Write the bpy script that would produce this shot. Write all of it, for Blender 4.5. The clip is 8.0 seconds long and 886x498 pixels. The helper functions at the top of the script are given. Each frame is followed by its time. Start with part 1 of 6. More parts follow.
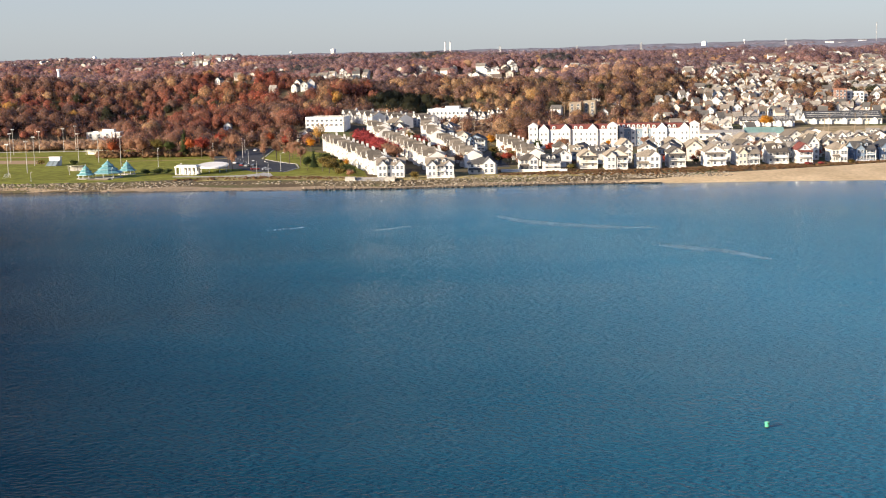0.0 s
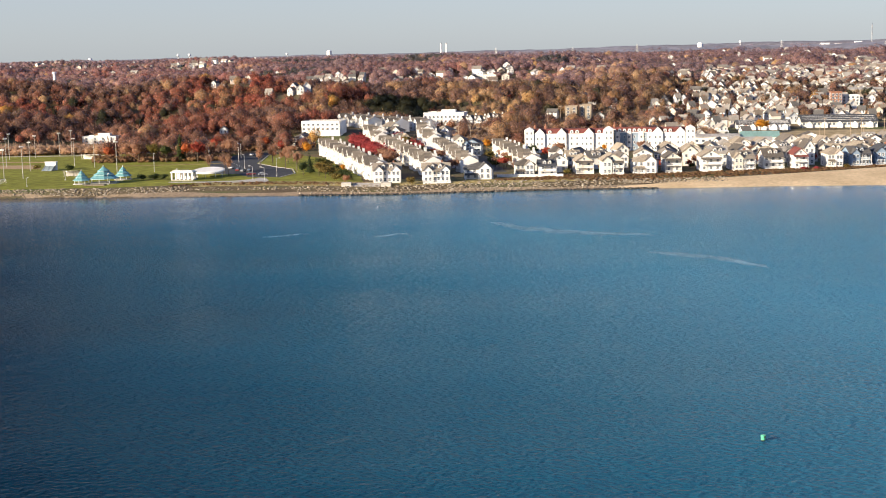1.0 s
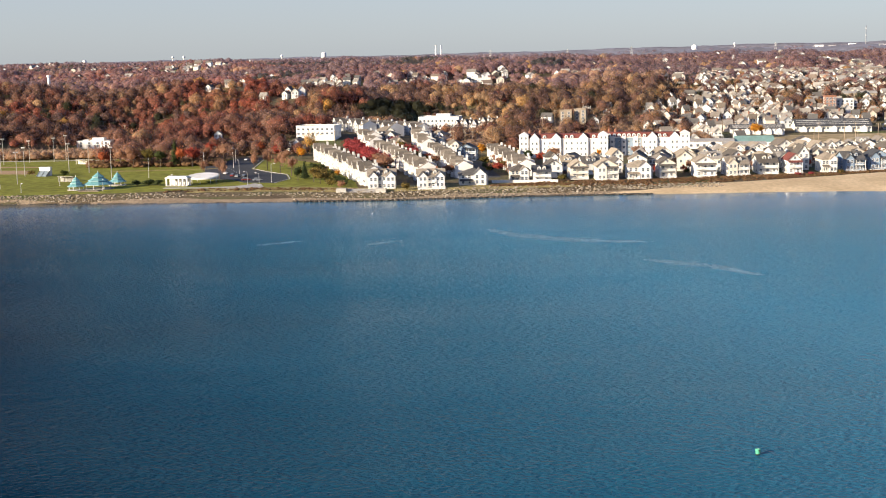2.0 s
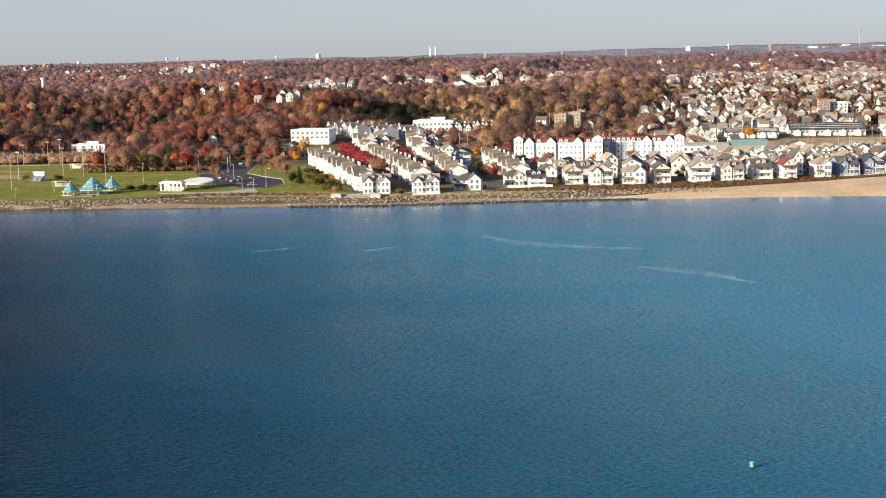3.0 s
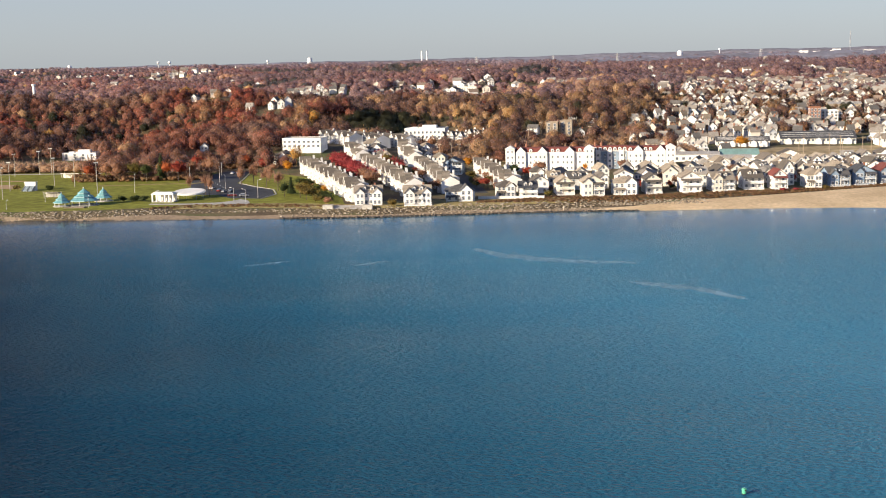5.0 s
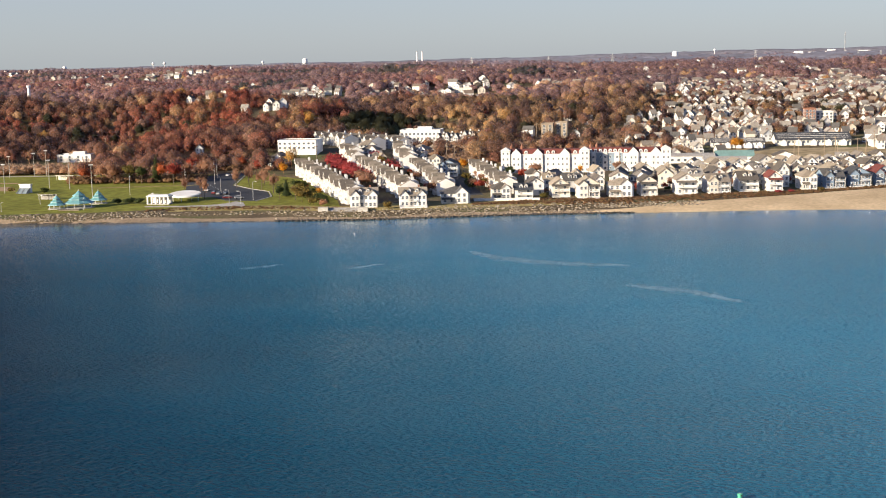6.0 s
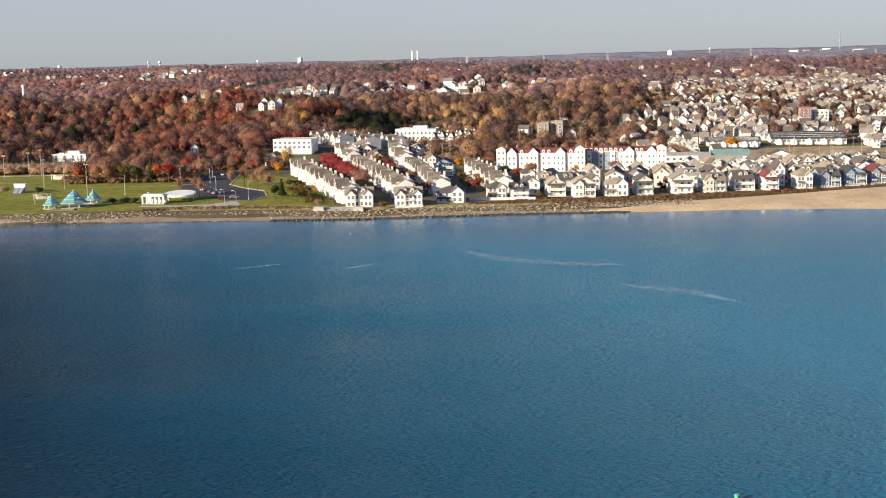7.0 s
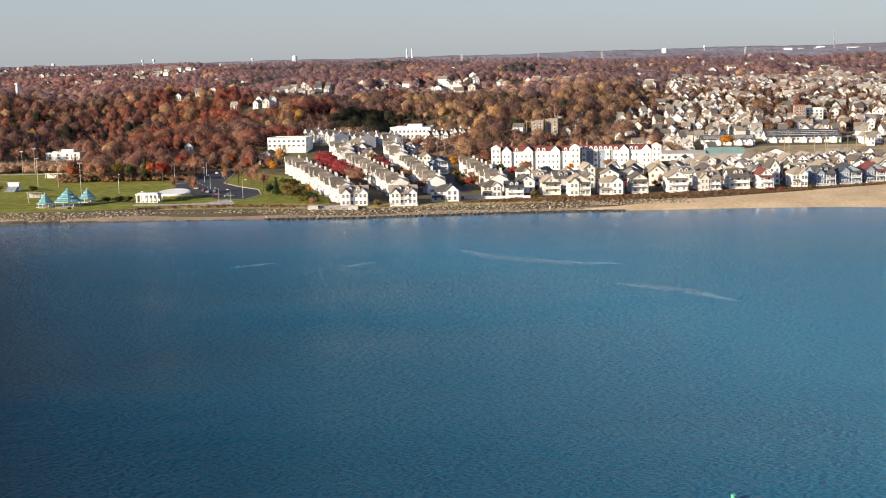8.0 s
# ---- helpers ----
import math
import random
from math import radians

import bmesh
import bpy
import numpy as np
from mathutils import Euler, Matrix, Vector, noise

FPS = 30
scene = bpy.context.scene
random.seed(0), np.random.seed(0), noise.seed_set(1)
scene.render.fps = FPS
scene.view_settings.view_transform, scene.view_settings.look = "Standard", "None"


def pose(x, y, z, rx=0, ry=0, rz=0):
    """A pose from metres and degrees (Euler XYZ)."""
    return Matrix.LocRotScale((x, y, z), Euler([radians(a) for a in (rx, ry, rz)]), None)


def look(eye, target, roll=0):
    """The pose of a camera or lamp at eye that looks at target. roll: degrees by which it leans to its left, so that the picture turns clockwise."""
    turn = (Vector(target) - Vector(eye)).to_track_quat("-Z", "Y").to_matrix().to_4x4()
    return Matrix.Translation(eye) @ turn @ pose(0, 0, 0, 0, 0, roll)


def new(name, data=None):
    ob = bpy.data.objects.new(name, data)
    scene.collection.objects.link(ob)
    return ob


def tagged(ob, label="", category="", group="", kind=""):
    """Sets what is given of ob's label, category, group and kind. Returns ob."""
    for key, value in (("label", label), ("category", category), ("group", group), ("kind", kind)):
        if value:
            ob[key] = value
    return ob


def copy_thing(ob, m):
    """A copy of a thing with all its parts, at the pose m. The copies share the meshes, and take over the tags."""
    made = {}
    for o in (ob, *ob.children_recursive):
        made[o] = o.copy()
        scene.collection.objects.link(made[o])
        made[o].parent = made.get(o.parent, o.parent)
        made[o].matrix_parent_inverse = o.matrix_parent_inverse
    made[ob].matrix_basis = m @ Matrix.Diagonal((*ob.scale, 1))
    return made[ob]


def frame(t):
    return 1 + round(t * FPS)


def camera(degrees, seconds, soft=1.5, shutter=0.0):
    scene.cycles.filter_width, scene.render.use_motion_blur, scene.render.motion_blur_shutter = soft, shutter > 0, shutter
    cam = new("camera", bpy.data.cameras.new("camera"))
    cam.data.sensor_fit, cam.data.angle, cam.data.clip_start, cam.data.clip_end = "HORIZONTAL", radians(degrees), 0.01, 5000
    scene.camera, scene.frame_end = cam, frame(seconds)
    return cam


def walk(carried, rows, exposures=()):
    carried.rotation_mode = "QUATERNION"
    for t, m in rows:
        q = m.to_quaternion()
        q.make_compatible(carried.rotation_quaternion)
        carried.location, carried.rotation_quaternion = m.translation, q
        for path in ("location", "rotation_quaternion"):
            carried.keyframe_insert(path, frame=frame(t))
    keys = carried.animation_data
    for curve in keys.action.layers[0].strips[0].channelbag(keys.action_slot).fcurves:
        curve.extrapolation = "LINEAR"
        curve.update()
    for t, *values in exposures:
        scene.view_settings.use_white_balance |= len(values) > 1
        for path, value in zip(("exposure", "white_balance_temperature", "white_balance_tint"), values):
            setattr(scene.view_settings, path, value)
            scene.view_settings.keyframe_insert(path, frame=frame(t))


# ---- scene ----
# ---------------------------------------------------------------- camera
LENS = 38.0
cam = camera(LENS, 8.0, soft=1.05)


def aim(x, y, z, yaw, pitch, roll):
    a, b = radians(yaw), radians(pitch)
    way = Vector((-math.sin(a) * math.cos(b), math.cos(a) * math.cos(b), math.sin(b)))
    eye = Vector((x, y, z))
    return look(eye, eye + way * 100, -roll)


PATH = [
    (0.0, 0.0, -0.85, 56.0, 0.0, -8.534, 1.155),
    (0.5, 0.02, -0.75, 56.93, -0.068, -8.518, 1.172),
    (1.0, 0.04, -0.65, 57.90, -0.172, -8.494, 1.190),
    (1.5, 0.05, -0.55, 58.87, -0.288, -8.458, 1.198),
    (3.0, 0.05, -0.45, 61.82, -0.650, -8.408, 1.200),
    (3.5, 0.04, -0.38, 62.85, -0.762, -8.386, 1.200),
    (4.0, 0.03, -0.28, 63.85, -0.862, -8.340, 1.197),
    (4.5, 0.01, -0.18, 64.75, -0.945, -8.304, 1.190),
    (6.0, 0.0, 0.15, 66.18, -1.240, -8.262, 1.206),
    (6.5, -0.02, 0.42, 66.27, -1.350, -8.290, 1.224),
    (7.0, -0.05, 0.80, 66.30, -1.440, -8.312, 1.234),
    (7.5, -0.10, 1.20, 66.36, -1.553, -8.350, 1.238),
    (8.0, -0.15, 1.65, 66.43, -1.680, -8.404, 1.248),
]
walk(cam, [(t, aim(*p)) for t, *p in PATH], exposures=[(0.0, 1.12), (3.0, 1.05), (8.0, 0.94)])

# ---------------------------------------------------------------- light
SUN_FROM = Vector((-0.84, -0.54, 0.0)).normalized()
SUN_UP = radians(16)
world = bpy.data.worlds.new("sky")
scene.world = world
world.use_nodes = True
wn = world.node_tree.nodes
sky = wn.new("ShaderNodeTexSky")
sky.sky_type = "NISHITA"
sky.sun_disc = False
sky.sun_elevation = SUN_UP
sky.sun_rotation = math.atan2(SUN_FROM.x, SUN_FROM.y)
sky.air_density, sky.dust_density, sky.ozone_density = 0.8, 0.78, 1.6
haze = wn.new("ShaderNodeMix")
haze.data_type, haze.blend_type = "RGBA", "MULTIPLY"
haze.inputs["Factor"].default_value, haze.inputs["B"].default_value = 1.0, (0.88, 0.905, 1.14, 1)
world.node_tree.links.new(sky.outputs[0], haze.inputs["A"])
# haze along the horizon evens out the blue
veil = wn.new("ShaderNodeMix")
veil.data_type = "RGBA"
veil.inputs["B"].default_value = (3.25, 3.5, 3.7, 1)
up = wn.new("ShaderNodeTexCoord")
rise = wn.new("ShaderNodeSeparateXYZ")
thin = wn.new("ShaderNodeMapRange")
thin.interpolation_type = "SMOOTHSTEP"
for i, v in ((1, 0.03), (2, 0.20), (3, 0.72), (4, 0.0)):
    thin.inputs[i].default_value = v
world.node_tree.links.new(up.outputs["Generated"], rise.inputs[0])
world.node_tree.links.new(rise.outputs["Z"], thin.inputs[0])
world.node_tree.links.new(thin.outputs[0], veil.inputs["Factor"])
world.node_tree.links.new(haze.outputs["Result"], veil.inputs["A"])
world.node_tree.links.new(veil.outputs["Result"], wn["Background"].inputs[0])
wn["Background"].inputs[1].default_value = 0.076
sun = new("sun", bpy.data.lights.new("sun", "SUN"))
sun.data.energy, sun.data.angle, sun.data.color = 5.0, radians(0.5), (1.0, 0.85, 0.65)
sun.matrix_world = look(SUN_FROM * 100 * math.cos(SUN_UP) + Vector((0, 0, 100 * math.sin(SUN_UP))), (0, 0, 0))


# ---------------------------------------------------------------- materials
def ramp_node(nt, stops, constant=False):
    r = nt.nodes.new("ShaderNodeValToRGB")
    r.color_ramp.interpolation = "CONSTANT" if constant else "LINEAR"
    while len(r.color_ramp.elements) < len(stops):
        r.color_ramp.elements.new(0.5)
    for e, (p, c) in zip(r.color_ramp.elements, stops):
        e.position, e.color = p, (*c, 1)
    return r


def noise_node(nt, scale, detail=4, stretch=(1, 1, 1), where="Object", turn=0.0):
    tc = nt.nodes.new("ShaderNodeTexCoord")
    mp = nt.nodes.new("ShaderNodeMapping")
    mp.inputs["Rotation"].default_value = (0, 0, radians(turn))
    mp.inputs["Scale"].default_value = stretch
    n = nt.nodes.new("ShaderNodeTexNoise")
    n.inputs["Scale"].default_value, n.inputs["Detail"].default_value = scale, detail
    nt.links.new(tc.outputs[where], mp.inputs[0])
    nt.links.new(mp.outputs[0], n.inputs["Vector"])
    return n


def mixed(nt, kind, fac, a, b):
    m = nt.nodes.new("ShaderNodeMix")
    m.data_type, m.blend_type = "RGBA", kind
    for sock, v in ((m.inputs["Factor"], fac), (m.inputs["A"], a), (m.inputs["B"], b)):
        if isinstance(v, (int, float)):
            sock.default_value = v
        elif isinstance(v, tuple):
            sock.default_value = (*v, 1)
        else:
            nt.links.new(v, sock)
    return m.outputs["Result"]


def surface(name, colors, rough=0.8, metal=0.0, grain=2.0, grain_amount=0.25, stain=0.15, bump=0.0, bump_scale=3.0, spec=0.3, stretch=(1, 1, 1), by="random"):
    """colors: one colour, or several from which each object takes one at random."""
    m = bpy.data.materials.new(name)
    m.use_nodes = True
    nt = m.node_tree
    b = nt.nodes["Principled BSDF"]
    if len(colors) == 1:
        col = colors[0]
    elif by == "island":
        ge = nt.nodes.new("ShaderNodeNewGeometry")
        r = ramp_node(nt, [(i / len(colors), c) for i, c in enumerate(colors)], True)
        nt.links.new(ge.outputs["Random Per Island"], r.inputs[0])
        col = r.outputs[0]
    else:
        oi = nt.nodes.new("ShaderNodeObjectInfo")
        r = ramp_node(nt, [(i / len(colors), c) for i, c in enumerate(colors)], True)
        nt.links.new(oi.outputs["Random"], r.inputs[0])
        col = r.outputs[0]
    g = noise_node(nt, grain, 5, stretch)
    gr = ramp_node(nt, [(0.3, (1 - grain_amount,) * 3), (0.7, (1 + grain_amount * 0.4,) * 3)])
    nt.links.new(g.outputs[0], gr.inputs[0])
    col = mixed(nt, "MULTIPLY", 1.0, col, gr.outputs[0])
    s = noise_node(nt, stain, 3, where="Object")
    sr = ramp_node(nt, [(0.35, (0.82, 0.80, 0.77)), (0.65, (1.0, 1.0, 1.0))])
    nt.links.new(s.outputs[0], sr.inputs[0])
    col = mixed(nt, "MULTIPLY", 1.0, col, sr.outputs[0])
    nt.links.new(col, b.inputs["Base Color"])
    b.inputs["Roughness"].default_value, b.inputs["Metallic"].default_value = rough, metal
    b.inputs["Specular IOR Level"].default_value = spec
    if bump:
        bn = noise_node(nt, bump_scale, 6, stretch)
        bp = nt.nodes.new("ShaderNodeBump")
        bp.inputs["Strength"].default_value, bp.inputs["Distance"].default_value = 1.0, bump
        nt.links.new(bn.outputs[0], bp.inputs["Height"])
        nt.links.new(bp.outputs[0], b.inputs["Normal"])
    return m


def foliage(name, stops, attribute=False, gaps=0.0):
    """Leaves: each tree's tone picks a place on the ramp, each leaf varies a little. gaps: how open the twigs are."""
    m = bpy.data.materials.new(name)
    m.use_nodes = True
    nt = m.node_tree
    b = nt.nodes["Principled BSDF"]
    r = ramp_node(nt, stops)
    if attribute:
        at = nt.nodes.new("ShaderNodeAttribute")
        at.attribute_name = "tone"
        nt.links.new(at.outputs["Fac"], r.inputs[0])
    else:
        oi = nt.nodes.new("ShaderNodeObjectInfo")
        nt.links.new(oi.outputs["Random"], r.inputs[0])
    ge = nt.nodes.new("ShaderNodeNewGeometry")
    vr = ramp_node(nt, [(0.0, (1.32, 1.13, 1.08)), (0.6, (1.50, 1.31, 1.24)), (1.0, (1.68, 1.47, 1.38))])
    nt.links.new(ge.outputs["Random Per Island"], vr.inputs[0])
    col = mixed(nt, "MULTIPLY", 1.0, r.outputs[0], vr.outputs[0])
    n = noise_node(nt, 0.9, 4, where="Object")
    nr = ramp_node(nt, [(0.35, (0.82, 0.82, 0.82)), (0.65, (1.1, 1.1, 1.1))])
    nt.links.new(n.outputs[0], nr.inputs[0])
    col = mixed(nt, "MULTIPLY", 1.0, col, nr.outputs[0])
    nt.links.new(col, b.inputs["Base Color"])
    b.inputs["Roughness"].default_value = 0.9
    b.inputs["Specular IOR Level"].default_value = 0.1
    # thin leaves and twigs let part of the light through
    tr = nt.nodes.new("ShaderNodeBsdfTranslucent")
    nt.links.new(mixed(nt, "MULTIPLY", 1.0, col, (1.25, 1.2, 1.1)), tr.inputs["Color"])
    mx = nt.nodes.new("ShaderNodeMixShader")
    mx.inputs[0].default_value = 0.52
    nt.links.new(b.outputs[0], mx.inputs[1]), nt.links.new(tr.outputs[0], mx.inputs[2])
    out = mx
    if gaps:
        # half-bare crowns are open: light and view pass between the twigs
        clear = nt.nodes.new("ShaderNodeBsdfTransparent")
        out = nt.nodes.new("ShaderNodeMixShader")
        fine = noise_node(nt, 0.35, 3)
        fr = nt.nodes.new("ShaderNodeMapRange")
        for i, v in ((1, 0.35), (2, 0.65), (3, gaps * 0.6), (4, gaps * 1.4)):
            fr.inputs[i].default_value = v
        nt.links.new(fine.outputs[0], fr.inputs[0]), nt.links.new(fr.outputs[0], out.inputs[0])
        nt.links.new(mx.outputs[0], out.inputs[1]), nt.links.new(clear.outputs[0], out.inputs[2])
    nt.links.new(out.outputs[0], nt.nodes["Material Output"].inputs[0])
    return m


def water_material():
    m = bpy.data.materials.new("bay_water")
    m.use_nodes = True
    nt = m.node_tree
    b = nt.nodes["Principled BSDF"]
    # base colour brightens eastward and shoreward, painting in the uneven brightness of reflected sky
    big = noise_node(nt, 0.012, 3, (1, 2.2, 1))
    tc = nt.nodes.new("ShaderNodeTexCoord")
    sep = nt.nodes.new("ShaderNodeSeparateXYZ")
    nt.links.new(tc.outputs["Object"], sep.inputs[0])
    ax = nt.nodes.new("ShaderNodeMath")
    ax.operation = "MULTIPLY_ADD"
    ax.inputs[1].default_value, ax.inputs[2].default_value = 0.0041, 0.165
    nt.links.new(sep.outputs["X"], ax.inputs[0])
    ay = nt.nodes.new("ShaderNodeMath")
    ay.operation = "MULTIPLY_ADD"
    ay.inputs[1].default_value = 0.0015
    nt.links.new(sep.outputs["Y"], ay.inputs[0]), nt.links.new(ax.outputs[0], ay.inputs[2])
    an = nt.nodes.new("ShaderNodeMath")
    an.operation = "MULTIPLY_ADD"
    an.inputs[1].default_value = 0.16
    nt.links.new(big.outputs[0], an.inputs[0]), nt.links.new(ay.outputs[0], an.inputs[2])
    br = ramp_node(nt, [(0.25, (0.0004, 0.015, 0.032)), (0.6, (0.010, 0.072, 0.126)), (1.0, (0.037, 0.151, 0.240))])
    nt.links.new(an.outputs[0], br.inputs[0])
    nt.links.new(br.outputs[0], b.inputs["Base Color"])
    b.inputs["IOR"].default_value = 1.33
    b.inputs["Specular IOR Level"].default_value = 0.24
    b.inputs["Specular Tint"].default_value = (0.44, 0.70, 0.88, 1)
    b.inputs["Roughness"].default_value = 0.12
    # wind ripples over a longer chop
    w1 = noise_node(nt, 1.3, 4, (0.58, 1.0, 1), turn=14)
    w2 = noise_node(nt, 0.17, 2, (0.8, 1.0, 1), turn=-15)
    calm = noise_node(nt, 0.008, 2, (0.6, 1.6, 1))
    cr = ramp_node(nt, [(0.3, (0.45,) * 3), (0.7, (1.0,) * 3)])
    nt.links.new(calm.outputs[0], cr.inputs[0])
    # sheltered, flatter water under the land
    lee = nt.nodes.new("ShaderNodeMapRange")
    for i, v in ((1, 410.0), (2, 542.0), (3, 1.0), (4, 0.05)):
        lee.inputs[i].default_value = v
    nt.links.new(sep.outputs["Y"], lee.inputs[0])
    half = nt.nodes.new("ShaderNodeMath")
    half.operation = "MULTIPLY"
    half.inputs[1].default_value = 0.5
    nt.links.new(lee.outputs[0], half.inputs[0])
    gust = nt.nodes.new("ShaderNodeMath")
    gust.operation = "MULTIPLY"
    nt.links.new(cr.outputs[0], gust.inputs[0]), nt.links.new(lee.outputs[0], gust.inputs[1])
    b1 = nt.nodes.new("ShaderNodeBump")
    b1.inputs["Distance"].default_value = 1.45
    b2 = nt.nodes.new("ShaderNodeBump")
    b2.inputs["Distance"].default_value = 1.0
    nt.links.new(half.outputs[0], b2.inputs["Strength"])
    nt.links.new(w1.outputs[0], b1.inputs["Height"])
    nt.links.new(gust.outputs[0], b1.inputs["Strength"])
    nt.links.new(w2.outputs[0], b2.inputs["Height"])
    nt.links.new(b2.outputs[0], b1.inputs["Normal"])
    # short seas: the faces of the waves lean offshore, less so in the lee
    lean = nt.nodes.new("ShaderNodeVectorMath")
    lean.operation = "SCALE"
    lean.inputs[0].default_value = (0.02, -0.38, 0.0)
    slack = nt.nodes.new("ShaderNodeMapRange")
    for i, v in ((1, 400.0), (2, 500.0), (3, 1.0), (4, 0.0)):
        slack.inputs[i].default_value = v
    nt.links.new(sep.outputs["Y"], slack.inputs[0])
    nt.links.new(slack.outputs[0], lean.inputs["Scale"])
    tilt = nt.nodes.new("ShaderNodeVectorMath")
    tilt.operation = "ADD"
    nt.links.new(b1.outputs[0], tilt.inputs[0]), nt.links.new(lean.outputs[0], tilt.inputs[1])
    unit = nt.nodes.new("ShaderNodeVectorMath")
    unit.operation = "NORMALIZE"
    nt.links.new(tilt.outputs[0], unit.inputs[0])
    nt.links.new(unit.outputs[0], b.inputs["Normal"])
    return m


def ground_material():
    m = bpy.data.materials.new("leaf_litter_ground")
    m.use_nodes = True
    nt = m.node_tree
    b = nt.nodes["Principled BSDF"]
    n1 = noise_node(nt, 0.03, 5)
    r1 = ramp_node(nt, [(0.35, (0.10, 0.075, 0.05)), (0.5, (0.14, 0.11, 0.065)), (0.65, (0.10, 0.11, 0.045))])
    nt.links.new(n1.outputs[0], r1.inputs[0])
    n2 = noise_node(nt, 1.2, 5)
    r2 = ramp_node(nt, [(0.3, (0.7,) * 3), (0.7, (1.2,) * 3)])
    nt.links.new(n2.outputs[0], r2.inputs[0])
    nt.links.new(mixed(nt, "MULTIPLY", 1.0, r1.outputs[0], r2.outputs[0]), b.inputs["Base Color"])
    b.inputs["Roughness"].default_value = 0.95
    b.inputs["Specular IOR Level"].default_value = 0.1
    return m


def glass_material():
    m = bpy.data.materials.new("window_glass")
    m.use_nodes = True
    b = m.node_tree.nodes["Principled BSDF"]
    b.inputs["Base Color"].default_value = (0.11, 0.125, 0.145, 1)
    b.inputs["Roughness"].default_value = 0.08
    b.inputs["Specular IOR Level"].default_value = 0.6
    return m


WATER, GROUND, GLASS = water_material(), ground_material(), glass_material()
WHITE = surface("white_siding", [(0.80, 0.78, 0.74)], 0.6, grain=1.5, grain_amount=0.08, stretch=(0.3, 0.3, 6))
SIDING = surface("mixed_siding", [(0.77, 0.74, 0.67), (0.79, 0.77, 0.73), (0.70, 0.65, 0.56), (0.74, 0.73, 0.71), (0.66, 0.62, 0.54), (0.78, 0.75, 0.66)], 0.65, grain=1.5, grain_amount=0.12, stretch=(0.3, 0.3, 6))
TOWN = surface("town_siding", [(0.76, 0.73, 0.67), (0.80, 0.78, 0.75), (0.70, 0.64, 0.56), (0.74, 0.74, 0.74), (0.62, 0.53, 0.45), (0.79, 0.77, 0.70), (0.58, 0.62, 0.66), (0.80, 0.79, 0.77)], 0.65, grain=1.5, grain_amount=0.15, stretch=(0.3, 0.3, 6))
BLUE = surface("blue_siding", [(0.25, 0.34, 0.45)], 0.65, grain=1.5, grain_amount=0.12, stretch=(0.3, 0.3, 6))
SLATE = surface("slate_blue_siding", [(0.24, 0.31, 0.38)], 0.65, grain=1.5, grain_amount=0.1, stretch=(0.3, 0.3, 6))
TRIM = surface("white_trim", [(0.80, 0.79, 0.76)], 0.5, grain_amount=0.06)
SHINGLE = surface("weathered_shingle", [(0.38, 0.325, 0.25), (0.29, 0.25, 0.20), (0.42, 0.36, 0.28), (0.19, 0.165, 0.14), (0.34, 0.29, 0.23), (0.13, 0.115, 0.10)], 0.9, grain=1.6, grain_amount=0.35, stretch=(1, 1, 3), bump=0.05, bump_scale=4)
ROWROOF = surface("row_shingle", [(0.25, 0.215, 0.175), (0.20, 0.175, 0.145), (0.31, 0.27, 0.22), (0.16, 0.14, 0.12)], 0.9, grain=1.6, grain_amount=0.35, stretch=(1, 1, 3), bump=0.05, bump_scale=4)
DARKROOF = surface("charcoal_shingle", [(0.10, 0.10, 0.105), (0.13, 0.125, 0.12), (0.075, 0.08, 0.09)], 0.9, grain=1.6, grain_amount=0.35, stretch=(1, 1, 3), bump=0.05, bump_scale=4)
TOWNROOF = surface("town_shingle", [(0.24, 0.21, 0.18), (0.13, 0.125, 0.12), (0.29, 0.265, 0.235), (0.18, 0.15, 0.12), (0.36, 0.335, 0.30)], 0.9, grain=1.6, grain_amount=0.3, bump=0.05, bump_scale=4)
REDROOF = surface("red_shingle", [(0.20, 0.062, 0.050)], 0.85, grain=1.6, grain_amount=0.3, bump=0.05, bump_scale=4)
PALETEAL = surface("pale_turquoise_trim", [(0.34, 0.50, 0.51)], 0.5, grain_amount=0.1)
TEAL = surface("turquoise_roof", [(0.17, 0.38, 0.41)], 0.5, grain=1.0, grain_amount=0.25, stretch=(1, 1, 4))
GREENROOF = surface("green_metal_roof", [(0.22, 0.36, 0.33)], 0.5, grain=0.6, grain_amount=0.2, stretch=(4, 0.3, 1))
FLATROOF = surface("gravel_roof", [(0.42, 0.40, 0.37)], 0.9, grain=1.0, grain_amount=0.3)
BRICK = surface("red_brick", [(0.30, 0.14, 0.09)], 0.85, grain=2.5, grain_amount=0.3)
TANBRICK = surface("tan_brick", [(0.33, 0.27, 0.205)], 0.85, grain=2.5, grain_amount=0.3)
CONCRETE = surface("pale_concrete", [(0.46, 0.44, 0.40)], 0.85, grain=0.8, grain_amount=0.25)
ASPHALT = surface("asphalt", [(0.055, 0.058, 0.064)], 0.85, grain=0.8, grain_amount=0.35, stain=0.06)
PAINT = surface("road_paint", [(0.72, 0.72, 0.70)], 0.7)
LAWN = surface("park_lawn", [(0.245, 0.25, 0.045)], 0.95, grain=0.25, grain_amount=0.4, stain=0.03, bump=0.15, bump_scale=2.0, spec=0.1)
DRYLAWN = surface("dry_grass", [(0.35, 0.285, 0.125)], 0.95, grain=0.3, grain_amount=0.45, stain=0.05, bump=0.15, bump_scale=2.0, spec=0.1)
SAND = surface("beach_sand", [(0.65, 0.495, 0.305)], 0.95, grain=0.6, grain_amount=0.2, stain=0.05, bump=0.15, bump_scale=0.8, spec=0.15)
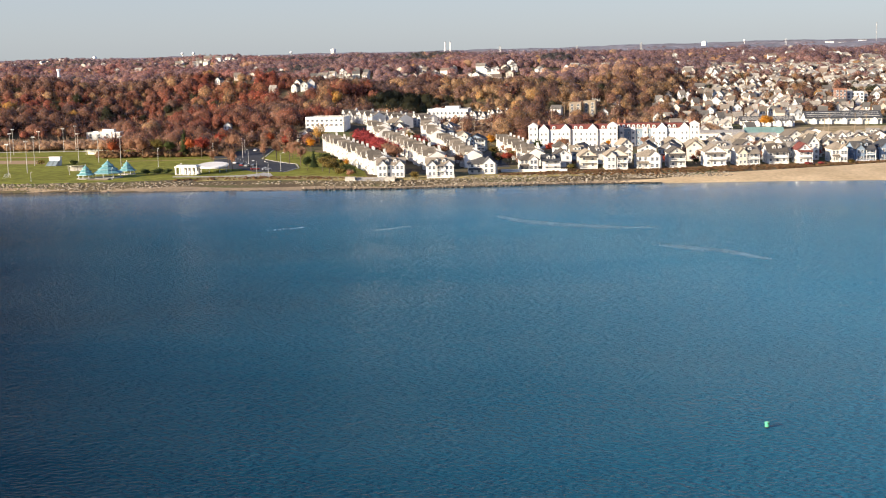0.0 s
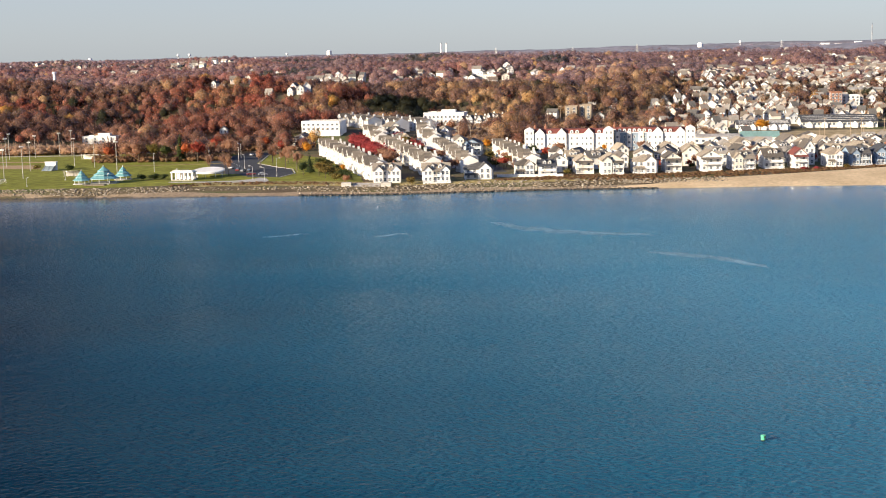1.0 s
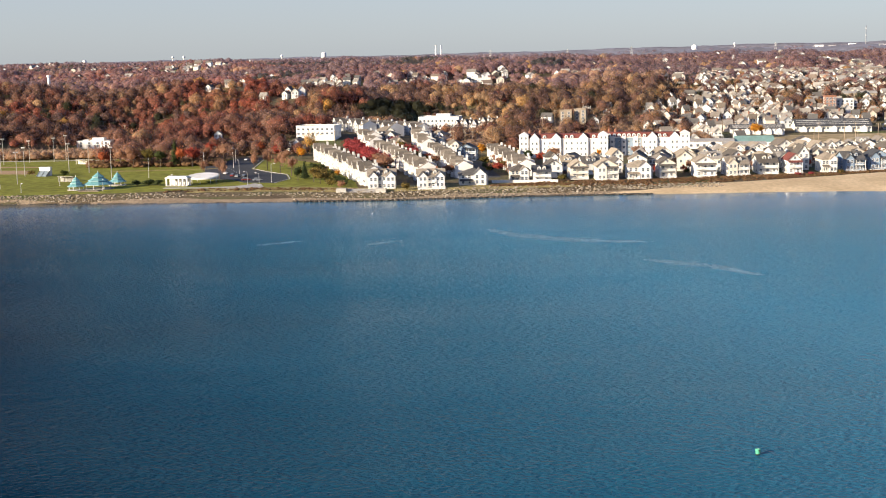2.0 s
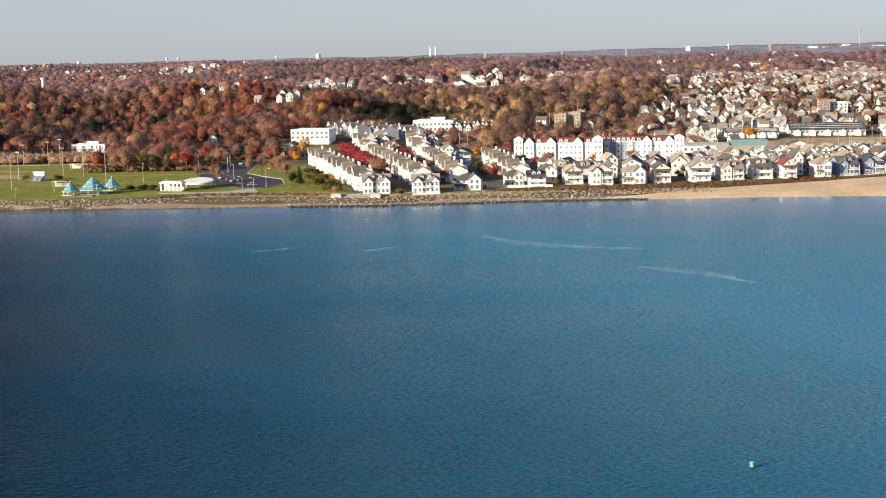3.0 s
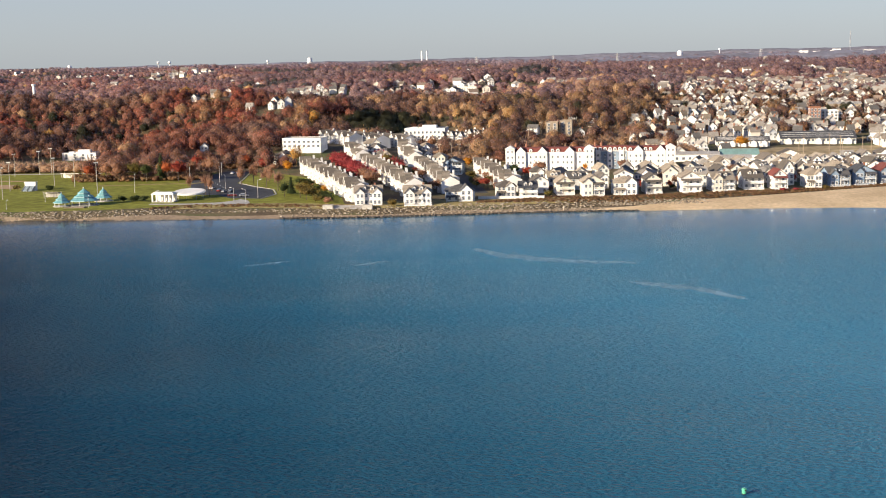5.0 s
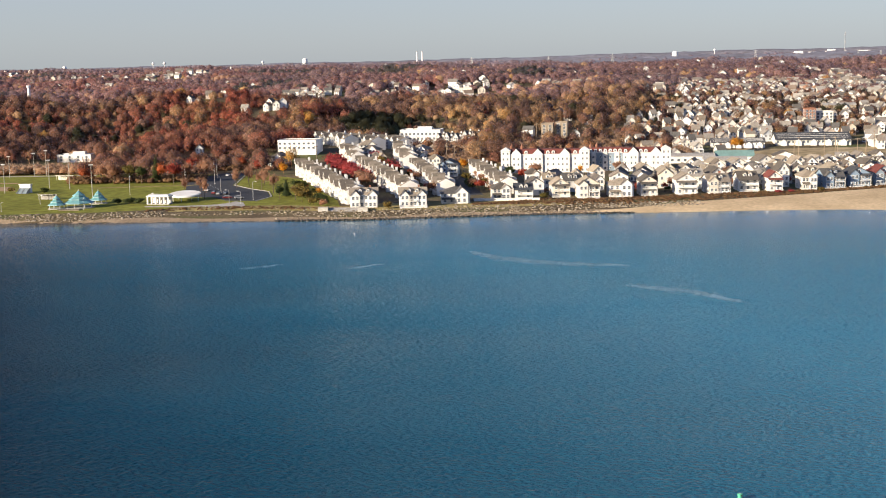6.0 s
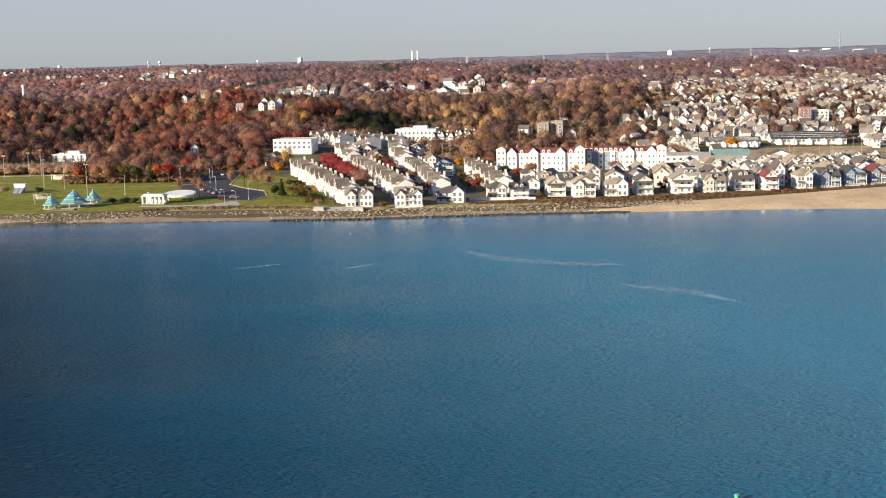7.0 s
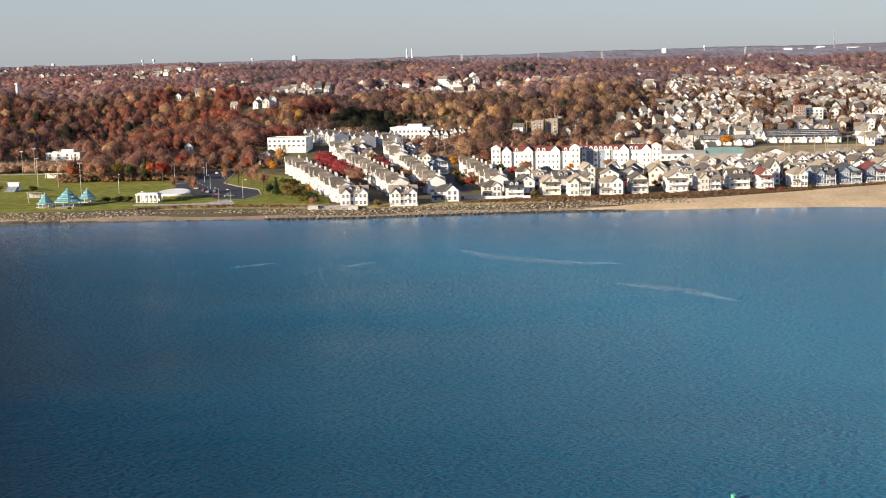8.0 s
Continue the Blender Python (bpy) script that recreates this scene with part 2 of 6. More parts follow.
CLAY = surface("infield_clay", [(0.42, 0.28, 0.16)], 0.95, grain=0.4, grain_amount=0.2)
ROCK = surface("riprap_stone", [(0.28, 0.23, 0.165), (0.36, 0.31, 0.235), (0.22, 0.18, 0.13), (0.41, 0.36, 0.28), (0.24, 0.20, 0.15), (0.35, 0.28, 0.19)], 0.9, grain=0.9, grain_amount=0.35, stain=0.25, bump=0.15, bump_scale=2.0, by="island")
WETROCK = surface("wet_stone", [(0.07, 0.06, 0.045)], 0.45, grain=0.9, grain_amount=0.5)
STEEL = surface("galvanised_steel", [(0.55, 0.55, 0.54)], 0.45, metal=0.4, grain_amount=0.15)
POLEWOOD = surface("weathered_pole", [(0.33, 0.26, 0.19)], 0.85, grain=3, grain_amount=0.3)
BARK = surface("bark", [(0.13, 0.10, 0.075)], 0.95, grain=2, grain_amount=0.4)
TANKWHITE = surface("tank_paint", [(0.82, 0.82, 0.82)], 0.45, grain_amount=0.06)
BUOYGREEN = surface("buoy_green", [(0.10, 0.50, 0.30)], 0.45, grain=4, grain_amount=0.2)
RUST = surface("rusty_waterline", [(0.06, 0.06, 0.045)], 0.8, grain=5, grain_amount=0.4)
AUTUMN = [(0.0, (0.172, 0.130, 0.120)), (0.2, (0.218, 0.151, 0.120)), (0.36, (0.245, 0.130, 0.098)), (0.52, (0.263, 0.099, 0.074)), (0.66, (0.316, 0.226, 0.139)), (0.80, (0.390, 0.304, 0.190)), (0.90, (0.470, 0.325, 0.110)), (1.0, (0.055, 0.064, 0.040))]
# far copy of the autumn ramp, paler and mauver with haze painted in
HAZED = [(0.0, (0.229, 0.183, 0.195)), (0.3, (0.272, 0.195, 0.195)), (0.52, (0.308, 0.172, 0.161)), (0.8, (0.451, 0.354, 0.257)), (0.9, (0.529, 0.394, 0.200)), (1.0, (0.097, 0.103, 0.103))]
WOODS = foliage("autumn_woods", AUTUMN, True, 0.54)
FARWOODS = foliage("hazed_far_woods", HAZED, True, 0.5)
# bare grey crowns of the last hills, with distance haze painted into their colour
HAZEDHILL = foliage("hazed_hill_woods", [(0.0, (0.205, 0.149, 0.161)), (0.35, (0.248, 0.197, 0.218)), (0.7, (0.292, 0.264, 0.298)), (1.0, (0.305, 0.300, 0.357))], True, 0.5)
LEAF = {
    "crimson": foliage("crimson_leaves", [(0.0, (0.26, 0.052, 0.054)), (1.0, (0.21, 0.048, 0.052))]),
    "orange": foliage("orange_leaves", [(0.0, (0.29, 0.105, 0.045)), (1.0, (0.25, 0.080, 0.04))]),
    "yellow": foliage("golden_leaves", [(0.0, (0.42, 0.23, 0.03)), (1.0, (0.36, 0.21, 0.04))]),
    "brown": foliage("brown_leaves", [(0.0, (0.27, 0.175, 0.115)), (1.0, (0.22, 0.145, 0.105))], gaps=0.35),
    "red": foliage("red_leaves", [(0.0, (0.25, 0.060, 0.038)), (1.0, (0.20, 0.050, 0.038))]),
    "green": foliage("evergreen_needles", [(0.0, (0.035, 0.055, 0.025)), (1.0, (0.05, 0.07, 0.025))]),
    "olive": foliage("olive_leaves", [(0.0, (0.115, 0.11, 0.035)), (1.0, (0.15, 0.125, 0.045))], gaps=0.35),
}
THICKET = foliage("pale_thicket", [(0.0, (0.27, 0.205, 0.150)), (0.4, (0.345, 0.268, 0.185)), (0.8, (0.30, 0.24, 0.185)), (1.0, (0.36, 0.27, 0.14))], True, 0.4)
BRUSH = foliage("shore_brush", [(0.0, (0.12, 0.075, 0.05)), (0.5, (0.175, 0.12, 0.07)), (0.8, (0.14, 0.11, 0.055)), (1.0, (0.13, 0.085, 0.05))], True)
COARSE = surface("coarse_wet_sand", [(0.33, 0.25, 0.165)], 0.8, grain=0.7, grain_amount=0.35, stain=0.08, bump=0.1, bump_scale=1.5)
FARWALL = surface("far_siding", [(0.80, 0.78, 0.73), (0.80, 0.78, 0.75), (0.70, 0.63, 0.54), (0.78, 0.78, 0.78), (0.60, 0.50, 0.42), (0.79, 0.77, 0.71), (0.80, 0.79, 0.77)], 0.65, grain_amount=0.1, by="island")
FARROOF = surface("far_shingle", [(0.24, 0.215, 0.185), (0.14, 0.13, 0.12), (0.30, 0.28, 0.25), (0.37, 0.345, 0.31), (0.22, 0.17, 0.135)], 0.9, grain_amount=0.2, by="island")
# distance haze put into the base colour of the farthest slopes
RIDGE = surface("hazed_ridge_woods", [(0.235, 0.23, 0.27)], 0.95, grain=0.04, grain_amount=0.35, stain=0.004)
FIELD = surface("tan_field", [(0.42, 0.335, 0.20)], 0.95, grain=0.15, grain_amount=0.4, stain=0.03, spec=0.1)
FOAM = surface("foam_line", [(0.27, 0.45, 0.555)], 0.5, grain=0.4, grain_amount=0.3)
CARS = surface("car_paint", [(0.75, 0.75, 0.75), (0.03, 0.03, 0.035), (0.30, 0.31, 0.33), (0.20, 0.03, 0.03), (0.05, 0.09, 0.2)], 0.3, grain_amount=0.03)
RUBBER = surface("tyre_rubber", [(0.02, 0.02, 0.02)], 0.9)


# ---------------------------------------------------------------- building blocks
def box(bm, x0, x1, y0, y1, z0, z1):
    v = [bm.verts.new((x, y, z)) for z in (z0, z1) for x, y in ((x0, y0), (x1, y0), (x1, y1), (x0, y1))]
    for q in ((3, 2, 1, 0), (4, 5, 6, 7), (0, 1, 5, 4), (1, 2, 6, 5), (2, 3, 7, 6), (3, 0, 4, 7)):
        bm.faces.new([v[i] for i in q])


def extrude_poly(bm, pts, axis, a, b):
    """A prism: pts lie across the axis (x: (y, z); y: (x, z); z: (x, y)), from a to b along it."""
    def at(p, s):
        return {"x": (s, p[0], p[1]), "y": (p[0], s, p[1]), "z": (p[0], p[1], s)}[axis]
    lo, hi = [bm.verts.new(at(p, a)) for p in pts], [bm.verts.new(at(p, b)) for p in pts]
    n = len(pts)
    bm.faces.new(lo), bm.faces.new(hi[::-1])
    for i in range(n):
        bm.faces.new((lo[i], hi[i], hi[(i + 1) % n], lo[(i + 1) % n]))


def gable_body(bm, x0, x1, y0, y1, z0, eave, ridge, axis):
    """Walls with gable ends; the ridge runs along the axis."""
    if axis == "y":
        c = (x0 + x1) / 2
        extrude_poly(bm, [(x0, z0), (x1, z0), (x1, eave), (c, ridge), (x0, eave)], "y", y0, y1)
    else:
        c = (y0 + y1) / 2
        extrude_poly(bm, [(y0, z0), (y1, z0), (y1, eave), (c, ridge), (y0, eave)], "x", x0, x1)


def gable_roof(bm, x0, x1, y0, y1, eave, ridge, axis, over=0.45, thick=0.28):
    """Two pitched slabs that overhang the walls."""
    lo, hi = (x0, x1) if axis == "y" else (y0, y1)
    c = (lo + hi) / 2
    s = (ridge - eave) / (c - lo)
    e = eave - s * over + 0.02
    pts = [(lo - over, e), (c, ridge + 0.02), (hi + over, e), (hi + over, e + thick), (c, ridge + thick + 0.02), (lo - over, e + thick)]
    if axis == "y":
        extrude_poly(bm, pts, "y", y0 - over, y1 + over)
    else:
        extrude_poly(bm, pts, "x", x0 - over, x1 + over)


def hip_roof(bm, x0, x1, y0, y1, eave, ridge, over=0.5, inset=None):
    x0, x1, y0, y1 = x0 - over, x1 + over, y0 - over, y1 + over
    w, d = x1 - x0, y1 - y0
    k = (min(w, d) / 2 if inset is None else inset)
    if w >= d:
        top = [(x0 + k, (y0 + y1) / 2), (x1 - k, (y0 + y1) / 2)]
    else:
        top = [((x0 + x1) / 2, y0 + k), ((x0 + x1) / 2, y1 - k)]
    f = [bm.verts.new(p) for p in ((x0, y0, eave - 0.2), (x1, y0, eave - 0.2), (x1, y1, eave - 0.2), (x0, y1, eave - 0.2))]
    b = [bm.verts.new((v.co.x, v.co.y, eave + 0.05)) for v in f]
    a, c = bm.verts.new((*top[0], ridge)), bm.verts.new((*top[1], ridge))
    bm.faces.new(f[::-1])
    for i in range(4):
        bm.faces.new((f[i], f[(i + 1) % 4], b[(i + 1) % 4], b[i]))
    if w >= d:
        bm.faces.new((b[0], b[1], c, a)), bm.faces.new((b[1], b[2], c)), bm.faces.new((b[2], b[3], a, c)), bm.faces.new((b[3], b[0], a))
    else:
        bm.faces.new((b[0], b[1], a)), bm.faces.new((b[1], b[2], c, a)), bm.faces.new((b[2], b[3], c)), bm.faces.new((b[3], b[0], a, c))


def lathe(bm, profile, n=16, x=0.0, y=0.0):
    """Turns (radius, height) pairs round the z axis."""
    rings = [[bm.verts.new((x + r * math.cos(2 * math.pi * i / n), y + r * math.sin(2 * math.pi * i / n), z)) for i in range(n)] for r, z in profile]
    for p, q in zip(rings, rings[1:]):
        for i in range(n):
            bm.faces.new((p[i], p[(i + 1) % n], q[(i + 1) % n], q[i]))
    bm.faces.new(rings[0][::-1]), bm.faces.new(rings[-1])


def rod(bm, a, b, r0, r1=None, n=6):
    a, b = Vector(a), Vector(b)
    r1 = r0 if r1 is None else r1
    q = (b - a).to_track_quat("Z", "Y")
    rings = []
    for p, r in ((a, r0), (b, r1)):
        rings.append([bm.verts.new(p + q @ Vector((r * math.cos(2 * math.pi * i / n), r * math.sin(2 * math.pi * i / n), 0))) for i in range(n)])
    for i in range(n):
        bm.faces.new((rings[0][i], rings[0][(i + 1) % n], rings[1][(i + 1) % n], rings[1][i]))
    bm.faces.new(rings[0][::-1]), bm.faces.new(rings[1])


def finish(name, bm, material, smooth=False):
    bmesh.ops.recalc_face_normals(bm, faces=bm.faces)
    me = bpy.data.meshes.new(name)
    bm.to_mesh(me)
    bm.free()
    me.materials.append(material)
    if smooth:
        me.polygons.foreach_set("use_smooth", [True] * len(me.polygons))
    return me


def part(name, bm, material, parent, label="", smooth=False, m=None):
    ob = new(name, finish(name, bm, material, smooth))
    ob.parent = parent
    if m is not None:
        ob.matrix_basis = m
    return tagged(ob, label)


def part_of(name, shape, material, parent, label="", **kw):
    bm = bmesh.new()
    shape(bm)
    return part(name, bm, material, parent, label, **kw)


def thing(name, m, label, category, group="", kind=""):
    ob = new(name)
    ob.empty_display_size = 0.5
    ob.matrix_basis = m
    return tagged(ob, label, category, group, kind)


SHARED = {}


PLAIN = [False]


def window(parent, m, w, h, name="window"):
    """A framed window with a dark pane; its face looks along -y. Where PLAIN is set, frame and pane are one mesh."""
    if PLAIN[0]:
        if ("plain", w, h) not in SHARED:
            bm = bmesh.new()
            t = 0.13
            box(bm, -w / 2 - t, w / 2 + t, -0.09, 0.0, h, h + t), box(bm, -w / 2 - t, w / 2 + t, -0.11, 0.0, -t, 0)
            box(bm, -w / 2 - t, -w / 2, -0.09, 0.0, 0, h), box(bm, w / 2, w / 2 + t, -0.09, 0.0, 0, h)
            n = len(bm.faces)
            box(bm, -w / 2, w / 2, -0.035, 0.0, 0.0, h)
            bm.faces.ensure_lookup_table()
            for f in bm.faces[n:]:
                f.material_index = 1
            me = finish("window", bm, TRIM)
            me.materials.append(GLASS)
            SHARED[("plain", w, h)] = me
        f = new(name, SHARED[("plain", w, h)])
        f.parent, f.matrix_basis = parent, m
        return f
    if (w, h) not in SHARED:
        bm = bmesh.new()
        t = 0.13
        box(bm, -w / 2 - t, w / 2 + t, -0.09, 0.0, h, h + t), box(bm, -w / 2 - t, w / 2 + t, -0.11, 0.0, -t, 0)
        box(bm, -w / 2 - t, -w / 2, -0.09, 0.0, 0, h), box(bm, w / 2, w / 2 + t, -0.09, 0.0, 0, h)
        box(bm, -w / 2, w / 2, -0.07, 0.0, h * 0.5 - 0.04, h * 0.5 + 0.04)
        fr = finish("window", bm, TRIM)
        bm = bmesh.new()
        box(bm, -w / 2, w / 2, -0.035, 0.0, 0.0, h)
        SHARED[(w, h)] = fr, finish("pane", bm, GLASS)
    fr, pn = SHARED[(w, h)]
    f = new(name, fr)
    f.parent, f.matrix_basis = parent, m
    p = new("pane", pn)
    p.parent = f
    return f


FRONT, LEFT, RIGHT, BACK = 0, -90, 90, 180


def win_row(parent, side, at, xs, z, w=1.0, h=1.5):
    """Windows along one wall: side is the way it faces, at the wall's place, xs their places along it."""
    for x in xs:
        if side == FRONT:
            m = pose(x, at, z)
        elif side == LEFT:
            m = pose(at, x, z, 0, 0, -90)
        elif side == RIGHT:
            m = pose(at, x, z, 0, 0, 90)
        else:
            m = pose(x, at, z, 0, 0, 180)
        window(parent, m, w, h)


# ---------------------------------------------------------------- lie of the land
FLAT = 3.2


def shore(x):
    return np.interp(x, [-400, -177, -136, -62, -23, 45, 146, 183, 204, 320], [585, 565, 558.5, 551, 547.5, 552, 549.5, 546, 540, 522])


def bank(x):
    """Width of the slope from the water's edge up to the flat."""
    return np.interp(x, [-400, -181, -141, -101, -67, -40, 40, 90, 120, 150, 190, 260], [6, 6.5, 12, 26, 26, 18, 14, 21, 24, 32, 44, 62])


def height(x, y):
    x, y = np.asarray(x, float), np.asarray(y, float)
    d = y - shore(x)
    t = np.clip(d / bank(x), 0, 1)
    z = np.where(d < 0, np.maximum(-3.0, d * 0.12), FLAT * t ** 0.8)
    hill = np.interp(y, [790, 840, 900, 1000, 1100, 1300, 1450, 2300, 3300, 4300, 4900], [0, 3.5, 6, 12, 18, 26, 29, 40, 46, 52, 54])
    hill = hill + 4.5 * np.exp(-((x + 72) / 55) ** 2 - ((y - 860) / 50) ** 2)
    hill = hill + np.interp(x / np.maximum(y, 1), [0.05, 0.4], [0, 4]) * np.clip((y - 2500) / 2000, 0, 1) * 2
    hill = hill - np.clip(hill, 0, 12) * np.exp(-((x + 2) / 45) ** 2 - ((y - 975) / 80) ** 2)
    hill = hill - np.clip(hill, 0, 5) * np.exp(-((x + 240) / 60) ** 2 - ((y - 880) / 60) ** 2)
    # unseen rise on the left, added to cast shade into the woods
    hill = hill + 12 * np.exp(-((x + 372) / 34) ** 2 - ((y - 890) / 80) ** 2)
    hill = hill + 4 * np.exp(-((x + 420) / 220) ** 2 - ((y - 2380) / 140) ** 2) + 4 * np.exp(-((x + 800) / 260) ** 2 - ((y - 3150) / 160) ** 2) + 7 * np.exp(-((x - 40) / 120) ** 2 - ((y - 1520) / 90) ** 2)
    a = np.clip((y - 880) / 350, 0, 1) * np.interp(y, [1000, 3000, 4500], [1.0, 1.0, 0.7])
    roll = 5.0 * np.sin(x * 0.013 + 1.3) * np.sin(y * 0.0081 + 0.4) + 4.0 * np.sin(x * 0.029 + y * 0.011) + 2.5 * np.sin(y * 0.021 - x * 0.006)
    east = np.clip((x / np.maximum(y, 1) - 0.14) / 0.06, 0, 1) * np.clip((1700 - y) / 300, 0, 1)
    # a valley, with an added rise mostly out of view to shade it
    hill = hill - 13 * np.exp(-((x + 335) / 100) ** 2 - ((y - 1340) / 65) ** 2) + 9 * np.exp(-((x + 430) / 80) ** 2 - ((y - 1200) / 70) ** 2)
    hill = hill - 9 * np.exp(-((x + 225) / 75) ** 2 - ((y - 975) / 55) ** 2)
    hill = hill - 6 * np.exp(-((x + 248) / 48) ** 2 - ((y - 1025) / 80) ** 2)
    hill = hill + 7 * np.exp(-((x + 72) / 26) ** 2 - ((y - 1050) / 40) ** 2)
    hill = hill + 8 * np.exp(-((x + 112) / 30) ** 2 - ((y - 1128) / 32) ** 2) + 6 * np.exp(-((x + 104) / 45) ** 2 - ((y - 1405) / 50) ** 2)
    return z + hill + a * roll * (1 - 0.8 * east)


def hz(x, y):
    return float(height(x, y))


def terrain():
    ys = list(np.arange(535, 640, 2.5)) + list(np.arange(640, 1000, 8)) + list(np.geomspace(1000, 4950, 150))
    us = np.linspace(-1, 1, 181)
    V, F = [], []
    for y in ys:
        half = max(420, 0.62 * y)
        xs = us * half
        zs = height(xs, np.full_like(xs, y))
        V += [(float(a), float(y), float(b)) for a, b in zip(xs, zs)]
    n = len(us)
    for j in range(len(ys) - 1):
        for i in range(n - 1):
            k = j * n + i
            F.append((k, k + 1, k + n + 1, k + n))
    me = bpy.data.meshes.new("ground")
    me.from_pydata(V, [], F)
    me.polygons.foreach_set("use_smooth", [True] * len(F))
    me.materials.append(GROUND)
    tagged(new("ground", me), "leaf-strewn autumn ground rising from the shore to far hills", "ground", kind="structure")


def sheet(name, pts, material, label, category, z=FLAT + 0.05, thick=0.12):
    """A flat layer on the level part of the shore."""
    bm = bmesh.new()
    extrude_poly(bm, pts, "z", z - thick, z)
    bmesh.ops.triangulate(bm, faces=bm.faces)
    ob = new(name, finish(name, bm, material))
    return tagged(ob, label, category, kind="structure")


def drape(name, x0, x1, lo, hi, material, label, category, lift=0.05, nx=90, ny=10):
    """A layer that follows the ground between two lines y = lo(x) and y = hi(x)."""
    V, F = [], []
    for i in range(nx + 1):
        x = x0 + (x1 - x0) * i / nx
        for j in range(ny + 1):
            y = lo(x) + (hi(x) - lo(x)) * j / ny
            V.append((x, y, hz(x, y) + lift))
    for i in range(nx):
        for j in range(ny):
            k = i * (ny + 1) + j
            F.append((k, k + ny + 1, k + ny + 2, k + 1))
    me = bpy.data.meshes.new(name)
    me.from_pydata(V, [], F)
    me.polygons.foreach_set("use_smooth", [True] * len(F))
    me.materials.append(material)
    return tagged(new(name, me), label, category, kind="structure")


terrain()
bm = bmesh.new()
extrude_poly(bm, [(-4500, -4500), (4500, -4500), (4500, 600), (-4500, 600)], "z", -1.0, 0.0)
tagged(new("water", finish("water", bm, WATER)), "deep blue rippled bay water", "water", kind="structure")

drape("beach", -420, 118, lambda x: shore(x) - 3, lambda x: shore(x) + float(np.interp(x, [-420, -150, -110, -40, 118], [1.2, 2.0, 7, 4, 5])) + 1.2 * math.sin(x * 0.09), COARSE, "narrow strip of coarse brown sand at the water's edge", "beach", nx=120, ny=5)
drape("beach", 62, 420, lambda x: shore(x) - 3, lambda x: float(np.interp(x, [62, 96, 116, 149, 186, 228, 420], [551, 558, 565, 574, 585, 601, 660])), SAND, "wide tan sand beach before the houses", "beach", lift=0.08)
sheet("lawn", [(-420, 593), (-181, 573), (-141, 573), (-101, 582), (-67, 578), (-33, 571), (-36, 600), (-50, 660), (-64, 720), (-108, 788), (-150, 762), (-190, 786), (-420, 788)], LAWN, "mown green park lawn with leaves on it", "lawn")
sheet("parking_lot", [(-127, 720), (-112, 778), (-100, 775), (-97, 690), (-86, 668), (-74, 650), (-70, 625), (-75, 606), (-90, 611), (-98, 628), (-112, 632)], ASPHALT, "dark asphalt parking lot in the park", "parking lot", z=FLAT + 0.1)
sheet("infield", [(-246, 714), (-220, 709), (-211, 684), (-237, 690)], CLAY, "tan clay infield of a ball field", "ball field", z=FLAT + 0.1)
sheet("infield", [(-262, 742), (-226, 735), (-222, 730), (-262, 735)], CLAY, "tan clay base path of a ball field", "ball field", z=FLAT + 0.1)
sheet("park_path", [(-420, 792), (-249, 783), (-190, 778), (-190, 774), (-249, 779), (-420, 788)], CONCRETE, "pale park road along the woods", "path", z=FLAT + 0.11)
sheet("park_path", [(-172, 690), (-119, 693), (-112, 700), (-112, 704), (-121, 697), (-172, 694)], DRYLAWN, "worn strip of dry grass across the lawn", "path", z=FLAT + 0.11)
sheet("park_path", [(-124, 590), (-106, 586.5), (-94, 588), (-79, 581), (-77, 586), (-80, 600), (-84, 606), (-86, 600), (-92, 593), (-106, 591), (-124, 594)], CONCRETE, "pale concrete path by the shore", "path", z=FLAT + 0.11)
drape("bank_grass", -110, 70, lambda x: shore(x) + bank(x) * 0.75, lambda x: float(np.interp(x, [-110, -60, -30, 30, 60, 70], [588, 585, 572, 572, 583, 584])), DRYLAWN, "dry yellow grass on top of the rock bank", "grass", lift=0.07)

V, F = [], []
for i in range(161):
    x = -2600 + 5200 * i / 160
    up = float(np.interp(x, [-2600, -1500, -600, 100, 600, 1100, 1700, 2600], [66, 70, 74, 76, 81, 88, 90, 94])) + 1.5 * math.sin(x * 0.011) + 1.0 * math.sin(x * 0.037 + 1) + 0.7 * math.sin(x * 0.11)
    V += [(x, 4790, 40), (x, 4850, 40 + (up - 40) * 0.8), (x, 4930, up), (x, 4960, up - 6)]
for i in range(160):
    F += [(i * 4 + j, i * 4 + 4 + j, i * 4 + 5 + j, i * 4 + 1 + j) for j in range(3)]
me = bpy.data.meshes.new("far_ridge")
me.from_pydata(V, [], F)
me.polygons.foreach_set("use_smooth", [True] * len(F))
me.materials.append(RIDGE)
tagged(new("far_ridge", me), "wooded ridge along the horizon, coloured grey-blue for haze", "hills", kind="structure")
# smooth shell over the far ground, carrying the painted haze colour
V, F = [], []
for i in range(121):
    u = 0.02 + 0.5 * i / 120
    for j in range(41):
        y = 2750 + 2080 * j / 40
        x = u * y
        edge = min(1.0, (u - 0.02) / 0.08, (j + 0.01) / 6)
        z = hz(x, y) - 4 + edge * (12.5 + 2.6 * math.sin(x * 0.011 + y * 0.007) + 2.0 * math.sin(y * 0.019 + x * 0.004) + 1.2 * math.sin(x * 0.05) * math.sin(y * 0.043))
        V.append((x, y, z))
for i in range(120):
    F += [(i * 41 + j, i * 41 + 41 + j, i * 41 + 42 + j, i * 41 + 1 + j) for j in range(40)]
me = bpy.data.meshes.new("far_hills")
me.from_pydata(V, [], F)
me.polygons.foreach_set("use_smooth", [True] * len(F))
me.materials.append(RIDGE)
tagged(new("far_hills", me), "wooded hills before the horizon, haze painted in as grey-blue", "hills", kind="structure")
